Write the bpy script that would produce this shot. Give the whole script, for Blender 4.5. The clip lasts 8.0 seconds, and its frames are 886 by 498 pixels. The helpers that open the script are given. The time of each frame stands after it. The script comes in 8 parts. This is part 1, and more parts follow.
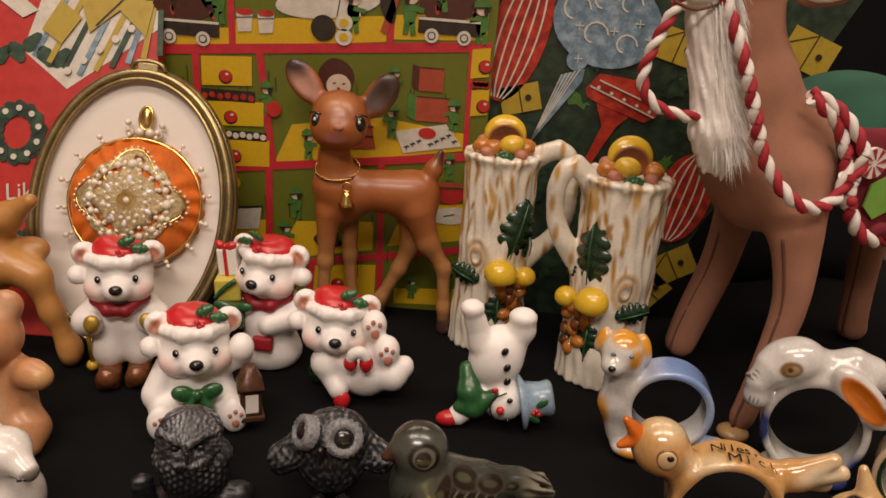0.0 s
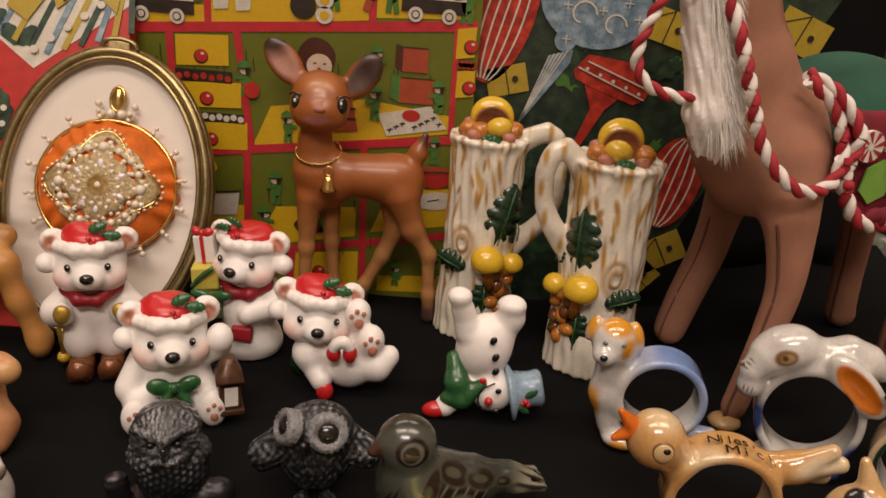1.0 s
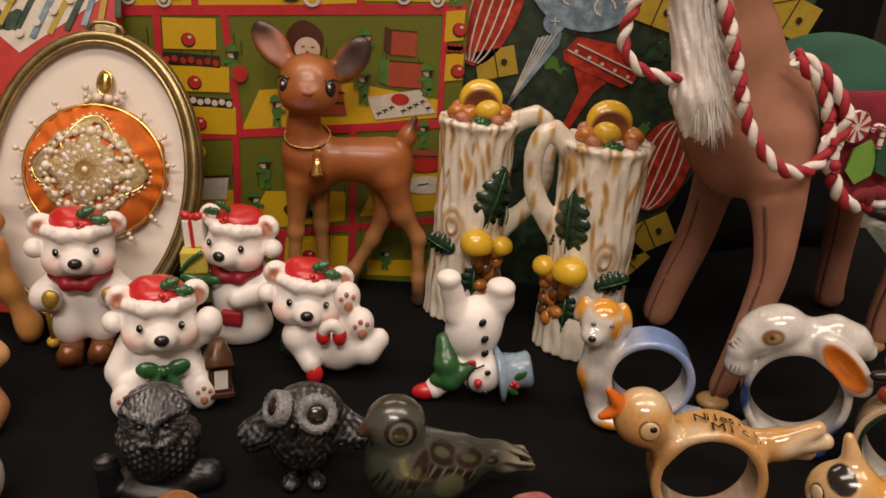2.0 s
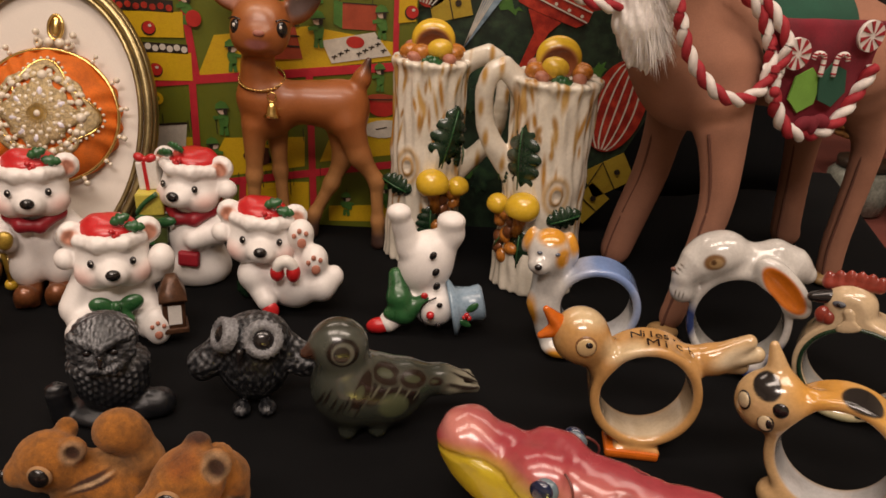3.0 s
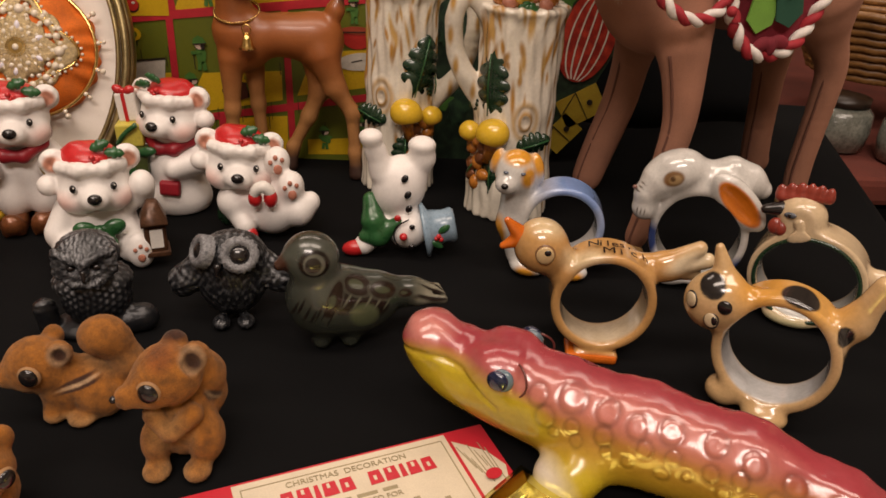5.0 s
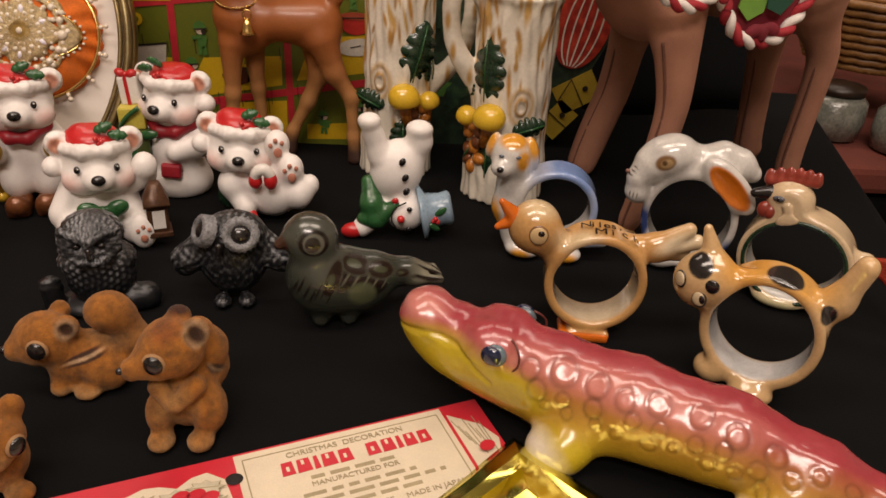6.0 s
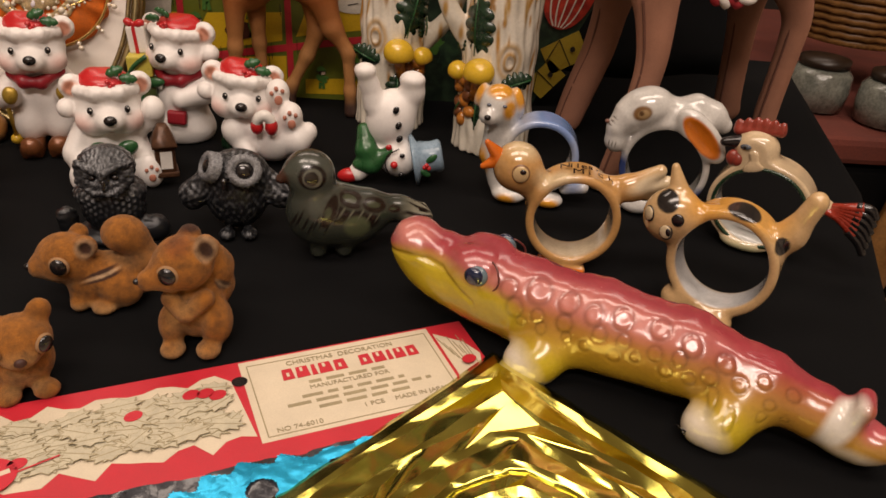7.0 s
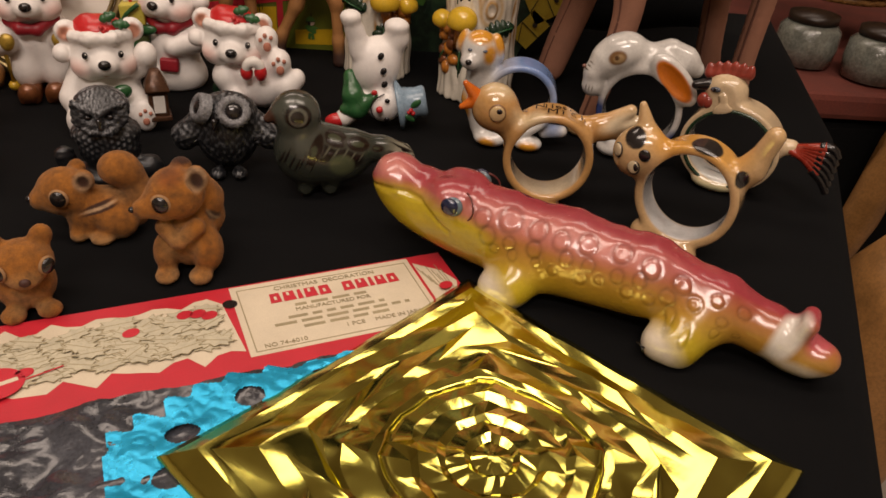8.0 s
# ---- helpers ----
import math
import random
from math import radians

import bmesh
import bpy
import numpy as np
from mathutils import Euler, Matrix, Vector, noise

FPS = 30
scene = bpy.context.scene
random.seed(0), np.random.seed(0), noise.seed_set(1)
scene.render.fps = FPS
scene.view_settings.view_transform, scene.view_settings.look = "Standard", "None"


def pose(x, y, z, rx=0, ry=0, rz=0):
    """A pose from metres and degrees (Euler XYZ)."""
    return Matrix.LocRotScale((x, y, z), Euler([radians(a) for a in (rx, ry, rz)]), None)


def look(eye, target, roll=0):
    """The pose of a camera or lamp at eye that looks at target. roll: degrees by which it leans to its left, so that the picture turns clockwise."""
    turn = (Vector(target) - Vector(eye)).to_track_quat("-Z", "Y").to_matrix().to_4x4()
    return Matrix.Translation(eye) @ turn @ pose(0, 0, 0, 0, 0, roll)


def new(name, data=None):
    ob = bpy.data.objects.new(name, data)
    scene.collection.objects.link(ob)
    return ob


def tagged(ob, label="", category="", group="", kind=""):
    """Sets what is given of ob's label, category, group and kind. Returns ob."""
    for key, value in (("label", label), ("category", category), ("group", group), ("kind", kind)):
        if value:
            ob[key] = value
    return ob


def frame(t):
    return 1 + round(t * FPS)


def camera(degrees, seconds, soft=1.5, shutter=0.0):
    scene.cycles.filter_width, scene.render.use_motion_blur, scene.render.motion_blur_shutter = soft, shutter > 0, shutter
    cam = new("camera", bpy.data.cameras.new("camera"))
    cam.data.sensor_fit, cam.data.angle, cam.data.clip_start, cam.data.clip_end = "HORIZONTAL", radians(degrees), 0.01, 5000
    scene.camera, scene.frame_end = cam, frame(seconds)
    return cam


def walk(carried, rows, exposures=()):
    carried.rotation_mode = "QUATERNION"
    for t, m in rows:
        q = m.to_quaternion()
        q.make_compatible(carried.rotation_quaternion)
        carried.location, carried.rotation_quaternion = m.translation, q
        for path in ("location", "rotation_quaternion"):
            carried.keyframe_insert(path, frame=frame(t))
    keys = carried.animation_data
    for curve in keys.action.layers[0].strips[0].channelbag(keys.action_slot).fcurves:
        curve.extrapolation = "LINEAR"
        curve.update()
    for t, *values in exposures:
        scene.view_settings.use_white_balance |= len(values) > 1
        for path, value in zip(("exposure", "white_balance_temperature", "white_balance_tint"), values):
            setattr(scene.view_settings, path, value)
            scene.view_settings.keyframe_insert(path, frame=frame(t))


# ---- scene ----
cam = camera(59.4, 8.0, soft=1.6)
PATH = [
    (0, (-0.012, 0.023, 0.254), (-0.006, 1.897, -0.445), 4.6),
    (0.5, (-0.014, 0.034, 0.25), (0.028, 1.901, -0.468), 4.9),
    (1, (-0.016, 0.037, 0.249), (0.047, 1.898, -0.481), 5.1),
    (2.5, (-0.005, 0.031, 0.241), (0.086, 1.869, -0.542), 4.7),
    (3, (0.011, 0.021, 0.231), (0.117, 1.842, -0.589), 4.3),
    (3.5, (0.02, 0.014, 0.229), (0.135, 1.818, -0.626), 4.0),
    (4, (0.023, 0.009, 0.224), (0.145, 1.799, -0.661), 3.8),
    (4.5, (0.024, 0.003, 0.222), (0.146, 1.781, -0.686), 3.6),
    (6, (0.025, -0.013, 0.223), (0.153, 1.744, -0.725), 4.0),
    (6.5, (0.025, -0.023, 0.222), (0.162, 1.723, -0.743), 4.4),
    (7, (0.027, -0.05, 0.219), (0.171, 1.678, -0.777), 5.1),
    (7.5, (0.034, -0.069, 0.22), (0.177, 1.628, -0.829), 5.5),
    (8, (0.036, -0.077, 0.217), (0.187, 1.605, -0.854), 5.2),
]
walk(cam, [(t, look(eye, target, roll)) for t, eye, target, roll in PATH], exposures=[(0.0, 0.0), (6.0, 0.0), (7.0, -0.05), (8.0, -0.22)])

# ---- light: a dim room with warm ceiling panels over the sale table ----
world = bpy.data.worlds.new("room_world")
scene.world = world
world.use_nodes = True
world.node_tree.nodes["Background"].inputs[0].default_value = (1.0, 0.86, 0.70, 1)
world.node_tree.nodes["Background"].inputs[1].default_value = 0.03


def ceiling_lamp(x, y, z, sx, sy, watts, colour=(1.0, 0.81, 0.675)):
    data = bpy.data.lights.new("ceiling_lamp", "AREA")
    data.shape, data.size, data.size_y, data.energy, data.color = "RECTANGLE", sx, sy, watts, colour
    ob = new("ceiling_lamp", data)
    ob.matrix_world = pose(x, y, z)
    return ob


ceiling_lamp(-0.65, -0.10, 1.90, 1.2, 0.45, 18)
ceiling_lamp(0.75, -0.10, 1.90, 1.2, 0.45, 17)
# unseen lamp placed in front to brighten the upright boards
ceiling_lamp(-0.2, -1.3, 1.90, 1.2, 0.45, 43, (1.0, 0.83, 0.735))
# unseen lamps placed towards the back, for the foil to reflect
ceiling_lamp(-0.65, 1.5, 1.90, 1.2, 0.45, 9)
ceiling_lamp(0.75, 1.5, 1.90, 1.2, 0.45, 9)


# ---- materials ----
def _nodes(name):
    m = bpy.data.materials.new(name)
    m.use_nodes = True
    nt = m.node_tree
    return m, nt, nt.nodes["Principled BSDF"]


def _noise(nt, scale, detail=4.0, rough=0.6, coord="Object"):
    tc = nt.nodes.new("ShaderNodeTexCoord")
    n = nt.nodes.new("ShaderNodeTexNoise")
    n.inputs["Scale"].default_value, n.inputs["Detail"].default_value, n.inputs["Roughness"].default_value = scale, detail, rough
    nt.links.new(tc.outputs[coord], n.inputs["Vector"])
    return n


def _mix(nt, kind, a, b, fac):
    mx = nt.nodes.new("ShaderNodeMix")
    mx.data_type, mx.blend_type = "RGBA", kind
    for sock, v in ((mx.inputs[6], a), (mx.inputs[7], b), (mx.inputs[0], fac)):
        if hasattr(v, "links"):
            nt.links.new(v, sock)
        elif isinstance(v, (int, float)):
            sock.default_value = v
        else:
            sock.default_value = (*v, 1)
    return mx.outputs[2]


def _ramp(nt, src, lo, hi):
    r = nt.nodes.new("ShaderNodeMapRange")
    r.inputs["From Min"].default_value, r.inputs["From Max"].default_value = lo, hi
    nt.links.new(src, r.inputs["Value"])
    return r.outputs["Result"]


def surface(name, colour=None, rough=0.4, vary=0.25, scale=60.0, fine=900.0, bump=0.15, metal=0.0, coat=0.0, sheen=0.0, second=None, depth=0.0006):
    """A material in one colour (None: the painted attribute), uneven at two scales, with fine relief."""
    m, nt, p = _nodes(name)
    if colour is None:
        at = nt.nodes.new("ShaderNodeAttribute")
        at.attribute_name = "paint"
        base = at.outputs["Color"]
    else:
        base = tuple(colour)
    big, small = _noise(nt, scale), _noise(nt, fine, 3.0)
    if second:
        base = _mix(nt, "MIX", base, second, _ramp(nt, big.outputs["Fac"], 0.42, 0.66))
    tone = _mix(nt, "MIX", (1 - vary, 1 - vary, 1 - vary), (1.0, 1.0, 1.0), _ramp(nt, big.outputs["Fac"], 0.3, 0.65))
    tone2 = _mix(nt, "MIX", (1 - vary * 0.6, 1 - vary * 0.6, 1 - vary * 0.6), (1.0, 1.0, 1.0), _ramp(nt, small.outputs["Fac"], 0.35, 0.6))
    col = _mix(nt, "MULTIPLY", _mix(nt, "MULTIPLY", base, tone, 1.0), tone2, 1.0)
    nt.links.new(col, p.inputs["Base Color"])
    rr = nt.nodes.new("ShaderNodeMapRange")
    rr.inputs["To Min"].default_value, rr.inputs["To Max"].default_value = max(rough - 0.08, 0.02), min(rough + 0.12, 1.0)
    nt.links.new(big.outputs["Fac"], rr.inputs["Value"])
    nt.links.new(rr.outputs["Result"], p.inputs["Roughness"])
    p.inputs["Metallic"].default_value, p.inputs["Coat Weight"].default_value, p.inputs["Coat Roughness"].default_value = metal, coat, 0.12
    if sheen:
        p.inputs["Sheen Weight"].default_value, p.inputs["Sheen Roughness"].default_value = sheen, 0.5
        p.inputs["Sheen Tint"].default_value = (*(colour or (1, 0.8, 0.6)), 1)
    if bump:
        b = nt.nodes.new("ShaderNodeBump")
        b.inputs["Strength"].default_value, b.inputs["Distance"].default_value = bump, depth
        mixed = _mix(nt, "MIX", big.outputs["Color"], small.outputs["Color"], 0.6)
        nt.links.new(mixed, b.inputs["Height"])
        nt.links.new(b.outputs["Normal"], p.inputs["Normal"])
    return m


CLOTH = surface("black_cotton_cloth", (0.0019, 0.0020, 0.0024), 0.92, 0.35, 9, 2500, 0.5)
CLOTH.node_tree.nodes["Principled BSDF"].inputs["Specular IOR Level"].default_value = 0.16
BISQUE = surface("painted_bisque", None, 0.42, 0.07, 60, 700, 0.12)
GLAZE = surface("glazed_ceramic", None, 0.22, 0.12, 70, 500, 0.06, coat=0.5)
LUSTRE = surface("lustre_glaze", None, 0.15, 0.16, 90, 600, 0.08, coat=0.8)
FLOCK = surface("flocked_coat", None, 0.95, 0.55, 230, 2600, 1.0, sheen=0.12, depth=0.0009)
FELT = surface("brown_felt", (0.34, 0.155, 0.094), 0.92, 0.22, 30, 1600, 0.6, sheen=0.25)
FELT_DARK = surface("felt_seam", (0.13, 0.05, 0.03), 0.95, 0.2, 60, 1600, 0.5)
VINYL = surface("painted_vinyl", None, 0.36, 0.14, 50, 700, 0.10, coat=0.12)
BLACKPAINT = surface("black_enamel", (0.012, 0.010, 0.010), 0.18, 0.1, 80, 500, 0.0, coat=0.4)
REDPAINT = surface("red_enamel", (0.52, 0.018, 0.020), 0.30, 0.18, 120, 700, 0.08, coat=0.2)
DARKRED = surface("dark_red_paint", (0.30, 0.012, 0.022), 0.42, 0.2, 120, 700, 0.1)
GREENPAINT = surface("green_enamel", (0.028, 0.115, 0.035), 0.28, 0.3, 150, 700, 0.1, coat=0.2)
DARKGREEN = surface("dark_green_glaze", (0.014, 0.040, 0.018), 0.25, 0.3, 150, 700, 0.1, coat=0.3)
PINKPAD = surface("pink_brown_paint", (0.50, 0.20, 0.13), 0.45, 0.2, 200, 800, 0.1)
WHITEPAINT = surface("white_paint", (0.78, 0.74, 0.68), 0.4, 0.1, 80, 700, 0.1)
GOLDPAINT = surface("gold_paint", (0.50, 0.33, 0.05), 0.35, 0.3, 200, 900, 0.2, metal=0.4)
COPPER = surface("copper_brown_lustre", (0.22, 0.075, 0.025), 0.30, 0.4, 150, 900, 0.2, metal=0.3, coat=0.3)
BRONZE = surface("bronze_paint", (0.12, 0.055, 0.028), 0.32, 0.5, 200, 900, 0.3, metal=0.3)
YELLOWPAINT = surface("yellow_glaze", (0.72, 0.46, 0.04), 0.22, 0.2, 120, 700, 0.08, coat=0.3)
ORANGEPAINT = surface("orange_glaze", (0.55, 0.20, 0.03), 0.25, 0.4, 160, 700, 0.1, coat=0.3)
BRASS = surface("aged_brass", (0.42, 0.33, 0.16), 0.30, 0.4, 60, 900, 0.12, metal=0.9)
GOLD = surface("bright_gold", (0.85, 0.58, 0.20), 0.22, 0.2, 200, 900, 0.1, metal=1.0)
PEARL = surface("pearl", (0.74, 0.66, 0.53), 0.20, 0.12, 300, 900, 0.0, coat=0.6)
SATIN = surface("white_satin", (0.70, 0.64, 0.57), 0.55, 0.10, 14, 1800, 0.25)
VELVET = surface("orange_velvet", (0.78, 0.17, 0.008), 0.8, 0.4, 70, 1500, 0.5, sheen=0.6)
FUR = surface("white_fur", (0.86, 0.82, 0.78), 0.8, 0.2, 120, 1500, 0.4, sheen=0.3)
WOODM = surface("golden_wood", (0.36, 0.17, 0.05), 0.4, 0.4, 25, 300, 0.2)
CARPET = surface("beige_carpet", (0.42, 0.36, 0.29), 0.95, 0.3, 8, 300, 0.6, depth=0.004)
PLASTER = surface("cream_wall", (0.62, 0.55, 0.45), 0.8, 0.1, 3, 120, 0.2, depth=0.002)


# ---- shaping ----
def _turn(rot):
    return np.array(Euler([radians(a) for a in rot]).to_matrix(), dtype=np.float32)


class Clay:
    """A soft solid kneaded from rounded masses, with painted areas, turned into one even mesh."""

    def __init__(self, k=0.003, colour=(0.8, 0.75, 0.69)):
        self.k, self.items, self.colour, self.areas, self.relief, self.brush = k, [], colour, [], None, None
        self.lo, self.hi = np.full(3, 9.0), np.full(3, -9.0)

    def _grow(self, p, r):
        self.lo, self.hi = np.minimum(self.lo, np.array(p) - r), np.maximum(self.hi, np.array(p) + r)

    def ell(self, c, r, rot=None, k=None, cut=False):
        c, r = np.array(c, np.float32), np.array((r, r, r) if isinstance(r, (int, float)) else r, np.float32)
        m = _turn(rot) if rot else None

        def f(p):
            q = p - c
            if m is not None:
                q = q @ m
            k0 = np.sqrt(((q / r) ** 2).sum(-1)) + 1e-9
            k1 = np.sqrt(((q / (r * r)) ** 2).sum(-1)) + 1e-9
            return k0 * (k0 - 1) / k1
        self.items.append((f, self.k if k is None else k, cut))
        if not cut:
            self._grow(c, float(r.max()) if rot else r)
        return self

    def limb(self, *pts, k=None):
        for a, b in zip(pts, pts[1:]):
            a3, b3, ra, rb = np.array(a[:3], np.float32), np.array(b[:3], np.float32), a[3], b[3]

            def f(p, a3=a3, b3=b3, ra=ra, rb=rb):
                ab = b3 - a3
                t = np.clip(((p - a3) @ ab) / float(ab @ ab), 0, 1)
                return np.sqrt(((p - a3 - t[..., None] * ab) ** 2).sum(-1)) - (ra + (rb - ra) * t)
            self.items.append((f, self.k if k is None else k, False))
            self._grow(a3, ra), self._grow(b3, rb)
        return self

    def chain(self, line, k=0.0015):
        """A limb bent smoothly through its stations."""
        at = np.linspace(0, len(line) - 1, 4 * len(line))
        cols = [np.interp(at, range(len(line)), [q[i] for q in line]) for i in range(4)]
        cols = [np.convolve(np.pad(v, 2, mode="edge"), np.ones(5) / 5, mode="valid") for v in cols]
        return self.limb(*[tuple(float(v[i]) for v in cols) for i in range(len(at))], k=k)

    def box(self, c, h, rot=None, r=0.001, k=None, cut=False):
        c, h = np.array(c, np.float32), np.array(h, np.float32) - r
        m = _turn(rot) if rot else None

        def f(p):
            q = p - c
            if m is not None:
                q = q @ m
            q = np.abs(q) - h
            return np.sqrt((np.maximum(q, 0) ** 2).sum(-1)) + np.minimum(q.max(-1), 0) - r
        self.items.append((f, self.k if k is None else k, cut))
        if not cut:
            self._grow(c, float(np.linalg.norm(h)) + r if rot else h + r)
        return self

    def band(self, c, ri, ro, half, r=0.002, k=None):
        """A napkin ring: a rounded band whose axis is Y."""
        c = np.array(c, np.float32)

        def f(p):
            q = p - c
            rad = np.sqrt(q[..., 0] ** 2 + q[..., 2] ** 2)
            a = np.abs(rad - (ri + ro) / 2) - ((ro - ri) / 2 - r)
            b = np.abs(q[..., 1]) - (half - r)
            return np.sqrt(np.maximum(a, 0) ** 2 + np.maximum(b, 0) ** 2) + np.minimum(np.maximum(a, b), 0) - r
        self.items.append((f, self.k if k is None else k, False))
        self._grow(c, np.array((ro, half, ro)))
        return self

    def bore(self, c, r):
        c = np.array(c, np.float32)
        self.items.append((lambda p: np.sqrt((p[..., 0] - c[0]) ** 2 + (p[..., 2] - c[2]) ** 2) - r, 0.0006, True))
        return self

    def paint(self, c, r, colour, soft=0.35, rot=None):
        self.areas.append((np.array(c, np.float32), np.array((r, r, r) if isinstance(r, (int, float)) else r, np.float32), colour, soft, _turn(rot) if rot else None))
        return self

    def field(self, p):
        d = None
        for f, k, cut in self.items:
            e = f(p)
            if d is None:
                d = e
            elif cut:
                h = np.clip(0.5 - 0.5 * (d + e) / k, 0, 1)
                d = d + (-e - d) * h + k * h * (1 - h)
            else:
                k = max(k, 1e-5)
                h = np.clip(0.5 + 0.5 * (e - d) / k, 0, 1)
                d = e + (d - e) * h - k * h * (1 - h)
        if self.relief is not None:
            d = d + self.relief(p)
        return d

    def mesh(self, voxel=0.0009):
        lo, hi = self.lo - 3 * voxel, self.hi + 3 * voxel
        n = np.maximum(np.ceil((hi - lo) / voxel).astype(int) + 1, 4)
        ax = [(lo[i] + voxel * np.arange(n[i])).astype(np.float32) for i in range(3)]
        g = np.stack(np.meshgrid(*ax, indexing="ij"), -1)
        f = self.field(g).astype(np.float32)
        s = f < 0
        cells = np.zeros(tuple(n - 1), np.int8)
        off = [(a, b, c) for a in (0, 1) for b in (0, 1) for c in (0, 1)]
        cut = lambda arr, o: arr[o[0]:arr.shape[0] - 1 + o[0], o[1]:arr.shape[1] - 1 + o[1], o[2]:arr.shape[2] - 1 + o[2]]
        for o in off:
            cells += cut(s, o)
        live = (cells > 0) & (cells < 8)
        idx = np.argwhere(live)
        number = np.full(live.shape, -1, np.int64)
        number[live] = np.arange(len(idx))
        acc, cnt = np.zeros((len(idx), 3)), np.zeros(len(idx))
        for i, o in enumerate(off):
            for j in range(3):
                if o[j]:
                    continue
                o2 = tuple(o[q] + (q == j) for q in range(3))
                fa, fb = f[tuple((idx + o).T)], f[tuple((idx + o2).T)]
                hit = (fa < 0) != (fb < 0)
                t = np.where(hit, fa / np.where(hit, fa - fb, 1), 0)
                q = np.array(o, float) + t[:, None] * (np.array(o2) - np.array(o))
                acc[hit] += q[hit]
                cnt[hit] += 1
        verts = lo + voxel * (idx + acc / cnt[:, None])
        quads = []
        for j in range(3):
            a, b = [q for q in range(3) if q != j]
            sl0, sl1 = [slice(None)] * 3, [slice(None)] * 3
            sl0[j], sl1[j] = slice(0, -1), slice(1, None)
            s0, s1 = s[tuple(sl0)], s[tuple(sl1)]
            e = np.argwhere(s0 != s1)
            e = e[(e[:, a] > 0) & (e[:, b] > 0) & (e[:, a] < n[a] - 1) & (e[:, b] < n[b] - 1)]
            flip = s0[tuple(e.T)]
            ua, ub = np.eye(3, dtype=int)[a], np.eye(3, dtype=int)[b]
            q = np.stack([number[tuple((e - ua - ub).T)], number[tuple((e - ub).T)], number[tuple(e.T)], number[tuple((e - ua).T)]], 1)
            if j == 1:
                flip = ~flip
            q[~flip] = q[~flip][:, ::-1]
            quads.append(q)
        quads = np.concatenate(quads)
        me = bpy.data.meshes.new("clay")
        me.vertices.add(len(verts))
        me.vertices.foreach_set("co", verts.astype(np.float32).ravel())
        me.loops.add(quads.size)
        me.loops.foreach_set("vertex_index", quads.astype(np.int32).ravel())
        me.polygons.add(len(quads))
        me.polygons.foreach_set("loop_start", np.arange(0, quads.size, 4, dtype=np.int32))
        me.polygons.foreach_set("use_smooth", np.ones(len(quads), bool))
        me.update(calc_edges=True)
        me.validate()
        col = np.ones((len(verts), 4), np.float32)
        col[:, :3] = self.colour
        for c, r, paint, soft, m in self.areas:
            q = verts - c
            if m is not None:
                q = q @ m
            d = np.sqrt(((q / r) ** 2).sum(-1))
            w = np.clip((1 - d) / soft + 0.5, 0, 1)[:, None]
            col[:, :3] = col[:, :3] * (1 - w) + np.array(paint) * w
        if self.brush is not None:
            col[:, :3] *= np.clip(self.brush(verts), 0, 1)[:, None]
        at = me.attributes.new("paint", "FLOAT_COLOR", "POINT")
        at.data.foreach_set("color", col.ravel())
        return me


def _smooth(me):
    me.polygons.foreach_set("use_smooth", [True] * len(me.polygons))
    return me


def part(name, data, material, parent, label=""):
    """Links a mesh, bmesh or curve as one object under a thing or a part."""
    if isinstance(data, bmesh.types.BMesh):
        me = bpy.data.meshes.new(name)
        data.to_mesh(me)
        data.free()
        data = me
    data.materials.clear()
    data.materials.append(material)
    ob = new(name, data)
    ob.parent = parent
    return tagged(ob, label) if label else ob


def slim(t, sx, sy, sz=1.0):
    """Trims the masses of a thing about its base."""
    for o in t.children_recursive:
        if o.type == "MESH":
            o.data.transform(Matrix.Diagonal((sx, sy, sz, 1)))


def thing(name, label, category, m=None, group="", kind=""):
    ob = tagged(new(name), label, category, group, kind)
    ob.empty_display_size = 0.01
    if m is not None:
        ob.matrix_basis = m
    return ob


def solid(name, data, material, label, category, m=None, group="", kind=""):
    ob = part(name, data, material, None)
    if m is not None:
        ob.matrix_basis = m
    return tagged(ob, label, category, group, kind)


def balls(*items, seg=16):
    """Ellipsoids (centre, radii, turn) in one mesh."""
    bm = bmesh.new()
    for it in items:
        c, r = it[0], it[1]
        r = (r, r, r) if isinstance(r, (int, float)) else r
        e = Euler([radians(a) for a in (it[2] if len(it) > 2 else (0, 0, 0))])
        bmesh.ops.create_uvsphere(bm, u_segments=seg, v_segments=max(seg * 2 // 3, 6), radius=1, matrix=Matrix.LocRotScale(c, e, r))
    for f in bm.faces:
        f.smooth = True
    return bm


def block(c, h, rot=(0, 0, 0), bevel=0.0008, bm=None):
    bm2 = bmesh.new()
    bmesh.ops.create_cube(bm2, size=2, matrix=Matrix.LocRotScale(c, Euler([radians(a) for a in rot]), h))
    if bevel:
        bmesh.ops.bevel(bm2, geom=bm2.edges[:], offset=bevel, segments=2, affect="EDGES", profile=0.5)
    return bm2


def lathe(profile, seg=32, m=None):
    """A turned solid round Z from (radius, height) pairs."""
    bm = bmesh.new()
    rings = []
    for r, z in profile:
        rings.append([bm.verts.new((r * math.cos(2 * math.pi * i / seg), r * math.sin(2 * math.pi * i / seg), z)) for i in range(seg)])
    for a, b in zip(rings, rings[1:]):
        for i in range(seg):
            bm.faces.new((a[i], a[(i + 1) % seg], b[(i + 1) % seg], b[i])).smooth = True
    bm.faces.new(rings[0][::-1])
    bm.faces.new(rings[-1])
    if m is not None:
        bm.transform(m)
    return bm


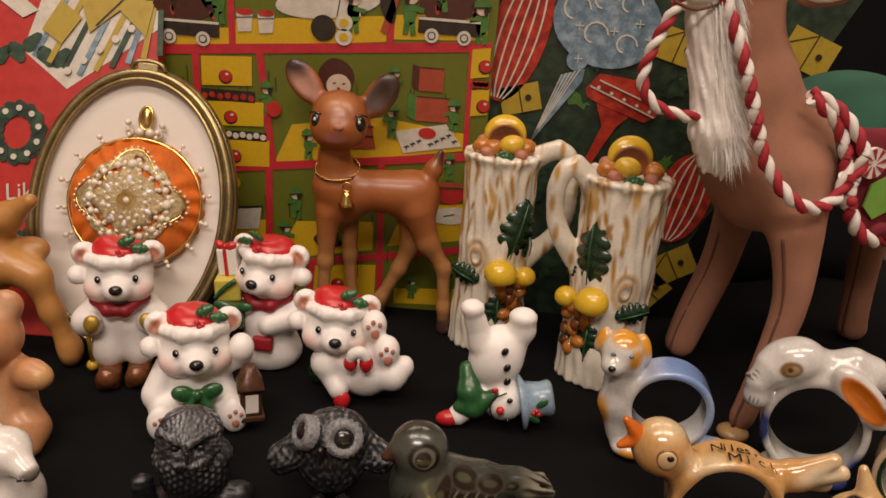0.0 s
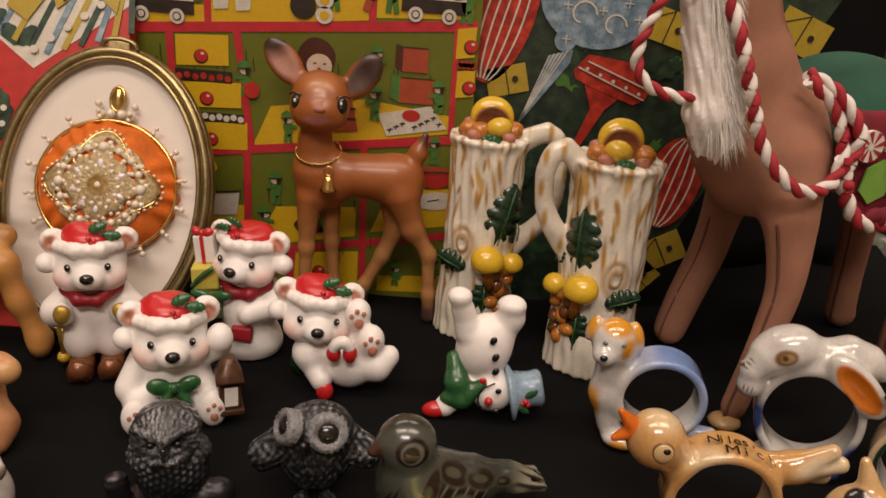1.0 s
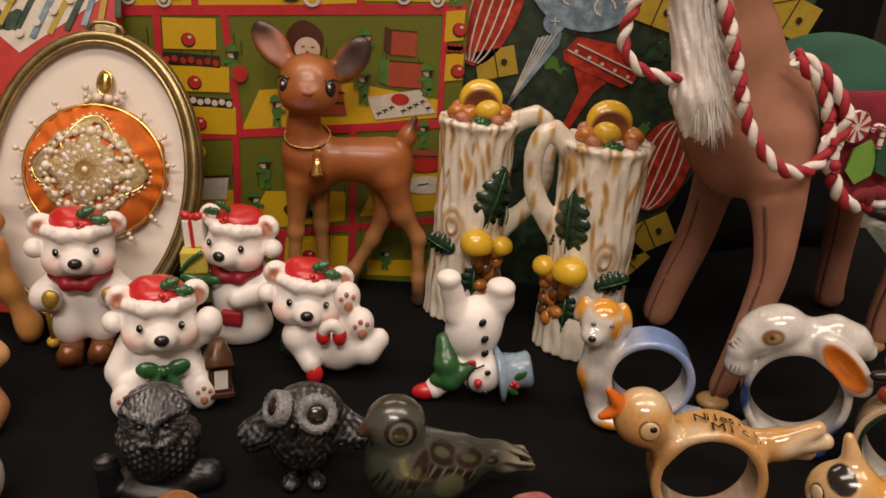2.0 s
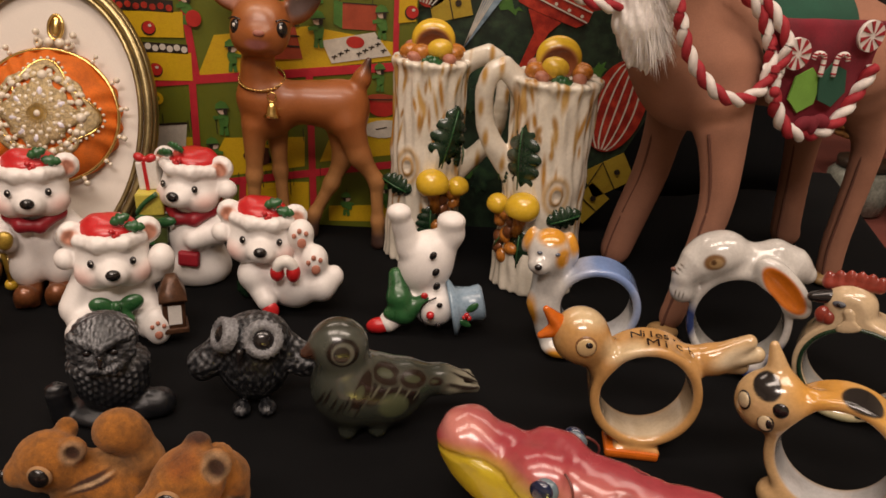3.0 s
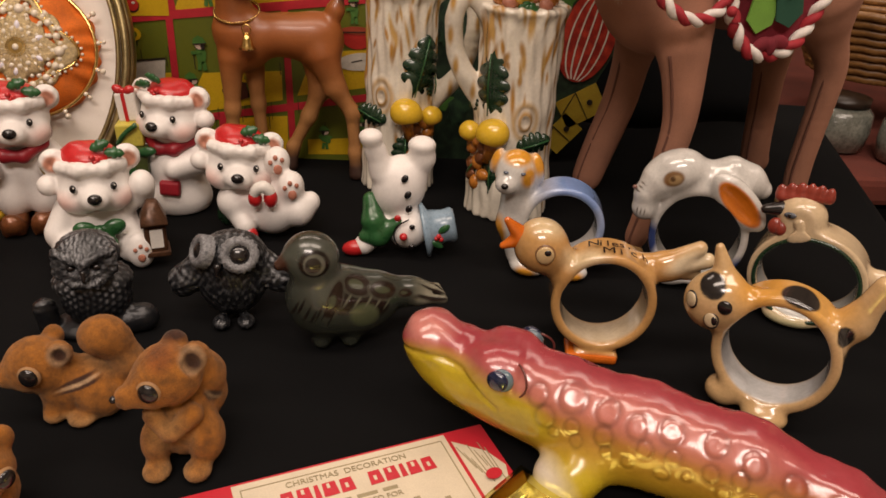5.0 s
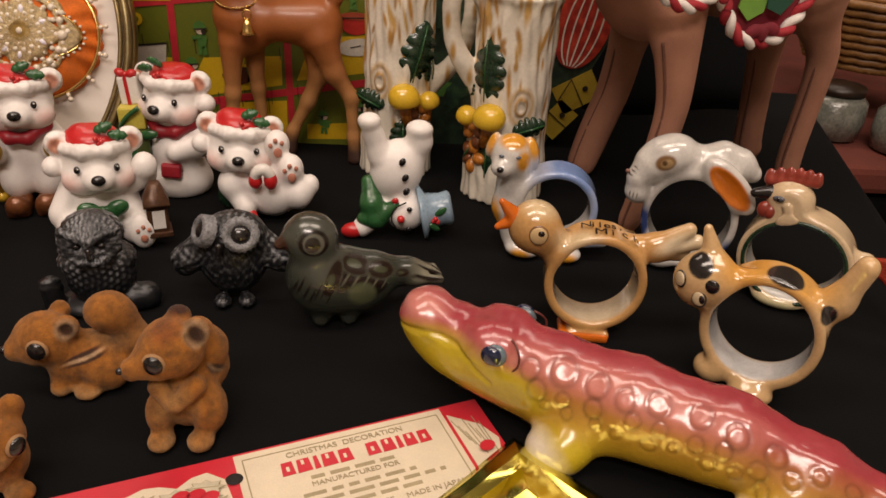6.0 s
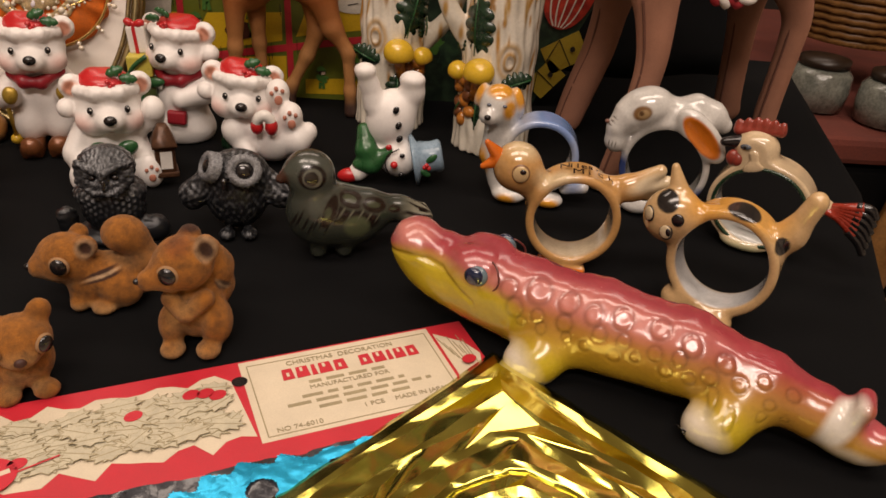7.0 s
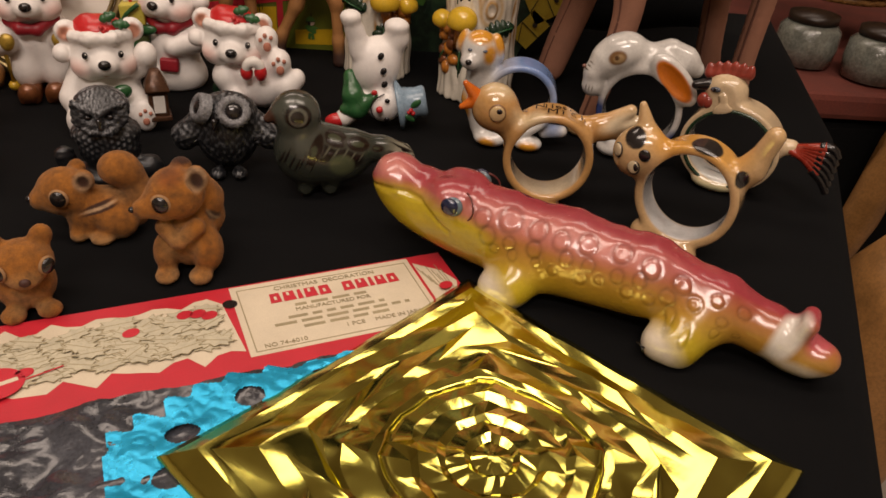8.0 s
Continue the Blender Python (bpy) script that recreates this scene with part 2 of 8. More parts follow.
def tube(points, radius, seg=10, closed=False, bm=None):
    """A round cord through points; radius may be one number or a function of 0..1."""
    bm = bm or bmesh.new()
    pts = [Vector(p) for p in points]
    n = len(pts)
    rings, up = [], Vector((0.13, 0.21, 0.97))
    for i, p in enumerate(pts):
        d = ((pts[(i + 1) % n] if closed or i < n - 1 else p) - (pts[i - 1] if closed or i else p)).normalized()
        x = d.cross(up).normalized() if abs(d.dot(up)) < 0.98 else d.cross(Vector((1, 0, 0))).normalized()
        y = d.cross(x)
        r = radius(i / max(n - 1, 1)) if callable(radius) else radius
        rings.append([bm.verts.new(p + r * (x * math.cos(2 * math.pi * j / seg) + y * math.sin(2 * math.pi * j / seg))) for j in range(seg)])
    for i in range(n if closed else n - 1):
        a, b = rings[i], rings[(i + 1) % n]
        for j in range(seg):
            bm.faces.new((a[j], a[(j + 1) % seg], b[(j + 1) % seg], b[j])).smooth = True
    if not closed:
        bm.faces.new(rings[0][::-1]), bm.faces.new(rings[-1])
    return bm


def curve_points(ctrl, steps=12):
    """A smooth line through control points (Catmull-Rom)."""
    c = [Vector(p) for p in ctrl]
    c = [2 * c[0] - c[1], *c, 2 * c[-1] - c[-2]]
    out = []
    for i in range(1, len(c) - 2):
        for s in range(steps):
            t = s / steps
            a, b, d, e = c[i - 1], c[i], c[i + 1], c[i + 2]
            out.append(0.5 * (2 * b + (d - a) * t + (2 * a - 5 * b + 4 * d - e) * t * t + (3 * b - a - 3 * d + e) * t ** 3))
    return out + [c[-2]]


def leaf(length, width, lobes=5, depth=0.25, curl=0.15, thick=0.0008):
    """A lobed leaf along +X with a raised midrib, base at the origin, facing -Y."""
    bm = bmesh.new()
    n = lobes * 6
    top, mid, bot = [], [], []
    for i in range(n + 1):
        t = i / n
        w = width * 0.5 * math.sin(math.pi * min(t * 0.93 + 0.05, 1)) ** 0.7 * (1 - depth + depth * abs(math.sin(lobes * math.pi * t)) ** 0.6)
        y = curl * length * (t - 0.5) ** 2
        mid.append(bm.verts.new((t * length, y - thick, 0)))
        top.append(bm.verts.new((t * length, y + w * 0.18, w)))
        bot.append(bm.verts.new((t * length, y + w * 0.18, -w)))
    for i in range(n):
        bm.faces.new((mid[i], mid[i + 1], top[i + 1], top[i])).smooth = True
        bm.faces.new((bot[i], bot[i + 1], mid[i + 1], mid[i])).smooth = True
    geo = bmesh.ops.extrude_face_region(bm, geom=bm.faces[:])
    for v in geo["geom"]:
        if isinstance(v, bmesh.types.BMVert):
            v.co.y += thick * 1.5
    bmesh.ops.recalc_face_normals(bm, faces=bm.faces[:])
    return bm


def plate(points, thick=0.0003, lift=0.0):
    """A flat printed shape in the XZ plane facing -Y."""
    bm = bmesh.new()
    vs = [bm.verts.new((x, -lift, z)) for x, z in points]
    f = bm.faces.new(vs)
    f.normal_update()
    if f.normal.y > 0:
        f.normal_flip()
    geo = bmesh.ops.extrude_face_region(bm, geom=[f])
    for v in geo["geom"]:
        if isinstance(v, bmesh.types.BMVert):
            v.co.y -= thick
    bmesh.ops.recalc_face_normals(bm, faces=bm.faces[:])
    return bm


def oval(cx, cz, rx, rz, turn=0.0, n=28, wob=0.0):
    a = radians(turn)
    out = []
    for i in range(n):
        t = 2 * math.pi * i / n
        x, z = rx * math.cos(t) * (1 + wob * math.sin(5 * t)), rz * math.sin(t) * (1 + wob * math.cos(3 * t))
        out.append((cx + x * math.cos(a) - z * math.sin(a), cz + x * math.sin(a) + z * math.cos(a)))
    return out


def joined(*bms):
    out = bmesh.new()
    for b in bms:
        me = bpy.data.meshes.new("tmp")
        b.to_mesh(me)
        b.free()
        out.from_mesh(me)
        bpy.data.meshes.remove(me)
    return out


# ---- the room ----
FLOOR_Z, CEIL_Z = -0.76, 1.95


def slab(name, c, h, material, kind="structure"):
    return tagged(part(name, block(c, h, bevel=0), material, None), kind=kind)


slab("floor", (0, 0.5, FLOOR_Z - 0.05), (3.2, 3.2, 0.05), CARPET)
slab("ceiling", (0, 0.5, CEIL_Z + 0.05), (3.2, 3.2, 0.05), PLASTER)
slab("wall_north", (0, 3.75, 0.6), (3.2, 0.05, 1.4), PLASTER)
slab("wall_south", (0, -2.75, 0.6), (3.2, 0.05, 1.4), PLASTER)
slab("wall_west", (-3.25, 0.5, 0.6), (0.05, 3.2, 1.4), PLASTER)
slab("wall_east", (3.25, 0.5, 0.6), (0.05, 3.2, 1.4), PLASTER)


# ---- the cloth-covered table: one skewed top, its edge hanging in folds ----
def cloth_top():
    """The black cloth: flat on the table, rolled over the edge, hanging in soft folds down to near the floor."""
    bm = bmesh.new()
    corners = [Vector((0.20, 0.05, 0)), Vector((0.368, 0.445, 0)), Vector((0.455, 0.78, 0)), Vector((-0.75, 0.86, 0)), Vector((-0.95, -0.05, 0)), Vector((0.14, -0.13, 0))]
    edge = []
    for a, b in zip(corners, corners[1:] + corners[:1]):
        for s in range(40):
            edge.append(a.lerp(b, s / 40))
    mid = sum(edge, Vector()) / len(edge)
    rings = []
    for drop in range(16):
        ring = []
        for i, p in enumerate(edge):
            out = (p - mid).normalized()
            if drop < 3:
                q = p - out * 0.006 * (2 - drop)
                q.z = (0, -0.0006, -0.004)[drop]
            else:
                d = (drop - 2) / 13
                w = noise.noise((p.x * 7, p.y * 7, d * 0.8)) * 0.05 + 0.018 * math.sin(i * 0.55)
                q = p + out * (0.004 + max(w, -0.02) * d)
                q.z = -0.004 - 0.62 * d
            ring.append(bm.verts.new(q))
        rings.append(ring)
    n = len(edge)
    for a, b in zip(rings, rings[1:]):
        for i in range(n):
            bm.faces.new((a[i], b[i], b[(i + 1) % n], a[(i + 1) % n])).smooth = True
    bm.faces.new(rings[0])
    bmesh.ops.recalc_face_normals(bm, faces=bm.faces[:])
    return bm


cloth = solid("tablecloth", cloth_top(), CLOTH, "black cotton cloth spread over a display table", "tablecloth")
table = thing("table", "folding display table hidden under a black cloth", "table")
part("tabletop", block((-0.25, 0.36, -0.03), (0.38, 0.36, 0.018), bevel=0.002), WOODM, table)
for lx, ly in ((-0.6, 0.05), (0.1, 0.05), (-0.6, 0.68), (0.1, 0.68)):
    part("leg", lathe([(0.014, FLOOR_Z), (0.014, -0.045)], 16, Matrix.Translation((lx, ly, 0))), WOODM, table)


def drape():
    """The black cloth that hangs behind the display, with slack folds."""
    bm = bmesh.new()
    grid = []
    for i in range(61):
        u = i / 60
        col = []
        for j in range(25):
            v = j / 24
            x = -0.75 + 1.15 * u
            z = 0.002 + 0.55 * v
            y = 0.74 + 0.016 * math.sin(u * 34) * (1 - v * 0.5) + 0.03 * noise.noise((x * 5, z * 4, 1)) - 0.05 * (1 - v) ** 4
            col.append(bm.verts.new((x - 0.03 * (1 - v) * u, y, z)))
        grid.append(col)
    for i in range(60):
        for j in range(24):
            bm.faces.new((grid[i][j], grid[i + 1][j], grid[i + 1][j + 1], grid[i][j + 1])).smooth = True
    geo = bmesh.ops.extrude_face_region(bm, geom=bm.faces[:])
    for v in geo["geom"]:
        if isinstance(v, bmesh.types.BMVert):
            v.co.y += 0.003
    bmesh.ops.recalc_face_normals(bm, faces=bm.faces[:])
    return bm


solid("backdrop_cloth", drape(), CLOTH, "black cloth hung in slack folds behind the display", "cloth")


# ---- printed sheets behind the figures ----
def ink(name, colour, second=None, vary=0.22):
    return surface(name, colour, 0.42, vary, 120, 1500, 0.03, second=second)


INK_RED = ink("print_red", (0.50, 0.022, 0.034))
INK_BRIGHT = ink("print_bright_red", (0.46, 0.022, 0.016))
INK_OLIVE = ink("print_olive", (0.150, 0.165, 0.012), (0.105, 0.125, 0.010), 0.3)
INK_YELLOW = ink("print_yellow", (0.66, 0.42, 0.010), (0.54, 0.33, 0.008))
INK_GREEN = ink("print_green", (0.070, 0.185, 0.032), None, 0.3)
INK_DARK = ink("print_dark", (0.030, 0.020, 0.014), None, 0.5)
INK_WHITE = ink("print_white", (0.62, 0.57, 0.48))
INK_BROWN = ink("print_brown", (0.115, 0.030, 0.014), (0.05, 0.014, 0.01), 0.5)
INK_BRICK = ink("print_brick", (0.36, 0.060, 0.025))
INK_SKIN = ink("print_skin", (0.66, 0.50, 0.38))
INK_BLUE = ink("print_slate_blue", (0.17, 0.26, 0.34), (0.30, 0.40, 0.47), 0.4)
INK_HOLLY = ink("print_holly", (0.020, 0.050, 0.030), (0.035, 0.085, 0.035), 0.5)
INK_NIGHT = ink("print_dark_green", (0.018, 0.035, 0.022), (0.03, 0.06, 0.03), 0.5)
INK_ORN = ink("print_ornament_red", (0.38, 0.022, 0.012), (0.52, 0.045, 0.02), 0.4)
INK_GOLD = ink("print_mustard", (0.50, 0.36, 0.035), (0.36, 0.24, 0.02), 0.3)


def rect(x0, z0, x1, z1):
    return [(x0, z0), (x1, z0), (x1, z1), (x0, z1)]


def strip(a, b, w):
    d = Vector((b[0] - a[0], b[1] - a[1])).normalized() * w / 2
    return [(a[0] - d.y, a[1] + d.x), (b[0] - d.y, b[1] + d.x), (b[0] + d.y, b[1] - d.x), (a[0] + d.y, a[1] - d.x)]


calendar = thing("printed_board", "printed board of toy workshop drawers in red, yellow and olive", "board", pose(0, 0.567, 0))
part("board", block((-0.105, 0.003, 0.135), (0.119, 0.003, 0.135), bevel=0.0004), INK_OLIVE, calendar)


def printed(name, shape, material, layer=1, on=None, label=""):
    return part(name, plate(shape, 0.0003, 0.0003 * (layer - 1)), material, on or calendar, label)


# yellow floors of the rooms
for pts in ([(-0.223, 0.182), (-0.167, 0.187), (-0.167, 0.199), (-0.223, 0.196)], [(-0.163, 0.187), (-0.060, 0.198), (-0.060, 0.215), (-0.163, 0.205)],
            [(-0.055, 0.200), (0.008, 0.204), (0.008, 0.222), (-0.055, 0.216)], [(-0.138, 0.104), (0.000, 0.127), (-0.002, 0.139), (-0.060, 0.146), (-0.124, 0.136)],
            [(-0.137, 0.032), (-0.063, 0.046), (-0.063, 0.068), (-0.120, 0.064)], [(-0.052, 0.050), (0.010, 0.060), (0.010, 0.088), (-0.040, 0.082)],
            [(-0.190, 0.045), (-0.143, 0.048), (-0.143, 0.063), (-0.190, 0.060)], [(-0.108, 0.003), (-0.060, 0.003), (-0.060, 0.034), (-0.108, 0.030)],
            [(-0.045, 0.004), (0.010, 0.006), (0.010, 0.020), (-0.045, 0.016)]):
    printed("printed_floor", pts, INK_YELLOW, 1)
# red shelf lines
for a, b, w in (((-0.224, 0.1805), (0.012, 0.2000), 0.0065), ((-0.222, 0.094), (0.012, 0.124), 0.0060), ((-0.140, 0.027), (0.012, 0.053), 0.0055), ((-0.165, 0.182), (-0.167, 0.270), 0.0045),
                ((-0.0575, 0.197), (-0.058, 0.270), 0.0045), ((-0.191, 0.182), (-0.1885, 0.098), 0.0050), ((-0.1465, 0.184), (-0.1375, 0.108), 0.0050),
                ((-0.1405, 0.105), (-0.1395, 0.000), 0.0050), ((-0.0595, 0.116), (-0.056, 0.0), 0.0050), ((-0.001, 0.199), (0.000, 0.126), 0.0040), ((-0.108, 0.034), (-0.110, 0.0), 0.005), ((-0.224, 0.262), (0.012, 0.266), 0.006)):
    printed("printed_shelf", strip(a, b, w), INK_RED, 2.4 if abs(a[0] - b[0]) < 0.05 else 2)
# yellow drawers with round knobs
for x0, z0, x1, z1, kx, kz in ((-0.187, 0.159, -0.152, 0.179, -0.170, 0.1665), (-0.188, 0.131, -0.144, 0.148, -0.167, 0.1385), (-0.178, 0.102, -0.140, 0.121, -0.1645, 0.1105),
                               (-0.001, 0.178, 0.0115, 0.1975, 0.009, 0.187), (0.001, 0.152, 0.013, 0.170, 0.010, 0.160), (-0.104, 0.006, -0.075, 0.027, -0.088, 0.017)):
    d = printed("printed_drawer", [(x0, z0), (x1, z0 + 0.002), (x1, z1 + 0.002), (x0, z1)], INK_YELLOW, 3)
    printed("printed_knob", oval(kx, kz, 0.0042, 0.0042), INK_BRIGHT, 5, d)
    printed("printed_shine", oval(kx + 0.0008, kz + 0.0014, 0.0012, 0.0009), INK_WHITE, 6, d)
    printed("printed_outline", oval(kx - 0.0003, kz - 0.0006, 0.0048, 0.0048), INK_DARK, 4, d)
for x0, z0, x1, z1, c in ((-0.188, 0.149, -0.150, 0.157, INK_ORN), (-0.176, 0.122, -0.142, 0.1285, INK_WHITE), (0.001, 0.171, 0.012, 0.177, INK_ORN)):
    printed("printed_gap", rect(x0, z0, x1, z1), INK_DARK, 3)
    for i in range(7):
        fx = x0 + (x1 - x0) * (i + 0.5) / 7
        printed("printed_fruit", oval(fx, z0 + 0.003 + 0.001 * (i % 2), 0.0022, 0.0022, 20 * i, 10), c, 4)


# little green workers as plain capped shapes
def worker(x, z, s, lean=0.0, arm=1):
    g = printed("printed_worker", oval(x, z - 0.9 * s, 0.55 * s, 1.0 * s, lean, 18, 0.06), INK_GREEN, 4)
    printed("printed_leg_bar", strip((x - 0.2 * s, z - 1.6 * s), (x - 0.3 * s, z - 2.6 * s), 0.45 * s), INK_GREEN, 3, g)
    printed("printed_leg", strip((x + 0.2 * s, z - 1.6 * s), (x + 0.35 * s, z - 2.6 * s), 0.45 * s), INK_GREEN, 4, g)
    printed("printed_arm", strip((x, z - 0.5 * s), (x + 1.1 * s * arm, z - 0.7 * s), 0.4 * s), INK_GREEN, 5, g)
    printed("printed_face", oval(x + 0.1 * s * arm, z + 0.25 * s, 0.5 * s, 0.5 * s, 0, 16), INK_SKIN, 6, g)
    printed("printed_hair", oval(x - 0.25 * s * arm, z + 0.15 * s, 0.22 * s, 0.42 * s, 0, 12), INK_DARK, 7, g)
    printed("printed_cap", [(x - 0.8 * s, z + 0.35 * s), (x + 0.7 * s, z + 0.5 * s), (x + 0.35 * s, z + 1.1 * s), (x - 0.2 * s, z + 1.3 * s), (x - 0.75 * s, z + 0.9 * s)], INK_GREEN, 8, g)
    printed("printed_edge", strip((x - 0.8 * s, z + 0.33 * s), (x + 0.7 * s, z + 0.48 * s), 0.12 * s), INK_DARK, 9, g)


for x, z, s, l, a in ((-0.141, 0.158, 0.0062, 40, -1), (-0.112, 0.127, 0.0058, 10, 1), (-0.053, 0.176, 0.0055, 0, 1), (-0.053, 0.149, 0.0065, 0, -1), (-0.010, 0.156, 0.0060, 20, -1),
                      (-0.120, 0.083, 0.0065, 0, -1), (-0.128, 0.057, 0.0060, -20, 1), (-0.010, 0.118, 0.0052, 0, -1), (-0.086, 0.060, 0.005, 10, 1), (-0.083, 0.222, 0.0075, 10, 1), (-0.024, 0.240, 0.0075, 0, 1),
                      (-0.045, 0.226, 0.0085, 0, 1), (-0.174, 0.222, 0.0080, 0, -1), (0.004, 0.222, 0.008, 0, -1), (-0.032, 0.022, 0.0050, 60, 1), (-0.150, 0.045, 0.005, 0, 1), (-0.183, 0.075, 0.005, 0, 1), (-0.004, 0.030, 0.005, 0, -1)):
    worker(x, z, s, l, a)
# the rest of the pictured workshop
doll = printed("printed_doll", oval(-0.0935, 0.171, 0.0125, 0.0135, 0, 24, 0.03), INK_BROWN, 3)
printed("printed_face", oval(-0.0915, 0.166, 0.0085, 0.0080), INK_SKIN, 5, doll)
printed("printed_cheek", oval(-0.0915, 0.164, 0.0012, 0.0010), INK_BRIGHT, 6, doll)
for sx in (-0.0945, -0.088):
    printed("printed_eye", strip((sx - 0.001, 0.1675), (sx + 0.001, 0.1680), 0.0006), INK_DARK, 6, doll)
printed("printed_dress", [(-0.082, 0.150), (-0.070, 0.150), (-0.064, 0.124), (-0.086, 0.122)], INK_BRICK, 3, doll)
for i in range(3):
    printed("printed_check", strip((-0.083, 0.146 - 0.007 * i), (-0.066, 0.146 - 0.007 * i), 0.0012), INK_DARK, 4, doll)
for x0, z0, x1, z1, side in ((-0.041, 0.167, -0.019, 0.184, 0.005), (-0.043, 0.146, -0.014, 0.164, 0.006)):
    b = printed("printed_box", rect(x0 + side, z0, x1, z1 - 0.001), INK_BRICK, 3)
    printed("printed_box_side", [(x0, z0 + 0.003), (x0 + side, z0), (x0 + side, z1 - 0.001), (x0, z1 + 0.001)], INK_BROWN if side < 0.0055 else INK_GREEN, 3, b)
    printed("printed_edge", strip((x0 + side, z1 - 0.001), (x1, z1 - 0.001), 0.0006), INK_DARK, 4, b)
sheet = printed("printed_game_sheet", [(-0.051, 0.137), (-0.015, 0.145), (-0.003, 0.130), (-0.044, 0.122)], INK_WHITE, 3)
printed("printed_dome", oval(-0.028, 0.1375, 0.0062, 0.0040), INK_BRIGHT, 4, sheet)
for i in range(9):
    cx, cz = -0.042 + 0.0042 * i, 0.1265 + 0.0016 * ((i * 5) % 4) + 0.0008 * i
    if abs(cx + 0.028) > 0.006 or cz < 0.132:
        s = printed("printed_jack", strip((cx - 0.002, cz), (cx + 0.002, cz + 0.0006), 0.0008), INK_DARK, 4, sheet)
        printed("printed_jack_arm", strip((cx - 0.0004, cz - 0.0014), (cx + 0.0004, cz + 0.0016), 0.0008), INK_DARK, 5, s)
pot = printed("printed_pot", oval(-0.008, 0.094, 0.0105, 0.0075, 0, 20), INK_BRIGHT, 3)
printed("printed_lid", oval(-0.008, 0.100, 0.0115, 0.0028), INK_BRICK, 4, pot)
printed("printed_rim", strip((-0.019, 0.0985), (0.003, 0.0995), 0.0007), INK_DARK, 5, pot)
plane_toy = printed("printed_toy_plane", oval(-0.006, 0.0775, 0.016, 0.0065, 6, 20), INK_WHITE, 3)
printed("printed_line", strip((-0.012, 0.077), (-0.004, 0.079), 0.0008), INK_DARK, 4, plane_toy)
tub = printed("printed_tub", [(-0.172, 0.070), (-0.146, 0.073), (-0.148, 0.056), (-0.168, 0.054)], INK_WHITE, 3)
printed("printed_rim", strip((-0.172, 0.0705), (-0.146, 0.0735), 0.0015), INK_DARK, 4, tub)
for x, z, sx, sz in ((-0.196, 0.212, 0.022, 0.011), (-0.018, 0.226, 0.021, 0.012), (-0.095, 0.052, 0.012, 0.007), (-0.180, 0.217, 0.006, 0.006)):
    r = printed("printed_roast", oval(x, z, sx, sz, 8, 26, 0.05), INK_BROWN, 3)
    if sx > 0.015:
        printed("printed_wagon", rect(x - sx, z - 0.020, x + sx, z - 0.0095), INK_DARK, 4, r)
        printed("printed_wagon_edge", rect(x - sx, z - 0.0115, x + sx, z - 0.0098), INK_WHITE, 5, r)
        for wx in (-0.55, 0.5):
            w = printed("printed_wheel", oval(x + wx * sx, z - 0.0215, 0.0048, 0.0048), INK_WHITE, 6, r)
            printed("printed_hub", oval(x + wx * sx, z - 0.0215, 0.0028, 0.0028), INK_DARK, 7, r)
            printed("printed_hub_cap", oval(x + wx * sx, z - 0.0215, 0.0020, 0.0020), INK_WHITE, 8, r)
        for q in range(8):
            printed("printed_crust", oval(x + sx * 0.8 * math.cos(q * 2.1), z + sz * 0.6 * math.sin(q * 1.7), 0.0035, 0.0013, 40 * q, 10), INK_BRICK if q % 2 else INK_DARK, 4, r)
big = printed("printed_toy_plane", oval(-0.100, 0.221, 0.036, 0.0105, 8, 26), INK_WHITE, 3)
printed("printed_wing", [(-0.094, 0.212), (-0.078, 0.213), (-0.079, 0.228), (-0.091, 0.230)], INK_WHITE, 4, big)
printed("printed_wing_edge", strip((-0.094, 0.212), (-0.091, 0.230), 0.0007), INK_DARK, 5, big)
printed("printed_wheel", oval(-0.103, 0.204, 0.0085, 0.0085), INK_DARK, 5, big)
for cz in (0.199, 0.2085):
    printed("printed_key", oval(-0.089, cz, 0.0058, 0.0055), INK_WHITE, 6, big)
    printed("printed_key_hole", oval(-0.089, cz, 0.0030, 0.0028), INK_YELLOW, 7, big)
printed("printed_prop", oval(-0.060, 0.222, 0.0050, 0.0120, 15), INK_DARK, 4, big)
printed("printed_strap", strip((-0.052, 0.236), (-0.062, 0.204), 0.005), INK_BRICK, 4, big)
for x in (-0.1565, -0.142):
    c = printed("printed_paint_tub", [(x - 0.0058, 0.210), (x + 0.0058, 0.211), (x + 0.0045, 0.198), (x - 0.0045, 0.197)], INK_WHITE, 3)
    printed("printed_paint", oval(x, 0.2105, 0.0058, 0.0022), INK_BRIGHT if x < -0.15 else INK_ORN, 4, c)
    printed("printed_rim", strip((x - 0.0055, 0.2065), (x + 0.0055, 0.2075), 0.0005), INK_DARK, 4, c)
ball = printed("printed_ball", oval(-0.1365, 0.1465, 0.0052, 0.0055), INK_BRIGHT, 9)
flower = printed("printed_disc", oval(-0.166, 0.090, 0.0048, 0.0045), INK_YELLOW, 3)
printed("printed_hub", oval(-0.166, 0.090, 0.0022, 0.0022), INK_OLIVE, 4, flower)
# inked hatching
for i in range(70):
    hx = -0.215 + 0.22 * ((i * 0.618) % 1)
    hz = (0.176, 0.176, 0.094, 0.255, 0.048)[i % 5] - 0.02 * ((i * 0.37) % 1)
    printed("printed_hatching", strip((hx, hz), (hx + 0.0006, hz - 0.008 - 0.006 * ((i * 0.71) % 1)), 0.0005), INK_DARK, 2)

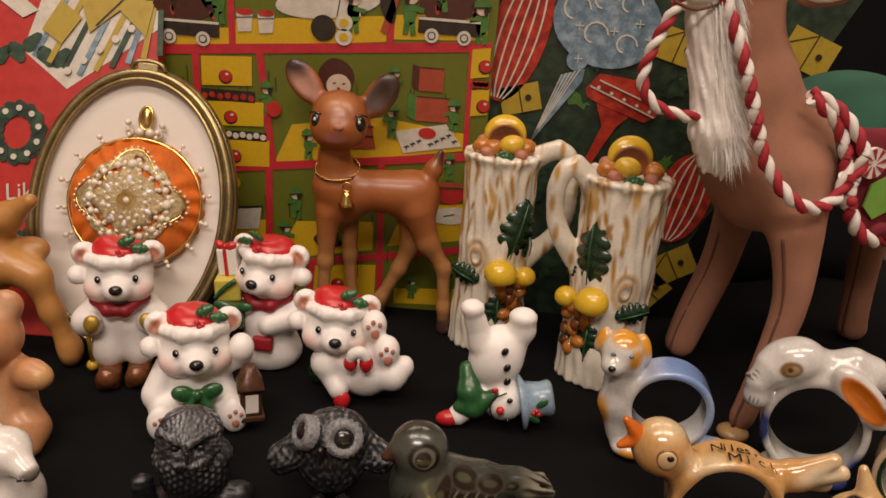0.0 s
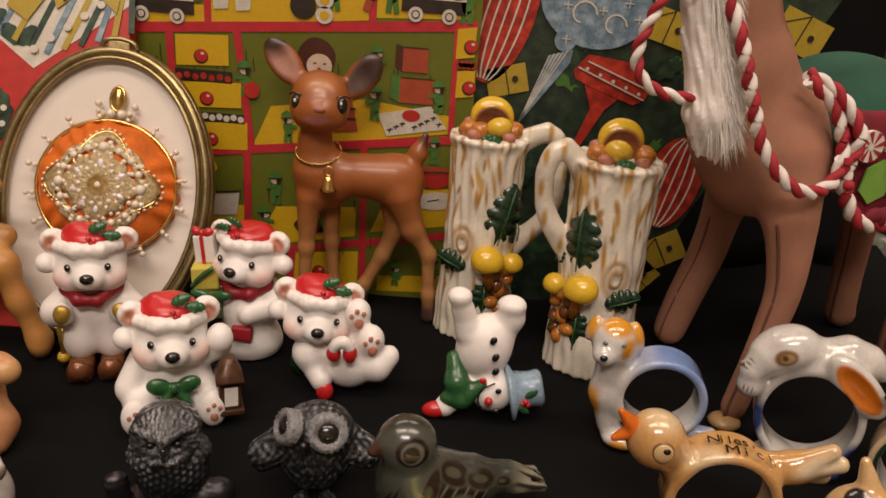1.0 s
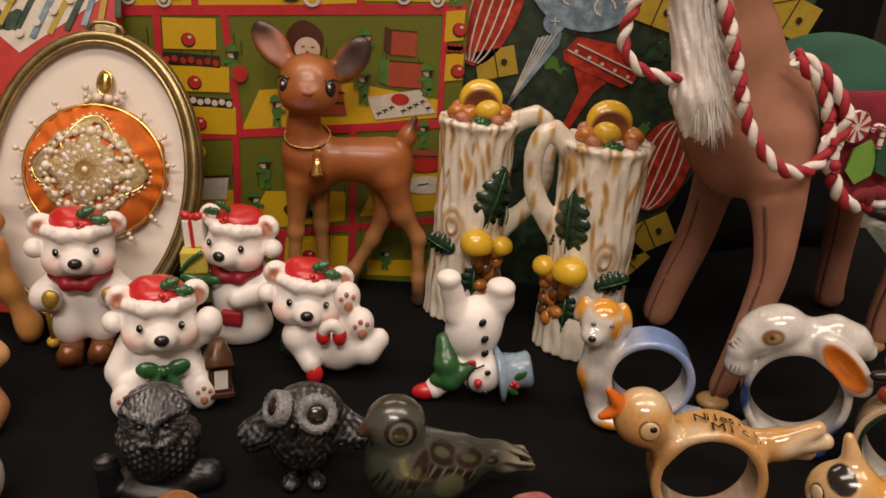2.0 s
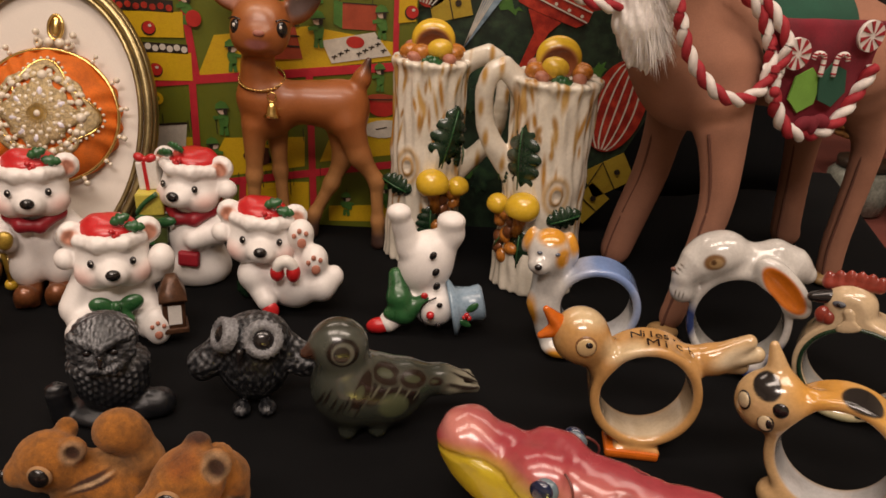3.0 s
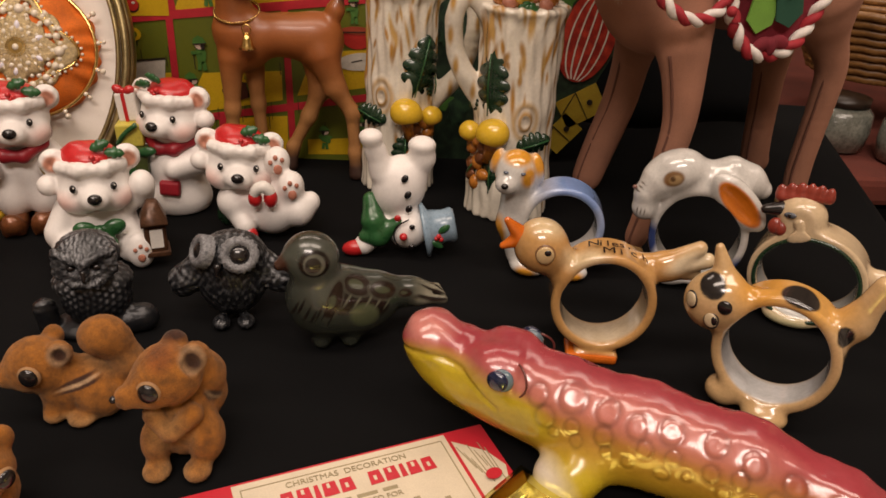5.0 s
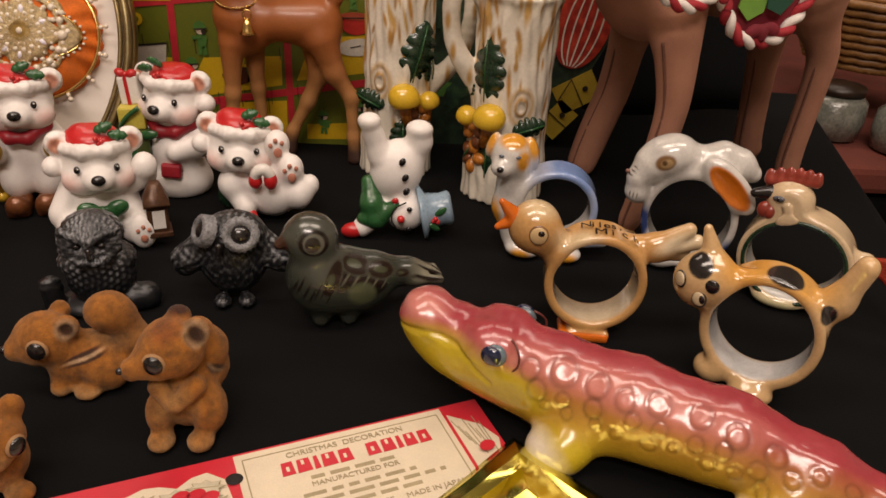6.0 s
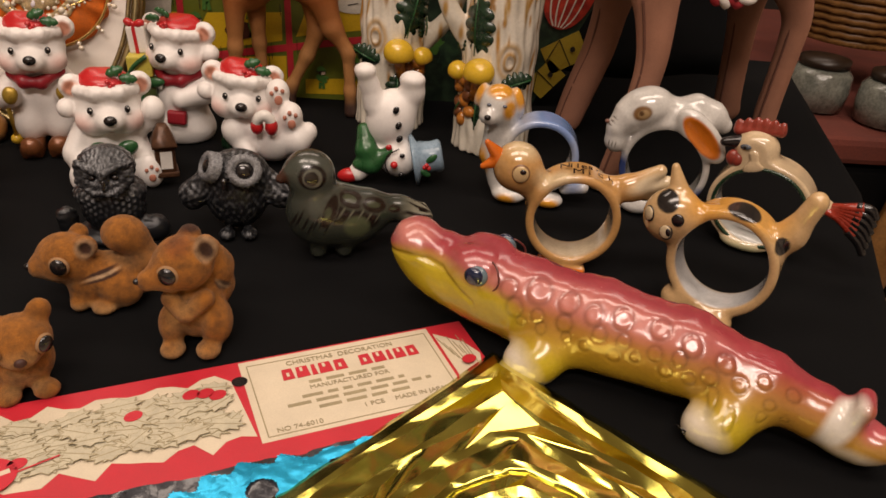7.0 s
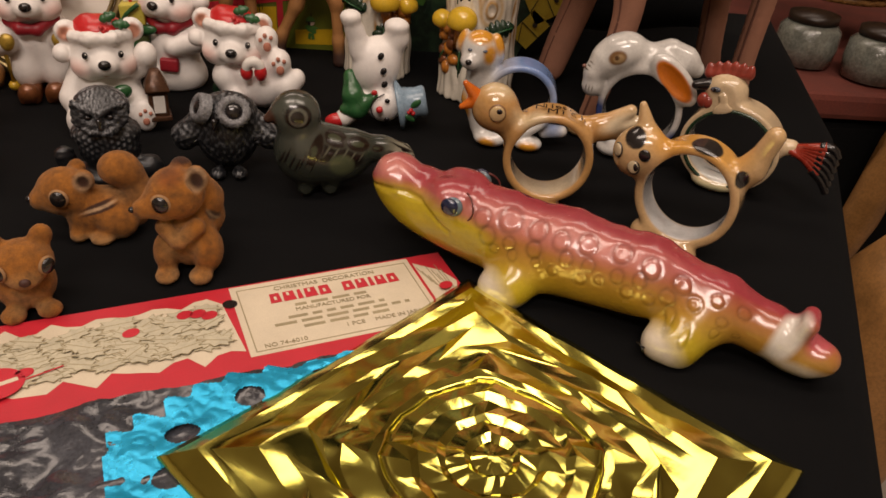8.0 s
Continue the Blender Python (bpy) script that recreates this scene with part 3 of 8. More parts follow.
# ---- sheet with pictured ornaments, its side cut on a slant ----
paper = thing("ornament_sheet", "sheet printed with red and blue ornaments on dark holly", "wrapping paper", pose(0, 0.580, 0))
part("sheet", plate([(-0.02, 0.0), (0.143, 0.0), (0.272, 0.276), (-0.02, 0.276)], 0.002, -0.002), INK_NIGHT, paper)


def pic(name, shape, material, layer=1, on=None):
    return part(name, plate(shape, 0.0004, 0.0004 * (layer - 1)), material, on or paper)


rng = random.Random(4)
for i in range(46):
    x, z = rng.uniform(0.0, 0.24), rng.uniform(0.02, 0.26)
    if x > 0.125 + z * 0.46:
        continue
    s, a = rng.uniform(0.010, 0.018), rng.uniform(0, 180)
    pts = [(x + math.cos(t * 2 * math.pi / 16) * s * (1.0 if t % 2 == 0 else 0.72) * math.cos(radians(a)) - math.sin(t * 2 * math.pi / 16) * s * 0.5 * (1.0 if t % 2 == 0 else 0.65) * math.sin(radians(a)),
            z + math.cos(t * 2 * math.pi / 16) * s * (1.0 if t % 2 == 0 else 0.72) * math.sin(radians(a)) + math.sin(t * 2 * math.pi / 16) * s * 0.5 * (1.0 if t % 2 == 0 else 0.65) * math.cos(radians(a))) for t in range(16)]
    pic("printed_holly", pts, INK_HOLLY if i % 3 else INK_GREEN, 1 + i % 3)


def pictured_ball(cx, cz, rx, rz, turn, material, stripes=5, layer=4):
    b = pic("printed_ornament", oval(cx, cz, rx, rz, turn, 36), material, layer)
    a = radians(turn)
    for k in range(stripes):
        f = (k - (stripes - 1) / 2) / (stripes / 2) * 0.8
        pts = []
        for j in range(13):
            t = -0.95 + 1.9 * j / 12
            x, z = f * rx * math.sqrt(1 - t * t), t * rz
            pts.append((cx + x * math.cos(a) - z * math.sin(a), cz + x * math.sin(a) + z * math.cos(a)))
        outline = [(p[0] - 0.0006, p[1]) for p in pts] + [(p[0] + 0.0006, p[1]) for p in reversed(pts)]
        pic("printed_stripe", outline, INK_WHITE, layer + 1, b)
    return b


pictured_ball(0.030, 0.208, 0.020, 0.047, -14, INK_ORN)
pictured_ball(0.163, 0.101, 0.021, 0.035, -12, INK_ORN)
pictured_ball(0.005, 0.115, 0.018, 0.03, 10, INK_ORN)
blue = pic("printed_ornament", oval(0.090, 0.221, 0.038, 0.030, -12, 36), INK_BLUE, 4)
pic("printed_finial", oval(0.0725, 0.195, 0.0075, 0.0075), INK_BLUE, 5, blue)
pic("printed_cone", [(0.0625, 0.184), (0.0785, 0.189), (0.0775, 0.180), (0.046, 0.134)], INK_BLUE, 5, blue)
for i in range(5):
    pic("printed_line", strip((0.0630 + 0.003 * i, 0.1845 + 0.001 * i), (0.0472, 0.137), 0.0006), INK_WHITE, 6, blue)
for cx, cz, r0 in ((0.082, 0.213, 0.010), (0.104, 0.207, 0.009), (0.067, 0.229, 0.011), (0.104, 0.234, 0.009), (0.086, 0.236, 0.010)):
    pts = [(cx + (r0 - 0.0004 * j) * math.cos(0.5 * j), cz + (r0 - 0.0004 * j) * math.sin(0.5 * j)) for j in range(14)]
    inner = [(cx + (r0 - 0.0004 * j - 0.0012) * math.cos(0.5 * j), cz + (r0 - 0.0004 * j - 0.0012) * math.sin(0.5 * j)) for j in range(13, -1, -1)]
    pic("printed_swirl", pts[:10] + inner[4:], INK_WHITE, 5, blue)
for cx, cz in ((0.095, 0.216), (0.112, 0.222), (0.071, 0.218), (0.0728, 0.196), (0.120, 0.212)):
    st = pic("printed_star", strip((cx - 0.003, cz), (cx + 0.003, cz), 0.0006), INK_WHITE, 6, blue)
    pic("printed_star_ray", strip((cx, cz - 0.003), (cx, cz + 0.003), 0.0006), INK_WHITE, 7, st)
top = pic("printed_ornament", [(0.081, 0.176), (0.090, 0.187), (0.118, 0.184), (0.136, 0.168), (0.133, 0.159), (0.125, 0.155), (0.094, 0.165), (0.083, 0.170)], INK_ORN, 4)
pic("printed_cone", [(0.090, 0.166), (0.114, 0.158), (0.106, 0.150), (0.092, 0.122), (0.087, 0.124), (0.096, 0.150)], INK_ORN, 5, top)
pic("printed_stripe", strip((0.084, 0.178), (0.132, 0.159), 0.0010), INK_WHITE, 6, top)
pic("printed_stripe", strip((0.090, 0.1825), (0.135, 0.166), 0.0010), INK_WHITE, 6, top)
for i in range(5):
    pic("printed_dot", oval(0.090 + 0.0095 * i, 0.1775 - 0.0036 * i, 0.0012, 0.0012), INK_WHITE, 7, top)
for cx, cz, s, a in ((0.036, 0.165, 0.014, 15), (0.141, 0.209, 0.016, -15), (0.165, 0.048, 0.017, 30), (0.231, 0.212, 0.018, -20), (0.060, 0.262, 0.014, 10), (0.152, 0.025, 0.014, 50), (0.195, 0.247, 0.013, 0)):
    ca, sa = math.cos(radians(a)) * s, math.sin(radians(a)) * s
    g = pic("printed_gift", [(cx - ca + sa * 0.7, cz - sa - ca * 0.7), (cx + ca + sa * 0.7, cz + sa - ca * 0.7), (cx + ca - sa * 0.7, cz + sa + ca * 0.7), (cx - ca - sa * 0.7, cz - sa + ca * 0.7)], INK_GOLD, 4)
    pic("printed_ribbon", strip((cx + sa * 0.7, cz - ca * 0.7), (cx - sa * 0.7, cz + ca * 0.7), 0.0008), INK_DARK, 5, g)
    pic("printed_knot", oval(cx + ca * 0.4, cz + sa * 0.4, 0.0022, 0.0022), INK_DARK, 6, g)
    pic("printed_line", strip((cx - ca, cz - sa), (cx - sa * 0.7, cz + ca * 0.7), 0.0006), INK_DARK, 5, g)

# ---- red gift box lid leaning behind the oval picture ----
redbox = thing("red_printed_box", "red printed box lid with a pictured striped gift, leaning back", "box", pose(-0.225, 0.479, 0.0, -23, 0, 0))
part("lid", block((-0.104, 0.006, 0.15), (0.117, 0.006, 0.15), bevel=0.001), INK_BRIGHT, redbox)


def lidpic(name, shape, material, layer=1, on=None):
    return part(name, plate(shape, 0.0004, 0.0004 * (layer - 1)), material, on or redbox)
gift = lidpic("printed_gift", [(-0.078, 0.190), (-0.046, 0.166), (0.012, 0.212), (0.010, 0.262), (-0.060, 0.262)], INK_WHITE, 1)
for i in range(9):
    o = -0.070 + 0.0105 * i
    lidpic("printed_stripe", strip((o, 0.176 + 0.0035 * abs(i - 3)), (min(o + 0.030, 0.010), 0.255), 0.0038), (INK_BLUE, INK_GOLD, INK_HOLLY)[i % 3], 2 + i % 2, gift)
lidpic("printed_tag", [(-0.066, 0.205), (-0.052, 0.196), (-0.040, 0.215), (-0.055, 0.226)], INK_GOLD, 5, gift)
lidpic("printed_bow", [(-0.034, 0.205), (-0.015, 0.222), (0.004, 0.205), (0.008, 0.232), (-0.006, 0.250), (-0.030, 0.240), (-0.042, 0.228)], INK_GOLD, 5, gift)
lidpic("printed_fold", strip((-0.030, 0.210), (-0.004, 0.240), 0.0012), INK_DARK, 6, gift)
for i in range(5):
    lidpic("printed_button", oval(-0.046 + 0.010 * i, 0.178 + 0.008 * i, 0.0026, 0.0026), INK_WHITE, 6, gift)
for i in range(14):
    a = 2 * math.pi * i / 14
    lidpic("printed_holly", oval(-0.076 + 0.0145 * math.cos(a), 0.134 + 0.0165 * math.sin(a), 0.0080, 0.0045, math.degrees(a) + 60, 9, 0.2), INK_HOLLY if i % 3 else INK_NIGHT, 2 + i % 2)
for i in range(10):
    a = 2 * math.pi * i / 10 + 0.3
    lidpic("printed_berry", oval(-0.076 + 0.0150 * math.cos(a), 0.134 + 0.0165 * math.sin(a), 0.0021, 0.0021, 0, 10), INK_WHITE, 5)
for i in range(7):
    lidpic("printed_holly", oval(-0.10 + 0.014 * i, 0.066 + 0.004 * math.sin(i * 2), 0.0090, 0.0045, 35 * (-1) ** i, 10, 0.2), INK_HOLLY, 2)
    lidpic("printed_holly", oval(-0.112 + 0.010 * i, 0.190 + 0.006 * math.sin(i * 2), 0.0085, 0.0050, 50 * (-1) ** i, 10, 0.2), INK_HOLLY, 2)
lidpic("printed_sleigh", [(-0.115, 0.235), (-0.080, 0.212), (-0.070, 0.218), (-0.108, 0.245)], INK_WHITE, 3)


def lettering(text, size, material, parent, m, label=""):
    data = bpy.data.curves.new("lettering", "FONT")
    data.body, data.size, data.extrude, data.align_x = text, size, 0.00008, "CENTER"
    ob = part("lettering", data, material, parent, label)
    ob.matrix_basis = m
    return ob


lettering("Like", 0.016, INK_WHITE, redbox, pose(-0.066, -0.0012, 0.090, 90, -8, 0))

# ---- oval picture with a jewelled velvet ornament ----
picture = thing("oval_picture", "oval brass picture holding a jewelled orange velvet ornament on satin", "picture", pose(-0.2175, 0.4665, 0.0, -21.5, 3.0, 2))
OW, OH, OC = 0.0655, 0.0925, 0.0925


def oval_ring(a, b, r, y, seg=72, flat=1.0):
    bm = bmesh.new()
    rows = []
    for i in range(seg):
        t = 2 * math.pi * i / seg
        c, nrm = Vector((a * math.cos(t), y, OC + b * math.sin(t))), Vector((math.cos(t) / a, 0, math.sin(t) / b)).normalized()
        rows.append([bm.verts.new(c + r * (nrm * math.cos(q) + Vector((0, flat * math.sin(q), 0)))) for q in [2 * math.pi * j / 10 for j in range(10)]])
    for i in range(seg):
        for j in range(10):
            bm.faces.new((rows[i][j], rows[(i + 1) % seg][j], rows[(i + 1) % seg][(j + 1) % 10], rows[i][(j + 1) % 10])).smooth = True
    bmesh.ops.recalc_face_normals(bm, faces=bm.faces[:])
    return bm


rim = part("rim", oval_ring(OW - 0.003, OH - 0.003, 0.003, -0.002), BRASS, picture, "tarnished brass rim")
part("bead", oval_ring(OW - 0.0075, OH - 0.0075, 0.0016, -0.0035), BRASS, rim)
part("outer_band", oval_ring(OW - 0.0005, OH - 0.0005, 0.0022, 0.003, flat=2.2), BRASS, rim)
backing = part("satin_backing", plate([(x, z + OC) for x, z in oval(0, 0, OW - 0.006, OH - 0.006, 0, 64)], 0.002, -0.003), SATIN, picture)
part("hanger", tube(curve_points([(-0.011, -0.002, 2 * OC - 0.001), (-0.008, -0.003, 2 * OC + 0.003), (0, -0.003, 2 * OC + 0.0045), (0.008, -0.003, 2 * OC + 0.003), (0.011, -0.002, 2 * OC - 0.001)]), 0.0017), BRASS, picture)
part("hanger_plate", block((0, -0.003, 2 * OC), (0.007, 0.0012, 0.0035), bevel=0.001), BRASS, picture)
ORX, ORZ, ODC, ODX = 0.0425, 0.0415, 0.0975, 0.003
dome = Clay(0.002)
dome.ell((ODX, 0.000, ODC), (ORX, 0.020, ORZ))


def pucker(p):
    a = np.arctan2(p[..., 2] - ODC, p[..., 0] - ODX)
    r = np.sqrt((p[..., 0] - ODX) ** 2 + (p[..., 2] - ODC) ** 2) / ORX
    return 0.0011 * np.sin(a * 16 + 3 * np.sin(a * 3)) * np.clip(r, 0, 1)


dome.relief = pucker
part("velvet_ball", dome.mesh(0.0011), VELVET, picture, "gathered orange velvet half ball")


def on_dome(a, r):
    """A place on the velvet half ball, by angle and share of the radius."""
    x, z = ODX + ORX * r * math.cos(a), ORZ * r * math.sin(a)
    return Vector((x, -0.020 * math.sqrt(max(1 - r * r, 0.0)) - 0.0008, ODC + z))


beads_mesh = _smooth(bpy.data.meshes.new("bead"))
tmp = balls(((0, 0, 0), 1.0), seg=10)
tmp.to_mesh(beads_mesh)
tmp.free()
beads_mesh.materials.append(PEARL)
gold_mesh = beads_mesh.copy()
gold_mesh.materials.clear()
gold_mesh.materials.append(GOLD)


def bead(p, r, mesh=beads_mesh, name="pearl", on=None):
    ob = new(name, mesh)
    ob.parent = on or picture
    ob.matrix_basis = Matrix.LocRotScale(p, None, (r, r, r))
    return ob


part("gold_disc", plate([(x, z) for x, z in oval(ODX, ODC, 0.0060, 0.0060, 0, 16)], 0.0015, 0.0205), GOLD, picture)
lace = tube([on_dome(2 * math.pi * i / 96, 0.62 + 0.13 * abs(math.cos(2 * math.pi * i / 96 * 2)) ** 3 + 0.05 * math.cos(2 * math.pi * i / 96 * 4)) for i in range(96)], 0.0009, 6, True)
part("gold_braid", lace, GOLD, picture)
part("gold_braid", tube([on_dome(2 * math.pi * i / 96, 0.985) + Vector((0, -0.001, 0)) for i in range(96)], 0.0013, 6, True), GOLD, picture)
part("gold_filigree", joined(*[tube([on_dome(2 * math.pi * (i / 28), 0.36 + 0.045 * math.sin(2 * math.pi * i / 28 * 8) + 0.0 * i) for i in range(28)], 0.0008, 6, True),
                              *[tube([on_dome(2 * math.pi * k / 8 + 0.15 * math.sin(j), 0.36 + 0.06 * j) for j in range(5)], 0.0008, 6) for k in range(8)]]), GOLD, picture)
LACE = surface("cream_gold_lace", (0.62, 0.47, 0.24), 0.34, 0.55, 420, 1500, 0.9, metal=0.35, depth=0.0012)


def lace_cover(r0, r1, lift, lobes, gap):
    """Openwork of gold-cream lace lying on the velvet between two radii."""
    bm = bmesh.new()
    n = 120
    rows = []
    for i in range(n):
        a = 2 * math.pi * i / n
        hi = r1 + 0.10 * abs(math.cos(a * 2)) ** 3 + 0.03 * math.cos(a * lobes)
        rows.append([bm.verts.new(on_dome(a, r0 + (hi - r0) * j / 6) + Vector((0, -lift - 0.0006 * math.sin(j * 2.1 + i * 1.3), 0))) for j in range(7)])
    for i in range(n):
        for j in range(6):
            if gap and j in (2, 3) and (i // 5) % 4 == 1:
                continue
            bm.faces.new((rows[i][j], rows[i][j + 1], rows[(i + 1) % n][j + 1], rows[(i + 1) % n][j])).smooth = True
    geo = bmesh.ops.extrude_face_region(bm, geom=bm.faces[:])
    for v in geo["geom"]:
        if isinstance(v, bmesh.types.BMVert):
            v.co.y += 0.0010
    bmesh.ops.recalc_face_normals(bm, faces=bm.faces[:])
    return bm


part("lace", lace_cover(0.10, 0.44, 0.0012, 8, False), LACE, picture, "cream and gold lace flower")
part("lace", lace_cover(0.52, 0.66, 0.0008, 8, True), LACE, picture, "cream and gold lace border")
for i in range(60):
    a = 2 * math.pi * i / 60
    bead(on_dome(a, 0.66 + 0.13 * abs(math.cos(a * 2)) ** 3 + 0.05 * math.cos(a * 4)), 0.0010)
rng = random.Random(11)
for i in range(16):
    a = 2 * math.pi * i / 16
    bead(on_dome(a, 0.56), 0.0033 if i % 4 == 0 else 0.0024)
    bead(on_dome(a + 0.2, 0.58), 0.0016)
    bead(on_dome(a + 0.1, 0.44), 0.0015)
for i in range(14):
    a = 2 * math.pi * i / 14
    bead(on_dome(a + 0.2, 0.34), 0.0016)
    bead(on_dome(a, 0.48), 0.0017)
    bead(on_dome(a + 0.1, 0.63), 0.0019)
    bead(on_dome(a, 0.27), 0.0019)
    bead(on_dome(a + 0.2, 0.19), 0.0013)
    bead(on_dome(a, 0.12), 0.0010, gold_mesh, "gold_bead")
bead(on_dome(0, 0), 0.0024)
for i in range(16):
    a = 2 * math.pi * (i + 0.5) / 16
    tip = on_dome(a, 0.97)
    out = Vector((math.cos(a), -0.25, math.sin(a)))
    part("pin", tube([tip, tip + out * 0.006], 0.0005, 6), GOLD, picture)
    bead(tip + out * 0.003, 0.0015)
    bead(tip + out * 0.0065, 0.0019 if i % 2 else 0.0014)
for x, z, r in ((-0.009, 0.0445, 0.0028), (-0.003, 0.0455, 0.0030), (0.0035, 0.0455, 0.0030), (0.0095, 0.0445, 0.0028), (-0.011, 0.051, 0.0022), (0.011, 0.051, 0.0022)):
    bead((x + ODX, -0.004, ODC + z), r)
loop = tube([(ODX + 0.0042 * math.cos(t), -0.003, ODC + 0.055 + 0.0075 * math.sin(t)) for t in [2 * math.pi * i / 20 for i in range(20)]], 0.0011, 8, True)
part("hook", loop, GOLD, picture)
part("hook_drop", balls(((ODX, -0.0035, ODC + 0.0555), (0.0028, 0.0015, 0.006))), GOLD, picture)
GLASS = surface("aurora_crystal", (0.75, 0.72, 0.80), 0.05, 0.1, 200, 900, 0.0, coat=1.0)
for a, r in ((math.pi / 2, 0.32), (-math.pi / 2, 0.34), (-0.4, 0.33), (3.4, 0.33), (0.5, 0.33), (2.6, 0.33), (-2.2, 0.33)):
    part("crystal", balls((on_dome(a, r), (0.0020, 0.0018, 0.0032), (0, math.degrees(-a) + 90, 0)), seg=8), GLASS, picture)


# ---- fawn of painted vinyl with a bell ----
BROWN, TAN, DUSK = (0.30, 0.092, 0.022), (0.42, 0.20, 0.07), (0.05, 0.025, 0.018)
fawn = thing("deer_figure", "standing brown fawn of painted vinyl with a gold bell", "figurine", pose(-0.055, 0.535, 0))
c = Clay(0.008, BROWN)
c.ell((-0.027, 0, 0.097), (0.019, 0.015, 0.021)).ell((0.002, 0, 0.1015), (0.03, 0.0140, 0.0150)).ell((0.022, 0.002, 0.099), (0.018, 0.0145, 0.0185))
c.limb((-0.033, 0, 0.106, 0.0145), (-0.0335, -0.001, 0.124, 0.0092), (-0.032, -0.003, 0.138, 0.0092))
c.ell((-0.0300, -0.004, 0.1530), (0.0182, 0.0170, 0.0160)).ell((-0.0370, -0.012, 0.1445), (0.0105, 0.0105, 0.0110)).ell((-0.0225, -0.012, 0.1445), (0.0105, 0.0105, 0.0110))
c.ell((-0.0285, -0.0195, 0.1462), (0.0078, 0.0085, 0.0060), k=0.005).ell((-0.0295, -0.0170, 0.1400), (0.0095, 0.0080, 0.0055), k=0.005)
EARS = ((-0.0545, 0.1715, -38), (-0.0045, 0.1660, 34))
for x, z, tilt in EARS:
    c.ell((x, 0.002, z), (0.0100, 0.0048, 0.0170), (0, tilt, 0), k=0.005)
c.limb((-0.036, -0.006, 0.085, 0.0085), (-0.037, -0.006, 0.05, 0.0048), (-0.0385, -0.006, 0.018, 0.0040), (-0.0385, -0.007, 0.004, 0.0050), k=0.005)
c.limb((-0.024, 0.008, 0.085, 0.0085), (-0.022, 0.010, 0.05, 0.0046), (-0.020, 0.011, 0.018, 0.0040), (-0.020, 0.010, 0.004, 0.0050), k=0.005)
c.limb((0.026, -0.004, 0.09, 0.0115), (0.034, -0.004, 0.068, 0.0072), (0.046, -0.003, 0.050, 0.0048), (0.048, -0.003, 0.02, 0.0040), (0.049, -0.005, 0.004, 0.0052), k=0.005)
c.limb((0.020, 0.009, 0.088, 0.0115), (0.022, 0.010, 0.062, 0.0068), (0.014, 0.010, 0.042, 0.0050), (0.002, 0.010, 0.018, 0.0042), (0.000, 0.008, 0.004, 0.0050), k=0.005)
c.limb((0.030, 0.002, 0.108, 0.0050), (0.034, 0.003, 0.119, 0.0056), (0.038, 0.003, 0.131, 0.0022), k=0.004)
for (x, z, tilt), inner in zip(EARS, ((0.46, 0.24, 0.18), (0.10, 0.062, 0.055))):
    c.ell((x, -0.0040, z + 0.001), (0.0068, 0.0034, 0.0130), (0, tilt, 0), cut=True, k=0.002)
    c.paint((x, -0.002, z + 0.001), (0.0076, 0.006, 0.0138), inner, 0.5, (0, tilt, 0))
c.paint((0.0, 0, -0.005), (0.2, 0.05, 0.075), TAN, 0.6).paint((0, 0, -0.004), (0.2, 0.05, 0.020), DUSK, 0.5)
c.paint((-0.0295, -0.027, 0.1420), (0.0075, 0.007, 0.0030), (0.36, 0.13, 0.11), 0.6).paint((-0.062, 0, 0.186), (0.012, 0.03, 0.010), DUSK, 0.8).paint((0.002, 0.0, 0.176), (0.010, 0.02, 0.014), DUSK, 0.7)
# dark tail tip; forehead's overhead highlight put into the colour as a lighter patch
c.paint((0.045, 0.003, 0.130), (0.01, 0.02, 0.009), DUSK, 0.6).paint((-0.030, -0.018, 0.163), (0.011, 0.012, 0.005), (0.42, 0.16, 0.055), 0.9)
part("body", c.mesh(0.0011), VINYL, fawn)
for s in (-1, 1):
    ex = -0.0290 + s * 0.0142
    e = part("eye", balls(((ex, -0.0182, 0.1505), (0.0038, 0.0026, 0.0052), (0, 0, s * 38))), BLACKPAINT, fawn)
    part("glint", balls(((ex - 0.0004, -0.0208, 0.1522), (0.0009, 0.0006, 0.0012))), WHITEPAINT, e)
    part("eyelash", tube(curve_points([(ex - s * 0.0034, -0.0203, 0.1556), (ex + s * 0.0006, -0.0195, 0.1566), (ex + s * 0.0044, -0.0160, 0.1550)], 5), 0.0006, 6), BLACKPAINT, e)
part("nose", balls(((-0.0275, -0.0275, 0.1490), (0.0036, 0.0016, 0.0020))), surface("nose_pink", (0.40, 0.15, 0.11), 0.4), fawn)
part("chain", joined(*[tube([Vector((-0.0310 + (0.0148) * math.cos(a + da), -0.001 - 0.0150 * math.sin(a + da), 0.1160 - 0.005 * math.sin(a) + 0.0008 * sq)) for da, sq in ((-0.05, -1), (0.0, 1), (0.05, -1))], 0.0007, 5) for a in [2 * math.pi * i / 44 for i in range(44)]]), GOLD, fawn, "thin gold neck chain")
bellp = lathe([(0.0002, 0.0095), (0.0022, 0.0090), (0.0032, 0.0060), (0.0038, 0.0025), (0.0056, 0.0), (0.0050, -0.0004), (0.0034, 0.001)], 24, Matrix.Translation((-0.0220, -0.0185, 0.0955)))
bell = part("bell", bellp, GOLD, fawn, "small gold bell")
part("bell_loop", tube([(-0.0220 + 0.0028 * math.cos(t), -0.0180, 0.1080 + 0.0030 * math.sin(t)) for t in [2 * math.pi * i / 16 for i in range(16)]], 0.0006, 6, True), GOLD, bell)
part("clapper", balls(((-0.0220, -0.0185, 0.0950), 0.0017), seg=10), GOLD, bell)


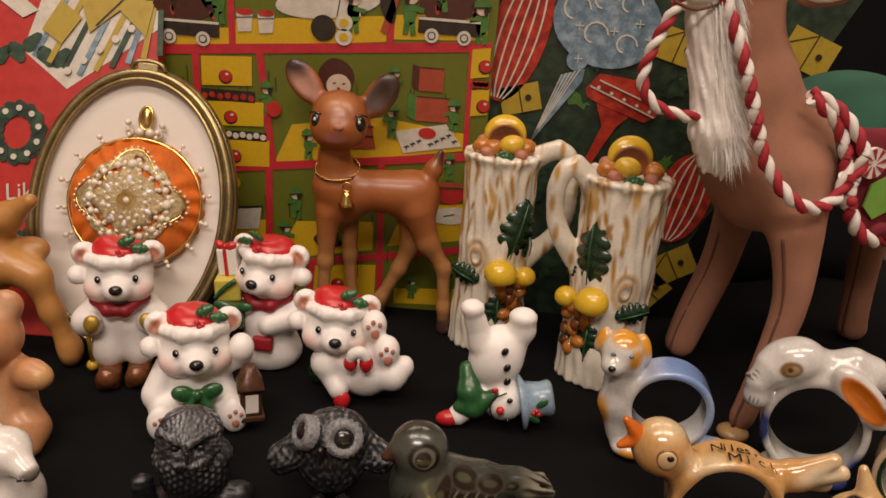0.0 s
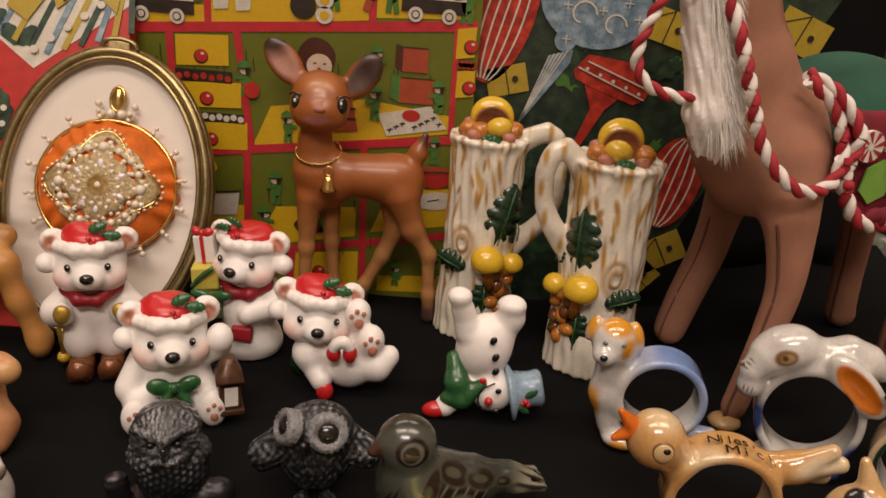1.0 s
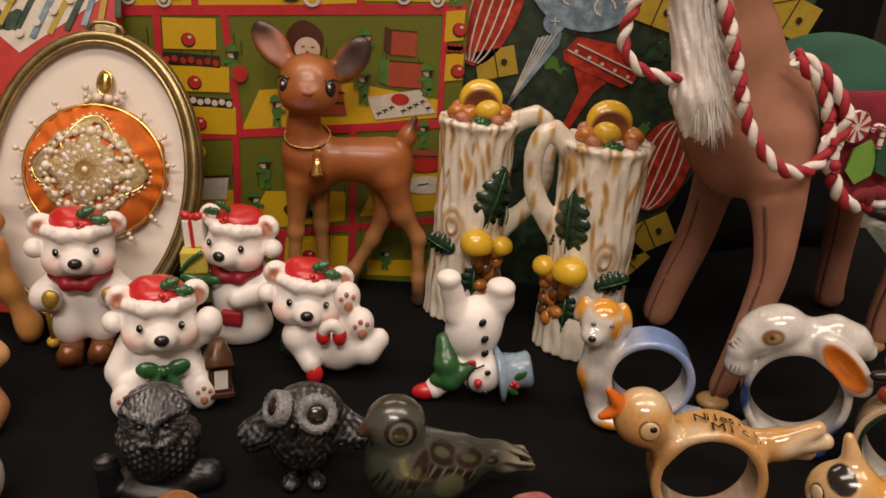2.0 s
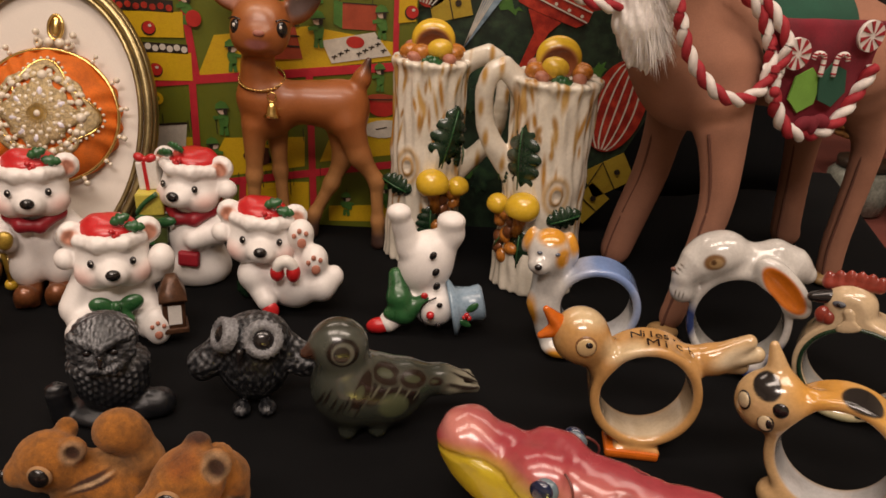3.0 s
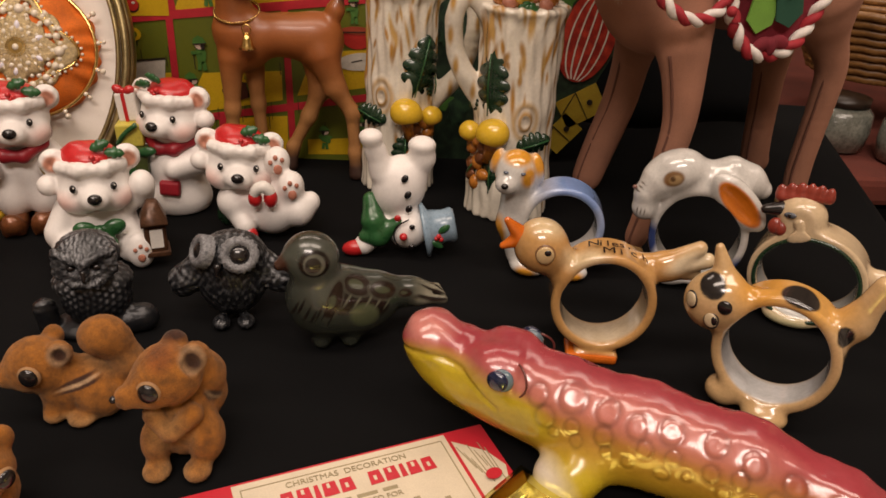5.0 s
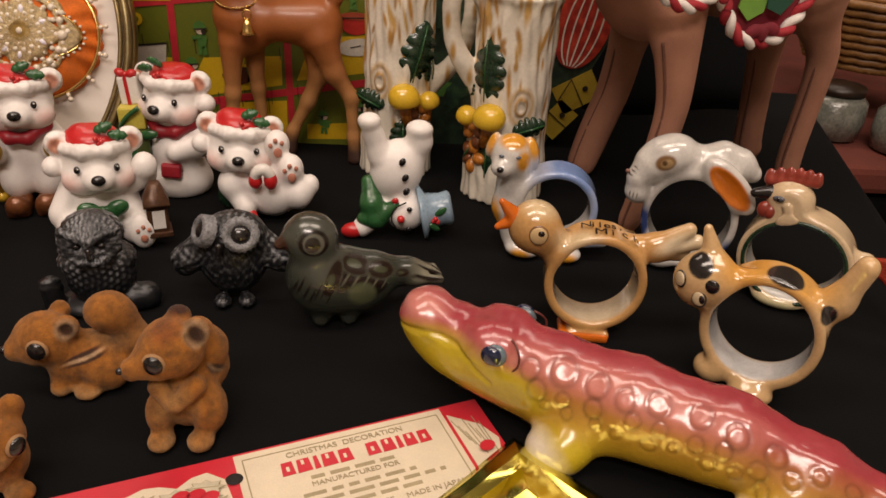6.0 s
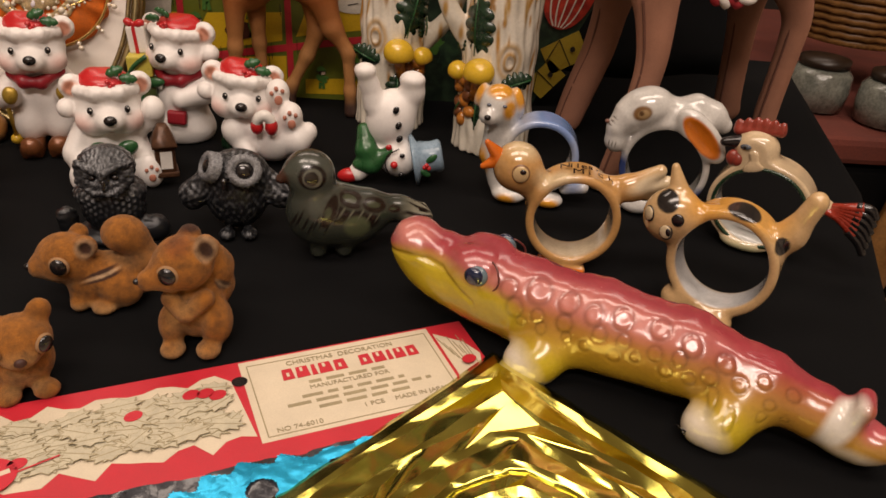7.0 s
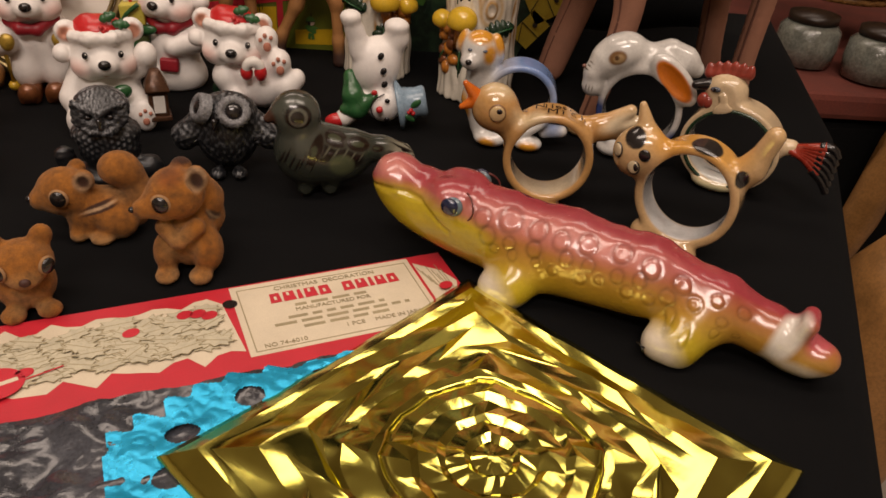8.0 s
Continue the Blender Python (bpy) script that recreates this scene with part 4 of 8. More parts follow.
# ---- tree-trunk shakers ----
def trunk_shaker(m, hand, face, r, handle):
    """face: the side that carries the mushrooms, in degrees from the front; r: the trunk's radius."""
    t = thing("trunk_shaker", "cream glazed tree-trunk shaker with yellow mushrooms and a branch handle", "salt shaker", m, "trunk shakers")
    c = Clay(0.005, (0.78, 0.72, 0.60))
    c.limb((0, 0, -0.01, r * 1.10), (0, 0, 0.022, r * 1.02), (0, 0, 0.075, r * 0.965), (0, 0, 0.165, r * 1.03), k=0.004)
    c.ell((0, 0, 0.1365), (r * 1.07, r * 1.07, 0.0060), k=0.004)
    c.box((0, 0, 0.1685), (0.06, 0.06, 0.0300), r=0.001, cut=True, k=0.0025)
    c.box((0, 0, -0.030), (0.06, 0.06, 0.0302), r=0.001, cut=True, k=0.002)
    c.limb(*handle[:2], k=0.004).limb(*handle[-2:], k=0.005).chain(handle)
    place = lambda rel, z, out=0.0, tip=0: pose(0, 0, 0, 0, 0, face + hand * rel) @ pose(0, -r - out, z, tip, 0, 0)
    kn = place(-49, 0.070).translation

    def bark(p):
        a, z = np.arctan2(p[..., 1], p[..., 0]), p[..., 2]
        furrow = np.sin(a * 11 + 1.6 * np.sin(z * 70) + 0.8 * np.sin(z * 173))
        d = 0.00045 * furrow * np.abs(furrow) + 0.0005 * np.sin(z * 150 + 3 * np.sin(a * 3)) * np.sin(a * 6) + 0.0004 * np.sin(a * 23 + z * 60)
        q = np.sqrt((p[..., 0] - kn[0]) ** 2 + (p[..., 1] - kn[1]) ** 2 + ((z - kn[2]) * 0.6) ** 2)
        return d + 0.0009 * np.sin(q * 1500) * np.exp(-(q / 0.0065) ** 2)
    c.relief = bark
    g = random.Random(3 + hand)
    for i in range(54):
        a, z = radians(180 + g.uniform(0, 180)), g.choice((g.uniform(0.10, 0.140), g.uniform(0.01, 0.140)))
        c.paint((r * math.cos(a), r * math.sin(a), z), (g.uniform(0.0007, 0.0016), 0.004, g.uniform(0.003, 0.011)), g.choice(((0.46, 0.23, 0.04), (0.54, 0.33, 0.10), (0.40, 0.22, 0.07))), 0.9, (0, g.uniform(-14, 14), 0))
    for x, y, z, q in handle[1:]:
        c.paint((x + hand * 0.002, y - 0.005, z), (0.0018, 0.004, 0.006), (0.52, 0.30, 0.08), 0.9)
    for q, col in ((0.0085, (0.50, 0.31, 0.11)), (0.0066, (0.70, 0.62, 0.5)), (0.0048, (0.46, 0.27, 0.09)), (0.0030, (0.7, 0.62, 0.5))):
        c.paint(kn, (q, q, q * 1.5), col, 0.35)
    part("body", c.mesh(0.0009), GLAZE, t)
    for rel, z, ln, w, spin in ((2, 0.070, 0.043, 0.025, -84 + hand * 8), (-40, 0.053, 0.022, 0.015, 200 if hand > 0 else -20), (-8, 0.045, 0.026, 0.018, 90), (40, 0.070, 0.016, 0.011, -90), (18, 0.040, 0.018, 0.014, 60 if hand > 0 else 120)):
        lf = part("leaf", leaf(ln, w, 5, 0.36, curl=0.25), DARKGREEN, t, "dark green lobed leaf")
        lf.matrix_basis = place(rel, z, 0.0015) @ pose(0, 0, 0, 0, spin, 0)
        part("vein", tube([(0.002, -0.0022, 0), (ln * 0.55, -0.0030, 0), (ln * 0.95, -0.0016, 0)], 0.0005, 5), GREENPAINT, lf)
    for rel, z, k in ((-8, 0.0615, 1.0), (34, 0.0570, 0.72)):
        cap = Clay(0.002, (0.74, 0.47, 0.03)).ell((0, 0, 0), (0.0112 * k, 0.0098 * k, 0.0100 * k), (10, hand * 18, 0)).ell((hand * 0.003, -0.003, -0.0110 * k), (0.0095 * k, 0.0090 * k, 0.0065 * k), cut=True, k=0.002).paint((0, 0, -0.008 * k), (0.012 * k, 0.012, 0.005 * k), (0.50, 0.20, 0.03), 0.7)
        cp = part("mushroom_cap", cap.mesh(0.0006), GLAZE, t, "yellow mushroom cap")
        cp.matrix_basis = place(rel, z, 0.0040)
        part("stem", tube([(0, 0.002, -0.002 * k), (hand * 0.004, 0.003, -0.020 * k)], lambda q: 0.0048 * k * (1 - 0.25 * q), 10), ORANGEPAINT, cp, "orange-brown mushroom stem")
    for i in range(9):
        nut = part("acorn", balls(((0, 0, 0), (0.0043, 0.0040, 0.0054), (0, 40 * i, 0)), seg=12), (ORANGEPAINT, COPPER)[i % 2], t, "orange-brown acorn")
        nut.matrix_basis = place(20 + 15 * math.sin(i * 2.4), 0.024 + 0.0036 * i, 0.0010)
    part("top_mushroom", Clay(0.002, (0.70, 0.45, 0.03)).ell((0, 0.002, 0.1490), (0.0140, 0.0070, 0.0130), (-12, 0, 0)).ell((0, -0.0055, 0.1450), (0.0110, 0.0060, 0.0100), (-12, 0, 0), cut=True).paint((0, -0.004, 0.146), (0.0120, 0.006, 0.0112), (0.26, 0.085, 0.035), 0.25).mesh(0.0008), GLAZE, t, "open yellow mushroom with brown gills")
    for x, y, z, q, mt in ((0.004 * hand, -0.013, 0.1455, 0.0065, YELLOWPAINT), (-0.008, -0.012, 0.1425, 0.0055, ORANGEPAINT), (-0.015, -0.008, 0.1425, 0.0050, ORANGEPAINT), (0.013, -0.010, 0.1425, 0.0050, ORANGEPAINT), (0.015, 0.000, 0.1425, 0.0050, ORANGEPAINT), (-0.012, 0.004, 0.1425, 0.005, PINKPAD), (0.010, -0.018, 0.1405, 0.0034, PINKPAD), (-0.012, -0.017, 0.1405, 0.0034, PINKPAD)):
        part("fruit", balls(((x, y, z), (q * 1.3, q, q), (0, 20 * math.sin(x * 900), 0))), mt, t)
    for ang in (-50, -90, -130):
        q = part("top_leaf", leaf(0.011, 0.008, 3, 0.3), GREENPAINT, t)
        q.matrix_basis = pose(0.0, -0.0215, 0.1420, -35, 180 + ang, 0)
    return t


trunk_shaker(pose(0.0245, 0.527, 0, 0, 0, 0), 1, 17, 0.0240, [(0.018, 0, 0.134, 0.0060), (0.0355, -0.002, 0.1440, 0.0052), (0.0450, -0.002, 0.1380, 0.0050), (0.0480, -0.002, 0.118, 0.0046), (0.0450, -0.002, 0.090, 0.0050), (0.0320, -0.001, 0.073, 0.0058), (0.018, 0, 0.060, 0.0070)])
trunk_shaker(pose(0.0995, 0.490, 0, 0, 0, 0), -1, -40, 0.0262, [(-0.020, -0.002, 0.130, 0.0065), (-0.0330, -0.004, 0.1440, 0.0056), (-0.0430, -0.005, 0.1390, 0.0054), (-0.0435, -0.005, 0.118, 0.0050), (-0.0390, -0.004, 0.099, 0.0054), (-0.0270, -0.002, 0.084, 0.0062), (-0.018, 0, 0.070, 0.0070)])


# ---- white bears in red caps ----
def bear_head(t, o, yaw=0, tilt=0, pom=-1, holly=1):
    """Head parts; o: the head's middle; faces -Y before it is turned."""
    m = pose(*o, 0, tilt, yaw) @ Matrix.Diagonal((1, 1, 0.88, 1))

    def put(name, data, material, parent=t, label=""):
        ob = part(name, data, material, parent, label)
        ob.data.transform(m)
        return ob
    c = Clay(0.0035, (0.80, 0.76, 0.72))
    c.ell((0, 0.001, 0), (0.0220, 0.0190, 0.0200)).ell((-0.009, -0.008, -0.007), (0.0135, 0.0115, 0.0105)).ell((0.009, -0.008, -0.007), (0.0135, 0.0115, 0.0105)).ell((0, -0.018, -0.0045), (0.0098, 0.0095, 0.0078))
    for s in (-1, 1):
        c.ell((s * 0.0215, 0.001, 0.0135), (0.0085, 0.0055, 0.0085), (0, s * 30, 0)).ell((s * 0.0225, -0.0055, 0.0138), (0.0045, 0.003, 0.0048), cut=True, k=0.0015)
        c.paint((s * 0.0225, -0.004, 0.0138), (0.0056, 0.0030, 0.0056), (0.52, 0.24, 0.16), 0.5).paint((s * 0.0170, -0.013, -0.0075), (0.0065, 0.010, 0.0052), (0.80, 0.54, 0.48), 1.3)
    c.limb((-0.0180, -0.006, 0.0125, 0.0040), (-0.008, -0.0150, 0.0132, 0.0042), (0.008, -0.0150, 0.0132, 0.0042), (0.0180, -0.006, 0.0125, 0.0040), k=0.003)
    c.ell((pom * 0.0265, -0.001, -0.0005), (0.0068, 0.0068, 0.0066), k=0.002)
    c.paint((0, -0.0265, -0.0115), (0.0030, 0.004, 0.0020), (0.55, 0.16, 0.12), 0.6)
    g = random.Random(5)
    seeds = np.array([(g.uniform(0, 6), g.uniform(0, 6)) for _ in range(2)])
    c.relief = lambda p: 0.00035 * np.sin(p[..., 0] * 900 + seeds[0, 0]) * np.sin(p[..., 1] * 800) * np.sin(p[..., 2] * 850) * (p[..., 2] > 0.009) * (p[..., 1] < 0.002)
    put("head", c.mesh(0.0009), BISQUE)
    cap = Clay(0.004).ell((0, 0.002, 0.0155), (0.0168, 0.0155, 0.0085)).limb((pom * 0.008, 0.003, 0.0175, 0.007), (pom * 0.020, 0.003, 0.010, 0.005)).mesh(0.001)
    hat = put("cap", cap, REDPAINT, label="red cap")
    put("nose", balls(((0, -0.0270, -0.0015), (0.0044, 0.0030, 0.0034))), BLACKPAINT)
    for s in (-1, 1):
        e = put("eye", balls(((s * 0.0118, -0.0188, 0.0030), (0.0021, 0.0016, 0.0026), (0, 0, s * 25)), seg=12), BLACKPAINT)
        put("glint", balls(((s * 0.0118 + 0.0006, -0.0202, 0.0042), 0.0005), seg=8), WHITEPAINT, e)
    for x, z, r in ((holly * 0.004, 0.0242, 20), (holly * 0.012, 0.0220, -10)):
        lf = leaf(0.012, 0.0075, 3, 0.3)
        lf.transform(pose(x - holly * 0.003, -0.0105, z, -25, -r if holly > 0 else 180 + r, 0))
        put("holly_leaf", lf, GREENPAINT, hat, "green holly leaf")
    for x, z in ((0.0005, 0.0205), (0.0035, 0.0188), (0.0020, 0.0175)):
        put("holly_berry", balls(((holly * x + holly * 0.001, -0.0150, z), 0.0019), seg=10), REDPAINT, hat, "red berry")


WHITE = (0.80, 0.76, 0.72)
bear = thing("skiing_bear", "white ceramic bear in a red cap standing on brown skis", "figurine", pose(-0.2010, 0.446, 0, 0, 0, 17), "christmas bears")
bear_head(bear, (0, 0.0, 0.0655), 0, 0, -1, 1)
c = Clay(0.006, WHITE)
c.ell((0, 0.002, 0.034), (0.0205, 0.0165, 0.021)).ell((0.010, -0.003, 0.018), (0.0118, 0.0120, 0.014)).ell((-0.010, -0.003, 0.018), (0.0118, 0.0120, 0.014))
c.limb((0.015, 0.0, 0.046, 0.008), (0.024, -0.004, 0.036, 0.0085), (0.0175, -0.013, 0.038, 0.007), k=0.003).limb((-0.015, 0.0, 0.046, 0.008), (-0.024, -0.004, 0.036, 0.0085), (-0.0185, -0.013, 0.038, 0.007), k=0.003)
part("body", c.mesh(0.001), BISQUE, bear)
part("scarf", Clay(0.003).limb((-0.016, -0.008, 0.0515, 0.0032), (-0.008, -0.0165, 0.0480, 0.0036), (0.004, -0.0175, 0.0475, 0.0036), (0.016, -0.009, 0.0525, 0.0034), (0.016, 0.008, 0.054, 0.004), (-0.016, 0.008, 0.054, 0.004), (-0.016, -0.008, 0.0515, 0.0032)).mesh(0.0009), DARKRED, bear, "dark red scarf")
for s in (-1, 1):
    part("mitten", Clay(0.002).ell((s * 0.0180, -0.0195, 0.0405), (0.0050, 0.0035, 0.0058)).ell((s * 0.0150, -0.0200, 0.0420), (0.0022, 0.0022, 0.0030)).mesh(0.0007), GOLDPAINT, bear, "gold mitten")
    part("ski", Clay(0.003).box((s * 0.0095, -0.004, 0.0045), (0.0078, 0.024, 0.0045), r=0.003).ell((s * 0.0095, -0.0265, 0.0085), (0.0075, 0.006, 0.0065)).mesh(0.0009), COPPER, bear, "copper-brown ski")
pole = part("ski_pole", tube([(-0.022, -0.014, 0.040), (-0.0215, -0.004, 0.006)], 0.0016, 8), GOLDPAINT, bear, "yellow ski pole")
part("pole_tip", balls(((-0.0215, -0.004, 0.0065), (0.0045, 0.0045, 0.0035))), YELLOWPAINT, pole)

slim(bear, 0.86, 0.92)
bear = thing("lantern_bear", "white ceramic bear sitting with a bronze lantern and green bow", "figurine", pose(-0.1425, 0.4010, 0, 0, 0, 20), "christmas bears")
bear_head(bear, (0, 0.0, 0.0475), 0, 0, -1, 1)
c = Clay(0.006, WHITE)
c.ell((0, 0.002, 0.021), (0.0235, 0.0185, 0.0215)).ell((-0.0185, -0.010, 0.0115), (0.0115, 0.014, 0.0115)).ell((0.0185, -0.010, 0.0115), (0.0115, 0.014, 0.0115))
c.ell((0.0225, -0.0225, 0.0115), (0.0085, 0.0055, 0.0108), k=0.003).ell((-0.0225, -0.0225, 0.0110), (0.0085, 0.0055, 0.0105), k=0.003)
c.limb((-0.017, 0.0, 0.034, 0.008), (-0.0255, -0.006, 0.020, 0.0085), k=0.003).limb((0.016, 0, 0.033, 0.008), (0.028, -0.004, 0.040, 0.0075), (0.0285, -0.008, 0.0455, 0.0082), k=0.003)
part("body", c.mesh(0.001), BISQUE, bear)
for s in (-1, 1):
    for x, z, r in ((0, -0.0025, 0.0026), (-0.0035, 0.0025, 0.0014), (0.0, 0.0045, 0.0014), (0.0035, 0.0025, 0.0014)):
        part("paw_pad", balls(((s * 0.0225 + x, -0.0277, 0.0115 + z), (r, 0.0008, r)), seg=10), PINKPAD, bear)
bow = part("bow", Clay(0.0015).ell((-0.0085, -0.0215, 0.0270), (0.0075, 0.0035, 0.0048), (0, 12, 0)).ell((0.0085, -0.0215, 0.0270), (0.0075, 0.0035, 0.0048), (0, -12, 0)).limb((0, -0.022, 0.026, 0.0028), (-0.006, -0.0235, 0.019, 0.0028)).limb((0, -0.022, 0.026, 0.0028), (0.007, -0.0235, 0.0185, 0.0030)).mesh(0.0008), GREENPAINT, bear, "dark green bow")
part("knot", balls(((0, -0.0250, 0.0268), (0.0028, 0.0022, 0.0030))), GREENPAINT, bow)
lan = part("lantern", block((0.0325, -0.0195, 0.0190), (0.0070, 0.0065, 0.0085), bevel=0.0012), BRONZE, bear, "bronze lantern with pale panes")
part("lantern_roof", lathe([(0.0120, 0.0270), (0.0118, 0.0285), (0.0050, 0.0390), (0.0034, 0.0400)], 4, Matrix.Translation((0.0325, -0.0195, 0)) @ pose(0, 0, 0, 0, 0, 45)), BRONZE, lan)
part("lantern_base", block((0.0325, -0.0195, 0.0095), (0.0085, 0.0078, 0.0016), bevel=0.0008), BRONZE, lan)
part("pane", block((0.0330, -0.0262, 0.0190), (0.0040, 0.0004, 0.0055), bevel=0), WHITEPAINT, lan, "pale pane")
part("pane", block((0.0252, -0.0195, 0.0190), (0.0004, 0.0038, 0.0055), bevel=0), WHITEPAINT, lan, "pale pane")

slim(bear, 0.85, 0.92)
bear = thing("parcel_bear", "white ceramic bear in a robe carrying stacked gift parcels", "figurine", pose(-0.1180, 0.474, 0, 0, 0, -6), "christmas bears")
bear_head(bear, (0, 0.0, 0.0635), -8, 2, 1, -1)
c = Clay(0.005, WHITE)
c.limb((0, 0, 0.010, 0.0200), (0, 0, 0.046, 0.0150)).ell((0.0, -0.001, 0.008), (0.0245, 0.0205, 0.0145)).ell((0, -0.004, 0.032), (0.019, 0.0165, 0.0155))
c.limb((0.014, 0.0, 0.045, 0.0075), (0.0205, -0.008, 0.036, 0.0080), (0.006, -0.0185, 0.033, 0.0068), k=0.003).limb((-0.014, 0.0, 0.045, 0.0075), (-0.022, -0.008, 0.038, 0.0075), k=0.003)
c.box((0, 0, -0.02), (0.06, 0.06, 0.0202), r=0.0005, cut=True, k=0.002)
part("body", c.mesh(0.001), BISQUE, bear)
part("collar", Clay(0.003).limb((-0.015, -0.008, 0.0480, 0.0034), (-0.006, -0.0165, 0.0450, 0.0038), (0.006, -0.0165, 0.0450, 0.0038), (0.016, -0.008, 0.0490, 0.0034), (0.014, 0.008, 0.050, 0.0034)).mesh(0.0009), DARKRED, bear, "dark red collar")
part("pouch", block((0.002, -0.0205, 0.0205), (0.0075, 0.0030, 0.0048), (-8, 0, 0), 0.0018), DARKRED, bear, "red muff")
GIFTGREEN = surface("gift_green", (0.075, 0.10, 0.025), 0.3, 0.3, 150, 700, 0.1, coat=0.2)
gifts = part("green_parcel", block((-0.0240, -0.0125, 0.0365), (0.0100, 0.0090, 0.0085), (0, 0, 8), 0.0012), GIFTGREEN, bear, "dark green parcel with green bow")
part("ribbon", joined(balls(((-0.026, -0.0225, 0.0440), (0.0075, 0.0025, 0.0032), (0, 10, 0)), ((-0.012, -0.0215, 0.0440), (0.0075, 0.0025, 0.0032), (0, -10, 0))), block((-0.0240, -0.0217, 0.0365), (0.0022, 0.0006, 0.0084), (0, 0, 8), 0)), GREENPAINT, gifts)
yel = part("yellow_parcel", block((-0.0270, -0.0095, 0.0520), (0.0092, 0.0080, 0.0072), (0, -3, 12), 0.0012), surface("gift_yellow", (0.62, 0.52, 0.08), 0.35, 0.2, 150, 700, 0.1), bear, "pale yellow parcel")
part("ribbon", tube(curve_points([(-0.034, -0.0185, 0.0465), (-0.028, -0.0195, 0.0535), (-0.019, -0.0180, 0.0600)], 5), 0.0016, 8), GREENPAINT, yel)
whi = part("white_parcel", block((-0.0290, -0.0040, 0.0680), (0.0070, 0.0065, 0.0090), (0, -6, 5), 0.0012), WHITEPAINT, bear, "white parcel with red bow")
part("ribbon", block((-0.0290, -0.0108, 0.0680), (0.0012, 0.0005, 0.0088), (0, -6, 5), 0), REDPAINT, whi)
part("ribbon_bow", balls(((-0.0340, -0.008, 0.0785), (0.0042, 0.003, 0.0028), (0, 20, 0)), ((-0.0260, -0.008, 0.0785), (0.0042, 0.003, 0.0028), (0, -20, 0)), ((-0.0300, -0.009, 0.0780), 0.0021)), REDPAINT, whi)

slim(bear, 0.86, 0.92)
bear = thing("lounging_bear", "white ceramic bear lounging with raised paw and red mittens", "figurine", pose(-0.0660, 0.443, 0, 0, 0, 8), "christmas bears")
bear_head(bear, (-0.006, 0.0, 0.0455), 0, 4, -1, 1)
c = Clay(0.006, WHITE)
c.ell((0.004, 0.0, 0.020), (0.022, 0.0185, 0.0195)).ell((0.016, -0.010, 0.0175), (0.017, 0.015, 0.0155)).ell((-0.010, -0.010, 0.024), (0.0125, 0.0125, 0.0105), k=0.004)
c.limb((0.020, -0.012, 0.018, 0.0115), (0.034, -0.018, 0.020, 0.0095), (0.042, -0.016, 0.024, 0.0068), k=0.004)
c.limb((0.016, -0.004, 0.022, 0.0095), (0.0275, -0.014, 0.031, 0.0085), (0.029, -0.018, 0.036, 0.0090), k=0.004)
c.limb((0.010, 0.004, 0.036, 0.008), (0.018, -0.004, 0.044, 0.0085), (0.020, -0.010, 0.049, 0.0088), k=0.004)
c.limb((-0.012, -0.008, 0.022, 0.009), (-0.003, -0.021, 0.012, 0.0072), k=0.003)
c.box((0, 0, -0.02), (0.08, 0.08, 0.0202), r=0.0005, cut=True, k=0.002)
part("body", c.mesh(0.001), BISQUE, bear)
for cx, cy, cz in ((0.020, -0.0188, 0.0495), (0.0292, -0.0268, 0.0362)):
    for x, z, r in ((0.0005, -0.003, 0.0032), (-0.0045, 0.0015, 0.0016), (-0.001, 0.0045, 0.0017), (0.0035, 0.0030, 0.0016)):
        part("paw_pad", balls(((cx + x, cy, cz + z), (r, 0.0009, r)), seg=10), PINKPAD, bear)
part("mitten", balls(((-0.0005, -0.0255, 0.0065), (0.0058, 0.0042, 0.0062))), REDPAINT, bear, "red mitten")
cane = part("candy_cane", tube(curve_points([(0.004, -0.0255, 0.0300), (0.0055, -0.0275, 0.0370), (0.0105, -0.0285, 0.0395), (0.0145, -0.0280, 0.0360), (0.0145, -0.0270, 0.0310)], 6), 0.0038, 10), WHITEPAINT, bear, "red and white candy cane")
part("stripe", balls(((0.0045, -0.0265, 0.0315), (0.0048, 0.0045, 0.0052)), ((0.0150, -0.0280, 0.0320), (0.0048, 0.0046, 0.0058))), REDPAINT, cane)
lf = leaf(0.014, 0.010, 3, 0.2)
lf.transform(pose(-0.022, 0.004, 0.014, 0, 70, 0))
part("leaf", lf, DARKGREEN, bear)

slim(bear, 0.86, 0.92)

# ---- upside-down snowman ----
snow = thing("snowman_figure", "white ceramic snowman standing on its head in a pale blue hat", "figurine", pose(0.0205, 0.424, 0, 0, 0, 3))
c = Clay(0.005, WHITE)
c.ell((0.005, 0.002, 0.0395), (0.0160, 0.0150, 0.0200), (0, 14, 0)).ell((0.011, -0.006, 0.0160), (0.0125, 0.0118, 0.0122))
c.limb((-0.005, 0.0, 0.050, 0.0080), (-0.0095, -0.001, 0.063, 0.0058), (-0.0120, -0.003, 0.0700, 0.0056), k=0.003).ell((-0.0122, -0.003, 0.0725), (0.0066, 0.0064, 0.0040), k=0.003)
c.limb((0.013, 0.003, 0.048, 0.0090), (0.0180, 0.002, 0.0580, 0.0075), (0.0178, 0.001, 0.0635, 0.0074), k=0.003).ell((0.0175, 0.000, 0.0670), (0.0078, 0.0072, 0.0042), k=0.003)
c.limb((-0.004, -0.006, 0.017, 0.0075), (-0.0155, -0.010, 0.0065, 0.0060), k=0.003)
part("body", c.mesh(0.0009), BISQUE, snow)
